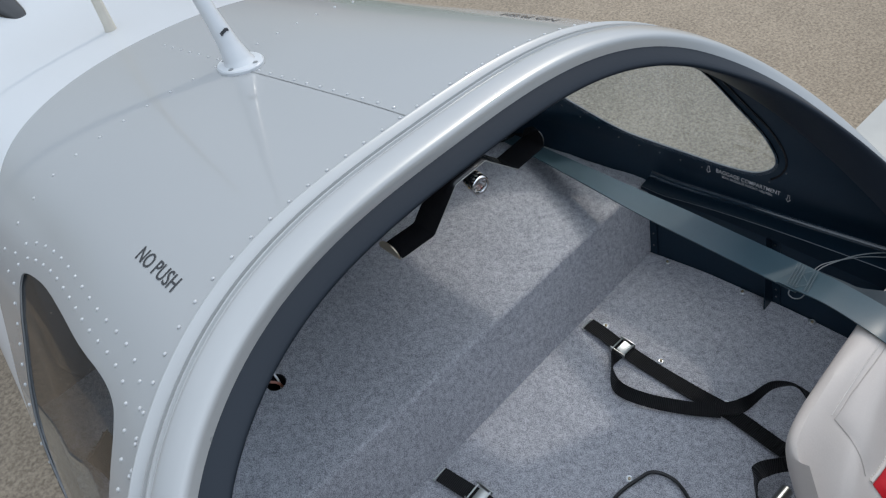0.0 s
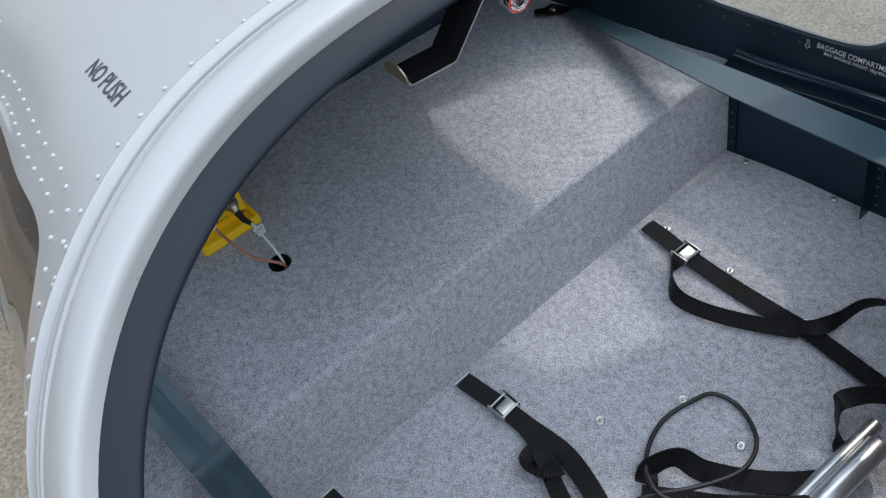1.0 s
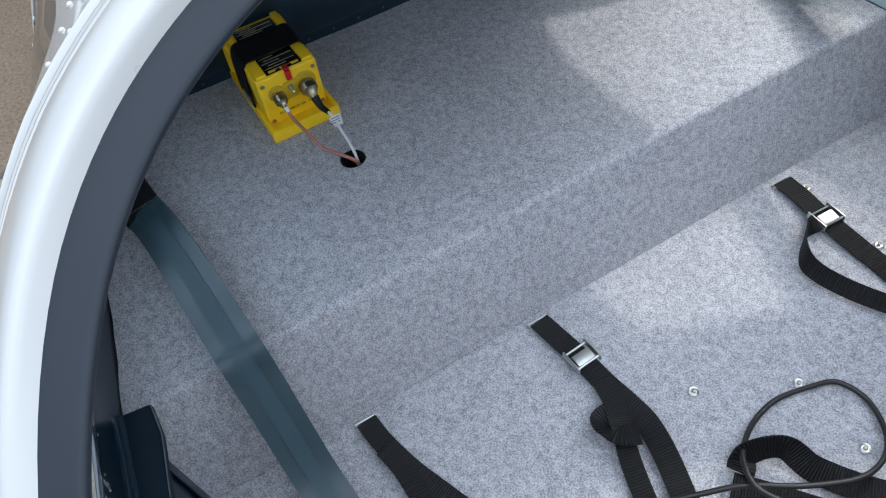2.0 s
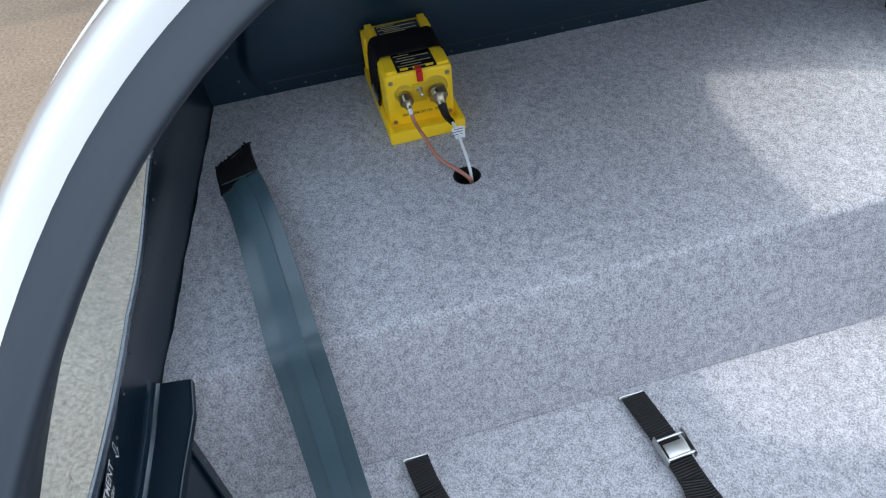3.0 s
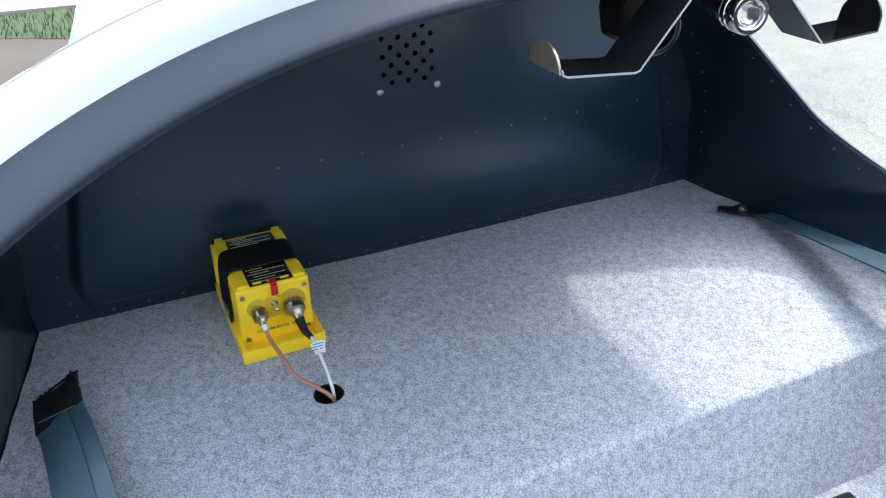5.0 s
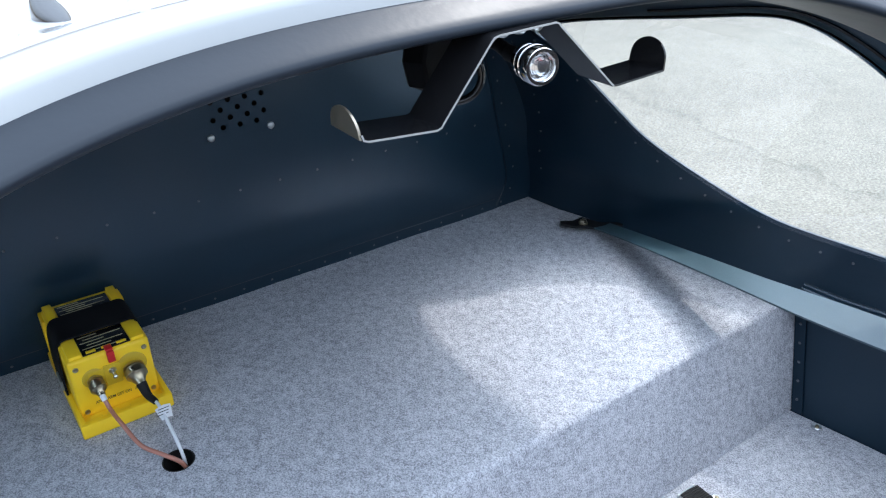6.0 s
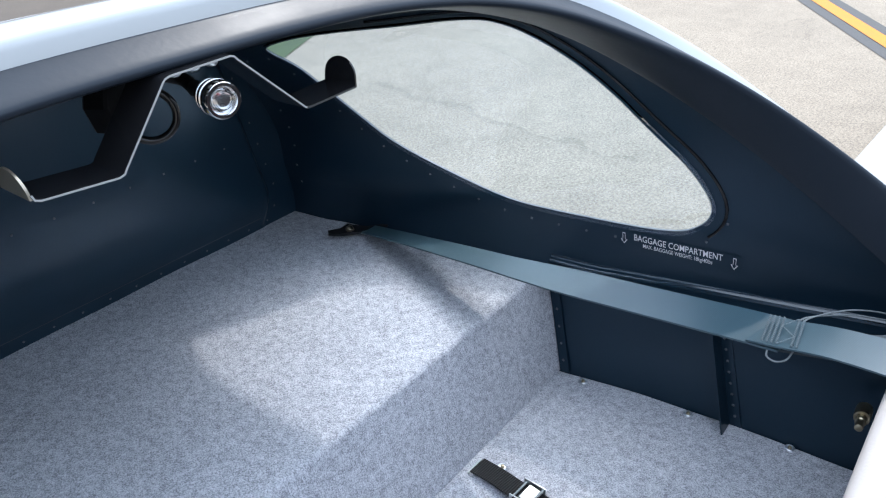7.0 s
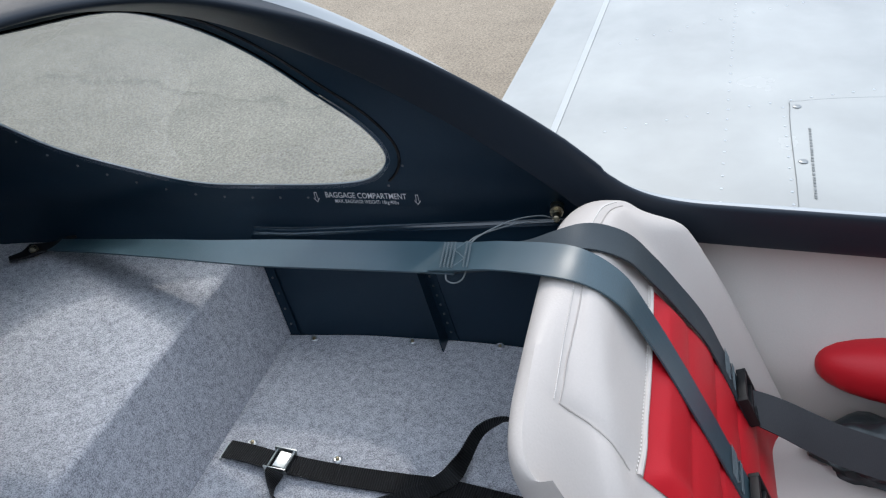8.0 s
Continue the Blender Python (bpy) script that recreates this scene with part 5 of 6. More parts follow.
ups = [Vector((-0.45, -0.05, 0.9))] * 2 + [Vector((-0.25, -0.1, 0.95))] + [Vector((-0.1, -0.25, 0.95))] * 2 + [Vector((-0.1, -0.55, 0.8)), Vector((0, -0.75, 0.65)), Vector((0, -0.55, 0.8))] + [Vector((0, -0.1, 1))] * 4
ribbon(bm, [Vector(q) + o.normalized() * 0.0016 for q, o in zip(sp, ups)], [(1, -0.5, 0.6), (1, -0.4, 0.55), (1, -0.25, 0.4), (1, -0.1, 0.25), (1, 0, 0.15), (1, 0, 0.1), (1, 0, 0.08), (1, 0, 0.05), (1, 0, 0), (1, 0, 0), (1, 0, 0), (1, 0, 0)], 0.019, 0.0004)
part("woven_band", bm, BELTMID, stb, "darker woven band")

# knob and lower bolt on the cabin wall beside the seat
for c, ax2, nm in (((0.606, -0.414, 0.236), (-1, -0.1, 0.15), "wall_bolt"), ((0.553, -0.407, 0.115), (-1, -0.05, 0.1), "wall_bolt")):
    kb = thing(nm, c, "brass-coloured bolt and washer on the dark cabin wall", "bolt", "wall bolts")
    bm = bmesh.new()
    lathe(bm, c, ax2, [(-0.02, 0.0095), (0.001, 0.0095), (0.003, 0.0092), (0.0032, 0.0065), (0.012, 0.0065), (0.0135, 0.0052), (0.026, 0.0048), (0.027, 0.003)], 12)
    part("bolt", bm, BRASS, kb)

# ---- seats ----
SEAT_X, SEAT_Y, SEAT_Z, SEAT_HALF = 0.331, -0.480, 0.352, 0.247
UPV, FRV = Vector((0, 0.454, 0.891)), Vector((0, -0.891, 0.454))
SEATPROF = [(-0.058, -0.62), (-0.062, -0.40), (-0.066, -0.20), (-0.066, -0.07), (-0.063, -0.024), (-0.056, -0.003), (-0.043, 0.006), (-0.012, 0.006), (0.002, -0.002), (0.010, -0.020), (0.018, -0.060), (0.024, -0.10), (0.032, -0.20), (0.036, -0.40), (0.034, -0.62)]


SEAT_SEAMS = [
    [(0.70, 0.0007, -0.006), (0.53, 0.0007, -0.0013), (0.29, 0.0007, -0.0013), (0.03, -0.0050, 0.0029), (-0.19, -0.0075, 0.0035), (-0.43, -0.0165, 0.006), (-0.65, -0.0224, 0.006)],
    [(-0.65, -0.0224, 0.006), (-0.645, -0.0110, 0.0056), (-0.66, -0.0029, 0.0008), (-0.69, 0.0065, -0.0121), (-0.715, 0.0108, -0.0238)],
]


def seat_front(dx, h):
    """Front of the backrest: the point at dx across and h down from the ridge."""
    fs_, hs_ = [q[0] for q in SEATPROF[8:]][::-1], [q[1] for q in SEATPROF[8:]][::-1]
    return float(np.interp(h, hs_, fs_))


def seat(xc, ridge_y, ridge_z, mirror):
    s = thing("seat", (xc, ridge_y, 0.0), "cream leather aircraft seat with quilted red insert", "seat", "seats")
    org = Vector((xc, ridge_y, ridge_z))
    prof = [(q.x, q.y) for q in spline([(a, b, 0) for a, b in SEATPROF], 5)]

    def at(t, f, h, out=0.0):
        dx = SEAT_HALF * t
        k = max(0.0, 1 - abs(t) ** 10) ** 0.25
        low = 1 - float(ease((-0.25 - h) / 0.35))
        rear = 1 - float(ease((f + 0.040) / 0.036))
        drop = -1.8 * (dx - 0.025) ** 2 * (1 - (0.95 if dx < 0.025 else 0.15) * rear)
        f = f + (0.036 if t > 0 else 0.030) * float(ease((abs(t) - 0.55) / 0.28)) * float(ease((f - 0.004) / 0.012)) * float(ease((0.008 - h) / 0.07) if t > 0 else ease((-0.03 - h) / 0.09))
        mid = -0.014
        return org + Vector((mirror * dx, 0, 0)) + UPV * (min(h, 0.03) + drop * low - 0.020 * abs(t) ** 14 * low) + FRV * (mid + (f - mid) * k + out)

    bm = bmesh.new()
    ts = [math.sin(a) for a in np.linspace(-math.pi / 2, math.pi / 2, 121)]
    grid = [[bm.verts.new(at(t, f, h)) for f, h in prof] for t in ts]
    for a, b in zip(grid, grid[1:]):
        for i in range(len(prof) - 1):
            bm.faces.new((a[i], a[i + 1], b[i + 1], b[i]))
        bm.faces.new((a[-1], a[0], b[0], b[-1]))
    bmesh.ops.remove_doubles(bm, verts=bm.verts, dist=0.0002)
    bmesh.ops.recalc_face_normals(bm, faces=bm.faces)
    # leather drawn in along the seams
    bm.normal_update()
    runs = [np.array([tuple(q) for q in spline([at(*q) for q in line], 12)]) for line in SEAT_SEAMS]
    every = np.concatenate(runs)
    sink = []
    for v in bm.verts:
        d = float(np.sqrt(((every - np.array(tuple(v.co))) ** 2).sum(1).min()))
        sink.append((v, v.co - v.normal * (0.0028 * math.exp(-(d / 0.006) ** 2) - 0.0012 * math.exp(-((d - 0.028) / 0.016) ** 2))))
    for v, q in sink:
        v.co = q
    from mathutils.bvhtree import BVHTree
    skin = BVHTree.FromBMesh(bm)

    def laid(p, lift):
        """The point of the leather nearest to p, raised by lift."""
        q, n, i, d = skin.find_nearest(p)
        return q + n * lift

    seam_runs = []
    for r in runs:
        r = [laid(Vector(q), 0.0003) for q in r]
        for k in range(4):
            r = [r[0]] + [(a + b * 2 + c) / 4 for a, b, c in zip(r, r[1:], r[2:])] + [r[-1]]
        seam_runs.append(r)
    back = part("backrest", bm, CREAM, s, "cream leather backrest")
    # insert with cross channels on the front
    def level(dx, hh):
        return hh + 1.6 * (dx - 0.025) ** 2 * (1 - float(ease((-0.25 - hh) / 0.35)))

    def insert_top(dx):
        """The insert's upper edge, a little lower towards the middle of the cabin."""
        return -0.092 + 0.045 * min(0.0, dx - 0.055)

    bm = bmesh.new()
    rows_ = []
    for w in np.linspace(0, 1, 110):
        row = []
        for t in np.linspace(-1, 1, 40):
            edge_port = 0.058 + 0.11 * min(1.0, w * 0.51 / 0.26)
            dx = -0.176 + (edge_port + 0.176) * (t + 1) / 2
            hh = insert_top(dx) + (-0.60 - insert_top(dx)) * w
            q = abs(math.sin(math.pi * (hh - insert_top(dx)) / 0.0715))
            edge = min(1.0, (1 - abs(t)) * 8, w * 20 + 0.02)
            h = level(dx, hh)
            row.append(bm.verts.new(laid(at(dx / SEAT_HALF, seat_front(dx, h), h), 0.0012 + edge * (0.0022 + 0.0046 * q ** 0.35))))
        rows_.append(row)
    for a, b in zip(rows_, rows_[1:]):
        for i in range(len(a) - 1):
            bm.faces.new((a[i], a[i + 1], b[i + 1], b[i]))
    bmesh.ops.recalc_face_normals(bm, faces=bm.faces)
    part("insert", bm, REDLEATHER, back, "red leather insert with cross channels")
    # seams
    bm = bmesh.new()
    for r in seam_runs:
        tube(bm, r, 0.0007, 6)
    part("seam", bm, material("cream_seam", (0.40, 0.355, 0.32), 0.7), back)
    bm = bmesh.new()
    bead = []
    for dx in np.linspace(-0.176, 0.058, 60):
        h = level(dx, insert_top(dx) + 0.004)
        bead.append(laid(at(dx / SEAT_HALF, seat_front(0, h), h), 0.0008))
    tube(bm, bead, 0.0030, 8)
    part("insert_piping", bm, CREAM, back, "cream leather piping along the insert")
    bm = bmesh.new()
    for p0, p1 in zip(bead, bead[1:]):
        box(bm, laid(p0.lerp(p1, 0.5) + Vector((0, 0.002, 0.004)), 0.0008), (0.0022, 0.0010, 0.0008))
    part("insert_stitching", bm, SEAMTHREAD, back, "pale stitching")
    bm = bmesh.new()
    side_ = seam_runs[0]
    for a, b in zip(side_, side_[1:]):
        for k in (0.25, 0.75):
            box(bm, laid(a.lerp(b, k) + Vector((0, 0.0075, 0.0020)), 0.0006), (0.0022, 0.0008, 0.0008))
    part("top_stitching", bm, SEAMTHREAD, back, "pale stitching")
    # seat pan
    bm = bmesh.new()
    box(bm, (xc, ridge_y - 0.47, -0.105), (0.46, 0.62, 0.17), 0.05, seg=4)
    part("cushion", bm, CREAM, s, "cream leather seat cushion")
    bm = bmesh.new()
    box(bm, (xc, ridge_y - 0.47, -0.207), (0.38, 0.5, 0.056), 0.01)
    part("seat_base", bm, BLACKMATT, s, "dark seat base")
    bm = bmesh.new()
    box(bm, (xc - 0.02, ridge_y - 0.49, -0.022), (0.17, 0.46, 0.016), 0.007, seg=3)
    part("cushion_insert", bm, REDLEATHER, s, "red leather cushion insert")
    return at


on_seat = seat(SEAT_X, SEAT_Y, SEAT_Z, 1)
# unseen second seat, added to shade the riser and the floor
seat(-SEAT_X - 0.01, SEAT_Y - 0.06, SEAT_Z, -1)
# unseen panel added to close the front and block low sky light
front_baffle = thing("unseen_light_baffle", (0, -1.32, -0.24), "plain dark grey unseen panel blocking sky light ahead of the seats", "front panel", kind="structure")
bm = bmesh.new()
arch = [(0.57 * math.copysign(abs(math.cos(a)) ** 0.55, math.cos(a)), -0.10 + 0.92 * math.sin(a) ** 0.55) for a in np.linspace(0, math.pi, 41)]
arch = [(0.57, -0.235)] + arch + [(-0.57, -0.235)]
fa, fb = [[bm.verts.new((x, y, z)) for x, z in arch] for y in (-1.335, -1.305)]
bm.faces.new(fa), bm.faces.new(fb[::-1])
for i in range(len(arch)):
    j = (i + 1) % len(arch)
    bm.faces.new((fa[i], fb[i], fb[j], fa[j]))
bmesh.ops.recalc_face_normals(bm, faces=bm.faces)
part("panel", bm, BLACKMATT, front_baffle)


def seat_point(x, h, lift):
    """A point over the backrest: h metres from the ridge, down the front (minus) or over the top."""
    t = (x - SEAT_X) / SEAT_HALF
    return on_seat(t, seat_front(0, h), h, lift) if h < 0 else on_seat(t, -0.012 - h, 0.006, 0.0) + Vector((0, 0, lift))


# the two straps from the stitched joint over the seat's top
for nm, mt, xr, x1, lead in (("upper_strap", BELTDARK, 0.365, 0.446, [(0.374, -0.338, 0.3095), (0.366, -0.378, 0.3225), (0.360, -0.408, 0.3335)]), ("lower_strap", BELT, 0.320, 0.296, [(0.3715, -0.316, 0.3118), (0.3655, -0.338, 0.3180), (0.3480, -0.392, 0.3370)])):
    pts_ = [Vector(q) for q in lead] + [seat_point(xr, 0.004, 0.0065)]
    pts_ += [seat_point(xr + (x1 - xr) * min(1, (k + 1) / 4), -h, 0.008 if k == 0 else 0.0095) for k, h in enumerate((0.024, 0.075, 0.13, 0.19, 0.26, 0.33))]
    tilt = on_seat((xr + 0.02 - SEAT_X) / SEAT_HALF, 0, 0) - on_seat((xr - 0.02 - SEAT_X) / SEAT_HALF, 0, 0)
    bm = bmesh.new()
    ribbon(bm, pts_, [Vector((1, -0.12, 0)), Vector((1, -0.05, 0)), Vector((1, 0.0, 0)) + tilt * 8, tilt * 30, tilt * 30] + [Vector((1, 0, 0))] * 5, lambda t: 0.056 - 0.010 * min(1, t * 4), 0.002, crown=0.001)
    part(nm, bm, mt, port)
LOW, UPP = seat_point(0.296, -0.328, 0.013), seat_point(0.448, -0.306, 0.013)
LOWS, UPPS = seat_point(0.296, -0.265, 0.0105), seat_point(0.448, -0.255, 0.0105)


def adjuster(c, along, across, parent):
    c, along, across = Vector(c), Vector(along).normalized(), Vector(across).normalized()
    up = across.cross(along).normalized()
    if up.y > 0:
        up = -up
    m = Matrix((across, along, up)).transposed().to_4x4()
    bm = bmesh.new()
    for o in (-0.019, 0.004, 0.019):
        box(bm, c + along * o + up * 0.003, (0.054, 0.007, 0.010), 0.0015, turn=m)
    for o in (-0.0245, 0.0245):
        box(bm, c + across * o + up * 0.003, (0.006, 0.046, 0.012), 0.0015, turn=m)
    bk = part("adjuster", bm, BLACKMATT, parent, "black steel strap adjuster")
    return bk


adjuster(UPP, -UPV, (1, 0, 0), port)
adjuster(LOW, -UPV, (1, 0, 0), port)
stitch_block(port, UPPS, -UPV, (1, 0, 0), (0.030, 0.040))
stitch_block(port, LOWS, -UPV, (1, 0, 0), (0.030, 0.040))
bm = bmesh.new()
ribbon(bm, [UPP + Vector((0, -0.004, -0.01)), UPP + Vector((-0.006, -0.045, -0.020)), UPP + Vector((-0.016, -0.13, -0.048)), UPP + Vector((-0.03, -0.30, -0.075))], [(1, 0, 0.2), (1, 0.1, 0.5), (1, 0.3, 0.9), (1, 0.3, 1)], 0.047, 0.002)
part("lap_strap", bm, CHARCOAL, port, "charcoal lower strap")

# cabin side lining and armrest
for side in (1,):
    lin = thing("side_lining", (side * 0.6, -0.9, 0.0), "cream vinyl cabin side lining", "side lining", kind="structure")
    ys = np.linspace(SILL_END + 0.02, -0.450, 40)
    vs = []
    for y in ys:
        xo = hull_x(0.205, y) - 0.006
        for z in np.linspace(-0.235, 0.205, 18):
            f = float(ease((z - 0.02) / 0.18))
            vs.append((side * (0.566 + (xo - 0.566) * f + 0.003 * math.sin(y * 9)), y, z))
    mesh_part("panel", vs, [(i * 18 + k, i * 18 + k + 1, (i + 1) * 18 + k + 1, (i + 1) * 18 + k) for i in range(39) for k in range(17)], CREAM, lin)
    arm = thing("armrest", (side * 0.57, -0.86, 0.02), "padded red and cream armrest on the cabin side", "armrest")
    bm = bmesh.new()
    bmesh.ops.create_uvsphere(bm, u_segments=32, v_segments=20, radius=1.0, matrix=Matrix.Translation((side * 0.572, -0.972, 0.055)) @ Matrix.Diagonal((0.05, 0.205, 0.041, 1)))
    for v in bm.verts:
        d = (v.co - Vector((side * 0.572, -0.972, 0.055)))
        n_ = Vector((d.x / 0.05, d.y / 0.205, d.z / 0.046))
        k = (abs(n_.x) ** 2.6 + abs(n_.y) ** 2.8 + abs(n_.z) ** 2.6) ** (-1 / 2.9)
        v.co = Vector((side * 0.572, -0.972, 0.055)) + d * k
    part("pad", bm, REDLEATHER, arm, "red leather pad")
    bm = bmesh.new()
    tube(bm, spline([(side * 0.590, -0.84, 0.072), (side * 0.588, -0.89, 0.092), (side * 0.586, -1.0, 0.100), (side * 0.59, -1.12, 0.088)]), 0.014, 12)
    part("piping", bm, CREAM, arm, "cream piping")

# dark nylon bag on the seat cushion
bag = thing("nylon_bag", (0.475, -0.85, -0.04), "crumpled dark green nylon bag lying on the seat cushion", "bag")
bm = bmesh.new()
bmesh.ops.create_icosphere(bm, subdivisions=4, radius=1.0)
for v in bm.verts:
    c = v.co
    k = 1 + 0.10 * math.sin(7 * c.x + 3 * c.y) + 0.08 * math.sin(9 * c.y - 5 * c.z + 1) + 0.05 * math.sin(17 * c.z + 11 * c.x)
    v.co = Vector((0.485, -0.86, -0.016)) + Vector((c.x * 0.055, c.y * 0.095, c.z * 0.044)) * k
part("cloth", bm, DARKCLOTH, bag)

# ---- luggage straps on the lower floor ----
def cam_buckle(c, along, parent):
    c, along = Vector(c), Vector(along).normalized()
    up = Vector((0, 0, 1))
    across = up.cross(along).normalized()
    m = Matrix((along, across, up)).transposed().to_4x4()
    bm = bmesh.new()
    box(bm, c + up * 0.007, (0.018, 0.025, 0.0022), 0.0008, turn=m @ Matrix.Rotation(0.12, 4, "Y"))
    part("lever", bm, STEEL, parent, "bright zinc cam lever")
    bm = bmesh.new()
    for o in (-0.0165, 0.0165):
        box(bm, c + across * o + up * 0.005 - along * 0.004, (0.032, 0.0018, 0.011), 0.0006, turn=m)
    tube(bm, [c + across * -0.017 + up * 0.006 + along * 0.008, c + across * 0.017 + up * 0.006 + along * 0.008], 0.002, 8)
    tube(bm, [c + across * -0.017 + up * 0.004 - along * 0.017, c + across * 0.017 + up * 0.004 - along * 0.017], 0.0016, 8)
    part("frame", bm, STEEL, parent)


def hook_end(c, parent):
    bm = bmesh.new()
    c = Vector(c)
    tube(bm, [c + Vector((-0.013, 0.000, 0.003)), c + Vector((0.013, 0.000, 0.003))], 0.0013, 8)
    for o in (-0.0135, 0.0135):
        lathe(bm, c + Vector((o, 0.0, -0.002)), (0, 0, 1), [(0, 0.0022), (0.005, 0.0022), (0.006, 0.001)], 10)
    part("anchor_bar", bm, STEEL, parent)


GRP = "luggage straps on the floor"
a = thing("luggage_strap", (0.307, -0.02, 0.0), "black webbing luggage strap with bright cam buckle on grey carpet", "strap", GRP)
bm = bmesh.new()
ribbon(bm, [(0.311, -0.016, 0.006), (0.308, -0.05, 0.008), (0.302, -0.10, 0.008), (0.300, -0.18, 0.006), (0.302, -0.26, 0.006), (0.304, -0.32, 0.008), (0.296, -0.40, 0.010), (0.290, -0.46, 0.012)], [(1, 0.1, 0), (1, 0.1, 0), (1, 0.1, 0.05), (1, 0.05, 0.1), (1, 0, 0.1), (1, 0, 0), (1, -0.1, 0), (1, 0, 0)], 0.029, 0.0022)
part("webbing", bm, STRAP, a)
bm = bmesh.new()
ribbon(bm, [(0.288, -0.100, 0.013), (0.262, -0.104, 0.017), (0.232, -0.124, 0.020), (0.218, -0.152, 0.018), (0.233, -0.200, 0.013), (0.262, -0.256, 0.012), (0.294, -0.305, 0.011)], [(0.2, 1, 0.2), (0.25, 0.4, 1), (0.3, 0.1, 1), (0.8, 0.1, 0.9), (1, -0.3, 0.6), (1, -0.3, 0.3), (1, -0.3, 0.1)], 0.024, 0.002)
part("loose_tail", bm, STRAP, a, "loose folded strap tail")
bm = bmesh.new()
ribbon(bm, [(0.294, -0.298, 0.012), (0.316, -0.322, 0.015), (0.340, -0.336, 0.026), (0.374, -0.350, 0.042), (0.396, -0.376, 0.044), (0.410, -0.405, 0.022), (0.412, -0.44, 0.010)], [(0.3, 1, 0), (0.2, 1, 0.2), (0, 0.5, 1), (-0.3, 0.3, 1), (-0.6, 0.2, 1), (-0.8, 0.3, 0.6), (-0.9, 0.3, 0.2)], 0.024, 0.002)
part("loose_loop", bm, STRAP, a)
cam_buckle((0.301, -0.104, 0.008), (-0.05, -1, 0), a)
hook_end((0.311, -0.012, 0.0), a)

b = thing("luggage_strap", (-0.117, -0.014, 0.0), "black webbing luggage strap with bright cam buckle, knotted", "strap", GRP)
bm = bmesh.new()
ribbon(bm, [(-0.108, -0.014, 0.006), (-0.105, -0.045, 0.009), (-0.099, -0.09, 0.009), (-0.095, -0.135, 0.008), (-0.091, -0.172, 0.010), (-0.091, -0.205, 0.014), (-0.099, -0.245, 0.012), (-0.116, -0.30, 0.008), (-0.14, -0.38, 0.006)], [(1, 0.1, 0), (1, 0.1, 0), (1, 0.1, 0), (1, 0.1, 0.1), (1, 0.1, 0.25), (1, 0.0, 0.35), (1, -0.2, 0.2), (1, -0.1, 0), (1, 0, 0)], 0.028, 0.0022)
part("webbing", bm, STRAP, b)
bm = bmesh.new()
ribbon(bm, [(-0.098, -0.128, 0.012), (-0.106, -0.160, 0.016), (-0.122, -0.195, 0.020), (-0.137, -0.232, 0.014), (-0.150, -0.275, 0.008), (-0.168, -0.33, 0.006)], [(1, 0.3, 0), (1, 0.5, 0.1), (1, 0.1, -0.2), (1, -0.4, 0.1), (1, -0.4, 0.1), (1, -0.4, 0)], 0.024, 0.0022)
ribbon(bm, [(-0.104, -0.172, 0.006), (-0.120, -0.168, 0.012), (-0.134, -0.172, 0.016), (-0.138, -0.186, 0.022), (-0.128, -0.202, 0.026), (-0.110, -0.210, 0.024)], [(0.3, 1, 0.1), (0.2, 1, 0.2), (-0.5, 1, 0.4), (-1, 0.5, 0.5), (-0.6, -0.9, 0.2), (-0.2, -1, 0.0)], 0.026, 0.0022)
part("knot", bm, STRAP, b, "knotted strap tail")
cam_buckle((-0.0975, -0.094, 0.009), (0.06, -1, 0), b)
hook_end((-0.108, -0.010, 0.0), b)

c = thing("luggage_strap", (-0.362, -0.014, 0.0), "black webbing luggage strap on grey carpet", "strap", GRP)
bm = bmesh.new()
ribbon(bm, [(-0.360, -0.014, 0.006), (-0.356, -0.05, 0.008), (-0.344, -0.10, 0.009), (-0.326, -0.15, 0.010), (-0.300, -0.22, 0.008), (-0.28, -0.30, 0.006)], [(1, 0.15, 0), (1, 0.2, 0), (1, 0.4, 0.2), (1, 0.5, 0.1), (1, 0.4, 0), (1, 0.3, 0)], 0.026, 0.0022)
part("webbing", bm, STRAP, c)
bm = bmesh.new()
ribbon(bm, [(-0.358, -0.060, 0.013), (-0.352, -0.10, 0.014), (-0.352, -0.16, 0.010), (-0.36, -0.24, 0.006)], [(1, 0.1, 0)] * 4, 0.024, 0.002)
part("loose_tail", bm, STRAP, c)
hook_end((-0.360, -0.010, 0.0), c)

d = thing("luggage_strap", (0.05, -0.36, 0.0), "tangled black webbing strap heap on grey carpet", "strap", GRP)
bm = bmesh.new()
ribbon(bm, [(-0.045, -0.300, 0.010), (-0.030, -0.292, 0.024), (0.004, -0.308, 0.030), (0.020, -0.340, 0.014), (0.05, -0.385, 0.010), (0.09, -0.43, 0.012), (0.14, -0.47, 0.012)], [(0.3, 1, 0.4), (0.3, 0.6, 1), (0.5, 0.2, 1), (1, 0.2, 0.8), (1, 1, 0.3), (1, 1, 0.1), (1, 1, 0)], 0.030, 0.0022)
part("webbing", bm, STRAP, d)
bm = bmesh.new()
ribbon(bm, [(-0.06, -0.305, 0.006), (-0.03, -0.345, 0.010), (0.0, -0.385, 0.012), (0.04, -0.425, 0.010), (0.08, -0.47, 0.008)], [(1, 0.7, 0)] * 5, 0.030, 0.0022)
part("loose_tail", bm, STRAP, d)
cb = thing("headset_cable", (0.05, -0.30, 0.0), "coiled thin black rubber cable on grey carpet", "cable")
bm = bmesh.new()
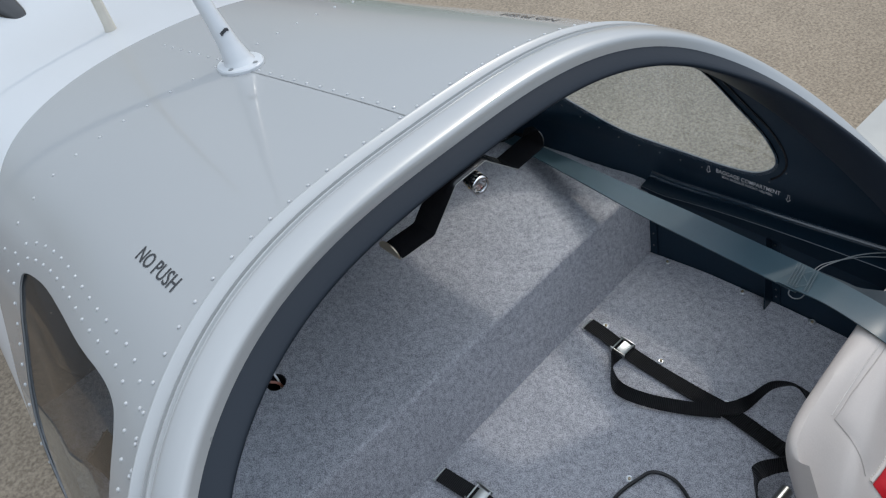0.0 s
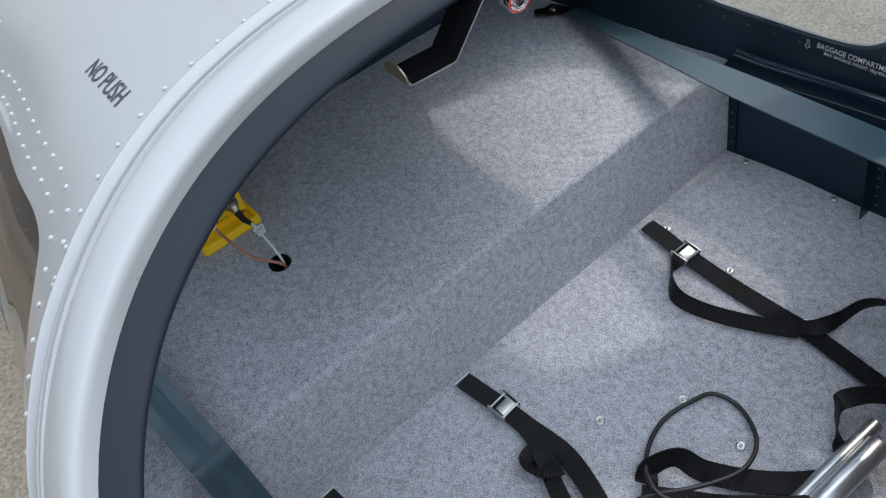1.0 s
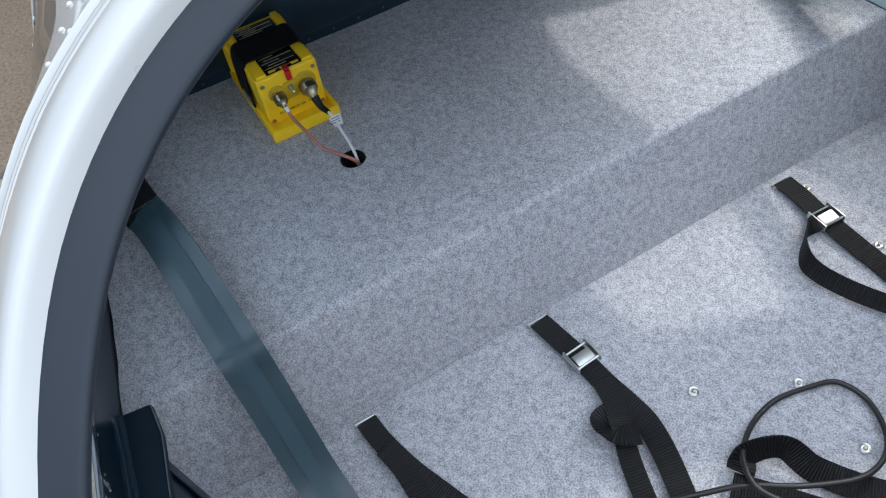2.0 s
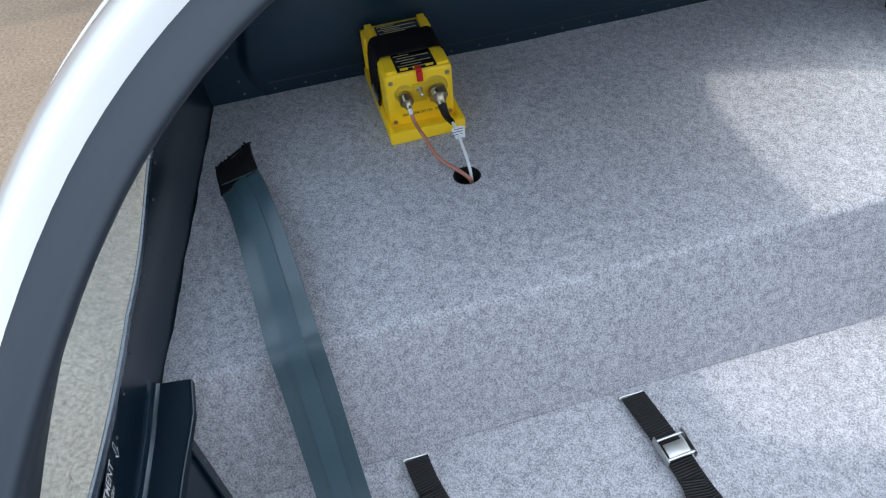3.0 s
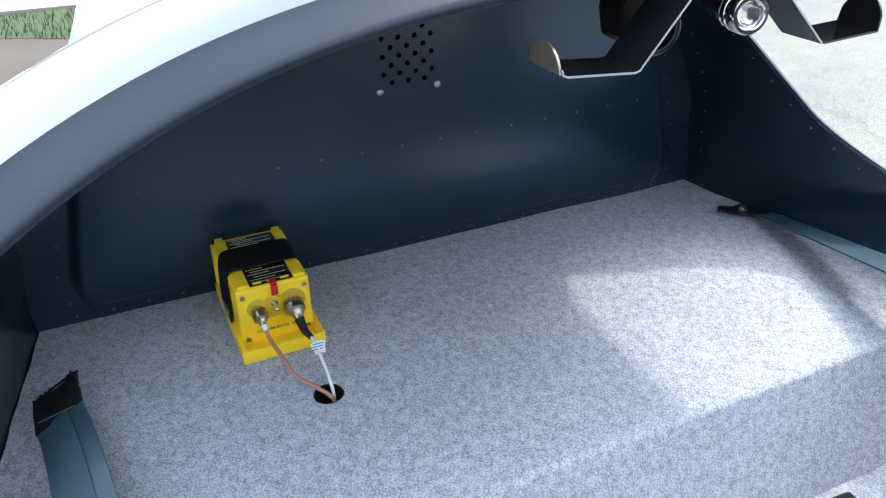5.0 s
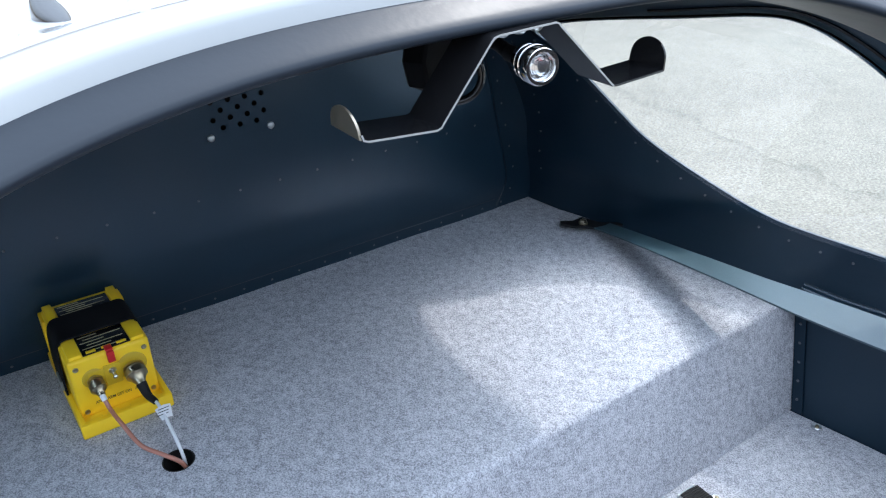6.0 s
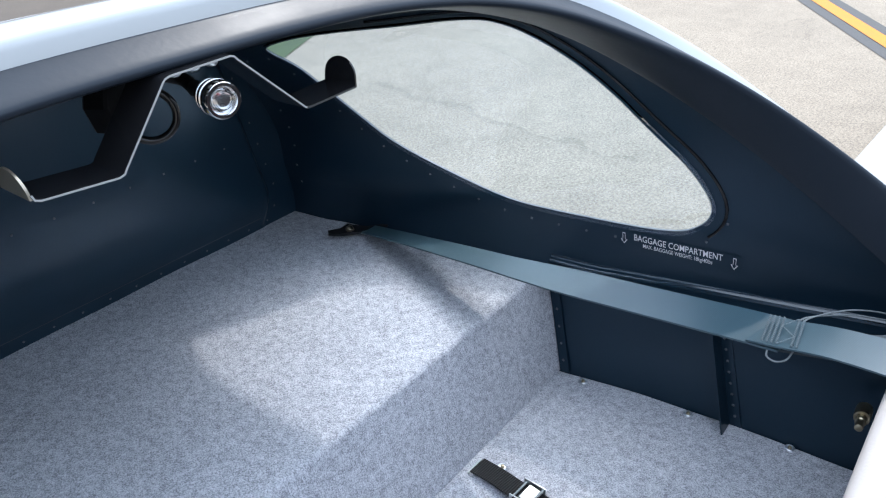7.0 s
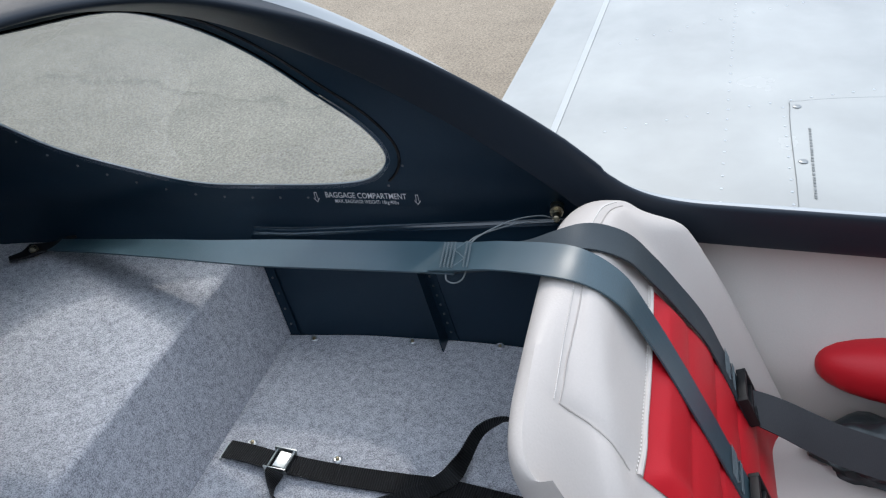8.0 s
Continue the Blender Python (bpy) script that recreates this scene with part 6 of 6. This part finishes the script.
tube(bm, spline([(-0.23, -0.245, 0.006), (-0.16, -0.271, 0.008), (-0.10, -0.298, 0.022), (-0.06, -0.318, 0.032), (-0.01, -0.352, 0.034), (0.05, -0.376, 0.03), (0.105, -0.362, 0.014), (0.134, -0.318, 0.006), (0.126, -0.28, 0.006), (0.092, -0.266, 0.007), (0.05, -0.258, 0.008), (0.012, -0.264, 0.010), (-0.022, -0.280, 0.022), (-0.046, -0.300, 0.036), (-0.055, -0.33, 0.04), (-0.03, -0.37, 0.036), (0.0, -0.395, 0.03)], 10), 0.0032, 10)
part("jacket", bm, RUBBER, cb)
bm = bmesh.new()
lathe(bm, (-0.008, -0.392, 0.032), (0.75, -0.62, -0.02), [(0, 0.004), (0.002, 0.0085), (0.055, 0.0098), (0.057, 0.0085), (0.062, 0.0085), (0.063, 0.0098), (0.098, 0.0100), (0.102, 0.008)], 22)
part("grip", bm, BLACKMATT, cb, "black ribbed handle")
bm = bmesh.new()
lathe(bm, Vector((-0.008, -0.392, 0.032)) + Vector((0.75, -0.62, -0.02)).normalized() * 0.103, (0.75, -0.62, -0.02), [(0, 0.0055), (0.02, 0.0055), (0.021, 0.0045)], 18)
part("metal_end", bm, CHROME, cb)

# strap loop and two tubes behind the seat
lp = thing("luggage_strap", (0.20, -0.42, 0.0), "black webbing strap loop standing beside the seat on carpet", "strap", GRP)
bm = bmesh.new()
ribbon(bm, [(0.300, -0.470, 0.006), (0.268, -0.446, 0.034), (0.236, -0.428, 0.052), (0.208, -0.411, 0.050), (0.196, -0.418, 0.028), (0.183, -0.434, 0.008), (0.165, -0.460, 0.004)], [(0.3, 1, 0.6), (0.4, 0.6, 0.9), (0.5, 0.5, 0.9), (0.7, 0.6, 0.2), (0.8, 0.6, 0.1), (0.8, 0.5, 0), (0.9, 0.4, 0)], 0.025, 0.0022)
part("webbing", bm, STRAP, lp)
for p0, p1, r, mt, lb in (((0.190, -0.475, 0.042), (0.02, -0.462, 0.020), 0.0150, ALLOY, "polished alloy tube lying on carpet behind the seat"), ((0.222, -0.457, 0.030), (0.02, -0.440, 0.012), 0.0100, STEEL, "thin steel tube lying on carpet behind the seat")):
    tb = thing("metal_tube", p1, lb, "tube", "tubes behind the seat")
    p0, p1 = Vector(p0), Vector(p1)
    bm = bmesh.new()
    ln = (p1 - p0).length
    lathe(bm, p0, p1 - p0, [(0.004, r * 0.82), (0.0, r * 0.86), (0.0, r * 0.95), (0.001, r), (ln - 0.001, r), (ln, r * 0.95)], 28)
    part("barrel", bm, mt, tb)

# ---- antennas on the deck ----
ant = thing("blade_antenna", (0.01, 0.462, 0.565), "white swept antenna on a screwed oval base", "antenna", "antennas")
at0, an0 = hull(0.010, 0.462)
at0 = Vector(at0)
bm = bmesh.new()
ring_prev = None
for h, k in ((0.0, 1.0), (0.004, 1.0), (0.006, 0.95), (0.0065, 0.5)):
    ring = []
    for i in range(36):
        t = 2 * math.pi * i / 36
        u, y = 0.010 + 0.038 * k * math.cos(t), 0.462 + 0.045 * k * math.sin(t)
        ring.append(bm.verts.new(hull(u, y, h)[0]))
    if ring_prev:
        for i in range(36):
            bm.faces.new((ring_prev[i], ring_prev[(i + 1) % 36], ring[(i + 1) % 36], ring[i]))
    ring_prev = ring
bm.faces.new(ring_prev)
part("base", bm, WHITE, ant)
bm = bmesh.new()
ap = [at0 + Vector((0, 0, 0.003)), at0 + Vector((0, 0.010, 0.018)), at0 + Vector((0, 0.040, 0.062)), at0 + Vector((0, 0.10, 0.145)), at0 + Vector((0, 0.22, 0.30)), at0 + Vector((0, 0.36, 0.48))]
rings = []
path_ = spline(ap)
for i, q in enumerate(path_):
    h = q.z - at0.z
    flat = max(0.0, 1 - h / 0.10)
    ra = float(np.interp(h, [0.003, 0.010, 0.030, 0.065, 0.10, 0.48], [0.0255, 0.0215, 0.0165, 0.0130, 0.0115, 0.005]))
    t = (path_[min(i + 1, len(path_) - 1)] - path_[max(i - 1, 0)]).normalized()
    nrm = (Vector((0, 0.25, 0.97)) * flat + t * (1 - flat)).normalized()
    e1 = Vector((1, 0, 0))
    e2 = nrm.cross(e1)
    rings.append([bm.verts.new(q + e1 * ra * math.cos(k * math.pi / 12) + e2 * ra * 1.2 * math.sin(k * math.pi / 12)) for k in range(24)])
for a_, b_ in zip(rings, rings[1:]):
    for k in range(24):
        bm.faces.new((a_[k], a_[(k + 1) % 24], b_[(k + 1) % 24], b_[k]))
bm.faces.new(rings[-1])
bmesh.ops.recalc_face_normals(bm, faces=bm.faces)
part("mast", bm, WHITE, ant)
bm = bmesh.new()
q = at0 + Vector((0, 0.029, 0.046)) + Vector((0, -0.8, 0.6)) * 0.0185
for k in range(5):
    box(bm, q + Vector((-0.0090 + 0.003 * k, 0, -0.0012 * abs(k - 3))), (0.0024, 0.0020, 0.0050), 0.0003, turn=Matrix.Rotation(-0.64, 4, "X"))
part("print_line", bm, DARKPRINT, ant, "small dark print")
for t in (0.4, 1.9, 3.5, 5.0):
    q, nn = hull(0.010 + 0.029 * math.cos(t), 0.462 + 0.035 * math.sin(t), 0.0058)
    bm = bmesh.new()
    lathe(bm, q, nn, [(0, 0.0042), (0.0012, 0.004), (0.0016, 0.002)], 12)
    part("screw", bm, DULLSTEEL, ant)
whip = thing("whip_antenna", (0.011, 0.94, 0.46), "cream rod antenna standing on the white deck", "antenna", "antennas")
w0 = Vector(hull(0.011, 0.94)[0])
bm = bmesh.new()
tube(bm, spline([w0 - Vector((0, 0, 0.002)), w0 + Vector((0, 0.002, 0.02)), w0 + Vector((0.0, 0.018, 0.10)), w0 + Vector((0.0, 0.06, 0.30)), w0 + Vector((0, 0.11, 0.52))]), lambda t: 0.0125 - 0.0065 * t, 14)
part("rod", bm, material("cream_fibreglass", (0.62, 0.58, 0.50), 0.4, vary=0.06, scale=30), whip)
fin = thing("deck_fairing", (-0.05, 1.40, 0.36), "dark plastic wedge fairing on the white deck", "fairing")
bm = bmesh.new()
rings = []
for k in range(13):
    t = k / 12
    w, h = 0.034 * math.sin(math.pi * (0.08 + 0.62 * t)) ** 0.8, 0.052 * t ** 0.9 + 0.003
    c = Vector(hull(-0.050, 1.30 + 0.22 * t)[0])
    rings.append([bm.verts.new(c + Vector((w * math.copysign(abs(math.cos(a)) ** 0.7, math.cos(a)), 0, h * math.sin(a) ** 0.7 - 0.004))) for a in np.linspace(0, math.pi, 15)])
for a_, b_ in zip(rings, rings[1:]):
    for k in range(14):
        bm.faces.new((a_[k], a_[k + 1], b_[k + 1], b_[k]))
bm.faces.new(rings[0]), bm.faces.new(rings[-1][::-1])
bmesh.ops.recalc_face_normals(bm, faces=bm.faces)
part("shell", bm, BLACKGLOSS, fin)

# ---- port wing ----
def wing_top(c):
    """Height of the upper surface over the trailing edge at c metres forward of it."""
    t = min(max(c / 1.45, 0), 1)
    return 0.178 * (1 - (1 - t) ** 1.0) ** 0.9 * (1 - t) ** 0.55 * 1.25 if t < 1 else 0.0


W_Z, W_DIH = -0.015, 0.055
FLAP = 0.165


def wing_te(x):
    """The trailing edge runs forward a little towards the tip."""
    return -0.174 - 0.063 * (x - 1.4)


def wing_at(x, y, off=0.0):
    return Vector((x, y, W_Z + W_DIH * (x - 0.6) + wing_top(wing_te(x) - y) + off))


wing = thing("wing", (0.62, -0.9, -0.1), "white riveted metal wing with a locker door", "wing")
xs_ = [0.652, 0.9, 1.3, 1.8, 2.4, 3.2, 4.1]
cs = np.concatenate([np.linspace(FLAP + 0.004, 0.34, 8), np.linspace(0.36, 1.3, 26), np.linspace(1.32, 1.45, 8)])
bm = bmesh.new()
rows_ = []
for x in xs_:
    te = wing_te(x)
    up_ = [bm.verts.new(wing_at(x, te - c)) for c in cs]
    lo_ = [bm.verts.new((x, te - c, W_Z + W_DIH * (x - 0.6) - 0.004 - 0.05 * math.sin(math.pi * c / 1.45) ** 0.7)) for c in cs]
    rows_.append(up_ + lo_[::-1])
for a_, b_ in zip(rows_, rows_[1:]):
    for i in range(len(a_)):
        j = (i + 1) % len(a_)
        bm.faces.new((a_[i], a_[j], b_[j], b_[i]))
bm.faces.new(rows_[-1])
bmesh.ops.recalc_face_normals(bm, faces=bm.faces)
part("skin", bm, WINGPAINT, wing)
# flap behind the hinge line, drooped by a hair, with a rolled upper corner
bm = bmesh.new()
rows_ = []
for x in xs_:
    te = wing_te(x)
    up_ = []
    for c in (0.0, 0.05, 0.10, 0.135, 0.150, 0.158, 0.163, 0.165):
        q = wing_at(x, te - c, -0.0015)
        q.z -= 0.003 * max(0.0, (c - 0.148) / 0.017) ** 2
        up_.append(bm.verts.new(q))
    lo_ = [bm.verts.new((x, te - c, W_Z + W_DIH * (x - 0.6) - 0.004 - 0.018 * c / FLAP)) for c in (0.0, 0.08, 0.165)]
    rows_.append(up_ + lo_[::-1])
for a_, b_ in zip(rows_, rows_[1:]):
    for i in range(len(a_)):
        j = (i + 1) % len(a_)
        bm.faces.new((a_[i], a_[j], b_[j], b_[i]))
bm.faces.new(rows_[0][::-1]), bm.faces.new(rows_[-1])
bmesh.ops.recalc_face_normals(bm, faces=bm.faces)
part("flap", bm, WINGPAINT, wing, "white flap along the trailing edge")
# lip of the wing skin over the flap's nose, its bright crease line painted in
bm = bmesh.new()
xl = np.linspace(0.66, 4.05, 24)
for x0, x1 in zip(xl, xl[1:]):
    quad = []
    for x, c, o in ((x0, FLAP - 0.008, 0.0002), (x1, FLAP - 0.008, 0.0002), (x1, FLAP + 0.008, 0.0010), (x0, FLAP + 0.008, 0.0010)):
        quad.append(bm.verts.new(wing_at(x, wing_te(x) - c, o)))
    bm.faces.new(quad)
bmesh.ops.remove_doubles(bm, verts=bm.verts, dist=1e-5)
bmesh.ops.solidify(bm, geom=bm.faces[:], thickness=0.0012)
part("hinge_strip", bm, HINGEPAINT, wing, "skin lip over the flap, painted paler as the crease highlight")
# locker door
dx0, dx1, dy0, dy1 = 0.70, 1.338, -0.800, -1.25
outline = blob_loop([(dx0, dy0 - 0.03), (dx0 + 0.03, dy0 + 0.022), ((dx0 + dx1) / 2, dy0 + 0.012), (dx1 - 0.05, dy0 - 0.002), (dx1 - 0.012, dy0 - 0.028), (dx1 + 0.012, (dy0 + dy1) / 2), (dx1 + 0.02, dy1), ((dx0 + dx1) / 2, dy1), (dx0, dy1), (dx0, (dy0 + dy1) / 2)], 6)
g = [(x, y) for x in np.arange(dx0, dx1, 0.05) for y in np.arange(dy1, dy0, 0.05)]


def door_place(x, y):
    p_ = np.array([wing_at(a, b, 0.0022) for a, b in zip(x, y)])
    return p_, np.tile((0.0, 0.0, 1.0), (len(p_), 1))


p, fs, n, _ = sheet(outline, [], g, door_place, 0.01)
door = mesh_part("locker_door", p, fs, WINGPAINT, wing, "flush white locker door")
bm = bmesh.new()
tube(bm, [wing_at(x, y, 0.0016) for x, y in outline], 0.0009, 6, close=True)
part("gap", bm, PALEPRINT, door)
for x, y in ((1.299, -0.816), (1.079, -0.805), (0.86, -0.795)):
    bm = bmesh.new()
    lathe(bm, wing_at(x, y, 0.002), (0, 0, 1), [(0, 0.0085), (0.0016, 0.0082), (0.0026, 0.006), (0.0028, 0.003)], 16)
    part("fastener", bm, DULLSTEEL, door, "quarter-turn fastener")
bm = bmesh.new()
rng = random.Random(4)
x = 0.955
while x < 1.20:
    w = rng.uniform(0.003, 0.008)
    box(bm, wing_at(x + w / 2, -0.812 - 0.07 * (x - 0.955), 0.0032), (w, 0.0046, 0.0006), turn=Matrix.Rotation(-math.atan(W_DIH), 4, "Y"))
    x += w + rng.uniform(0.003, 0.007)
part("print_line", bm, PALEPRINT, door, "small grey placard text")
# rivet lines: ribs along the chord, spars along the span
bm = bmesh.new()
spots = []
for x0, lean in ((1.232, 0.31), (1.715, 0.45), (2.25, 0.45), (2.8, 0.45)):
    spots += [(x0 + lean * (-0.48 - y), y) for y in np.arange(-1.30, -0.40, 0.041)]
for y0, x0 in ((-0.640, 0.68), (-1.000, 1.40)):
    spots += [(x, y0 - 0.07 * (x - 0.68)) for x in np.arange(x0, 3.9, 0.044)]
spots += [(x, -0.782 - 0.04 * (x - 1.1)) for x in np.arange(0.70, 1.32, 0.040)]
spots += [(dx1 - 0.035, y) for y in np.arange(-1.20, -0.84, 0.041)]
for x, y in spots:
    lathe(bm, wing_at(x, y, 0.0), (0, 0, 1), [(0, 0.0030), (0.0007, 0.0026), (0.0010, 0.0010)], 7)
tagged(part("rivets", bm, RIVET_STEEL, wing), kind="stuff")

# ---- tail ----
tail = thing("tailplane", (0, 3.25, 0.02), "white horizontal tailplane at the end of the fuselage", "tailplane")
bm = bmesh.new()
rows_ = []
for x in np.linspace(-1.15, 1.15, 9):
    prof_ = [(3.05, 0.045), (3.07, 0.066), (3.15, 0.078), (3.35, 0.070), (3.75, 0.040), (3.75, 0.036), (3.35, 0.022), (3.15, 0.018), (3.07, 0.028)]
    rows_.append([bm.verts.new((x, y, z)) for y, z in prof_])
for a_, b_ in zip(rows_, rows_[1:]):
    for i in range(len(a_)):
        j = (i + 1) % len(a_)
        bm.faces.new((a_[i], a_[j], b_[j], b_[i]))
bm.faces.new(rows_[0][::-1]), bm.faces.new(rows_[-1])
bmesh.ops.recalc_face_normals(bm, faces=bm.faces)
part("skin", bm, WHITE, tail)

# ---- ground ----
GZ = -0.72
bm = bmesh.new()
bmesh.ops.create_grid(bm, x_segments=8, y_segments=8, size=300, matrix=Matrix.Translation((0, 0, GZ)))
tagged(part("ground", bm, CONCRETE, None), "sandy weathered concrete apron", "ground", kind="structure")


def strip_on_ground(name, p0, p1, w, z, mat, label, cat):
    p0, p1 = Vector((*p0, GZ + z)), Vector((*p1, GZ + z))
    t = (p1 - p0).normalized()
    s = Vector((-t.y, t.x, 0)) * w / 2
    bm = bmesh.new()
    k = 40
    for i in range(k):
        a_, b_ = p0.lerp(p1, i / k), p0.lerp(p1, (i + 1) / k)
        bm.faces.new([bm.verts.new(q) for q in (a_ - s, b_ - s, b_ + s, a_ + s)])
    bmesh.ops.remove_doubles(bm, verts=bm.verts, dist=1e-5)
    bmesh.ops.recalc_face_normals(bm, faces=bm.faces)
    return tagged(part(name, bm, mat, None), label, cat, kind="structure")


LA, LB = (9.5, 2.75), (3.2, -1.25)
strip_on_ground("line_border", LA, LB, 0.34, 0.004, TARPAINT, "dark painted border of a taxi line", "line border")
strip_on_ground("taxi_line", LA, LB, 0.125, 0.008, LINEPAINT, "worn yellow taxi line on concrete", "painted line")
strip_on_ground("slab_joint", (-6.0, -0.59), (-0.5, 1.94), 0.022, 0.004, TARPAINT, "dark joint between concrete slabs", "slab joint")

# ---- browner asphalt and grass beyond the apron ----
bm = bmesh.new()
bm.faces.new([bm.verts.new(q) for q in ((-0.5, 1.945, GZ + 0.002), (0.3, 2.31, GZ + 0.002), (0.6, 3.2, GZ + 0.002), (-1.5, 4.0, GZ + 0.002), (-9, 7.0, GZ + 0.002), (-40, 19, GZ + 0.002), (-40, -16.2, GZ + 0.002), (-6, -0.585, GZ + 0.002))])
tagged(part("tan_slab", bm, TAN, None), "tan concrete slab beyond the joint, darker than the apron", "concrete slab", kind="structure")
bm = bmesh.new()
bm.faces.new([bm.verts.new((x, y, GZ + 0.003)) for x, y in ((-40, 19), (-9, 6.9), (-1.5, 3.9), (0.6, 3.1), (2.2, 4.4), (4.1, 5.95), (30, 40), (30, 150), (-40, 150))])
tagged(part("asphalt_strip", bm, DIRT, None), "brown worn asphalt beside the concrete", "asphalt", kind="structure")
rng = np.random.default_rng(3)
bm = bmesh.new()
for patch in (((-1.2, 6.2), (0.2, 5.47), (0.5, 7.3), (-1.25, 7.3)), ((3.28, 3.87), (30, 19), (30, 40), (4.2, 6.0))):
    bm.faces.new([bm.verts.new((x, y, GZ + 0.006)) for x, y in patch])
tagged(part("grass_field", bm, GRASS, None), "green mown grass beside the apron", "grass", kind="structure")
vs, fs = [], []
for i in range(9000):
    along = rng.uniform(-3, 9)
    back = abs(rng.normal(0, 0.9)) - 0.03
    x = -1.2 + along * 0.887 + back * 0.461
    y = 6.20 - along * 0.461 + back * 0.887
    if y < 3.87 + (x - 3.28) * 0.566 or x > 0.3 or x < -1.25 or y > 7.3:
        continue
    h, w, a_ = rng.uniform(0.03, 0.09), rng.uniform(0.003, 0.007), rng.uniform(0, 6.28)
    lx, ly = rng.normal(0, 0.02, 2)
    k = len(vs)
    vs += [(x - w * math.cos(a_), y - w * math.sin(a_), GZ), (x + w * math.cos(a_), y + w * math.sin(a_), GZ), (x + lx, y + ly, GZ + h)]
    fs.append((k, k + 1, k + 2))
tagged(mesh_part("grass_blades", vs, fs, GRASS, None, smooth=False), "green grass blades along the apron edge", "grass", kind="stuff")
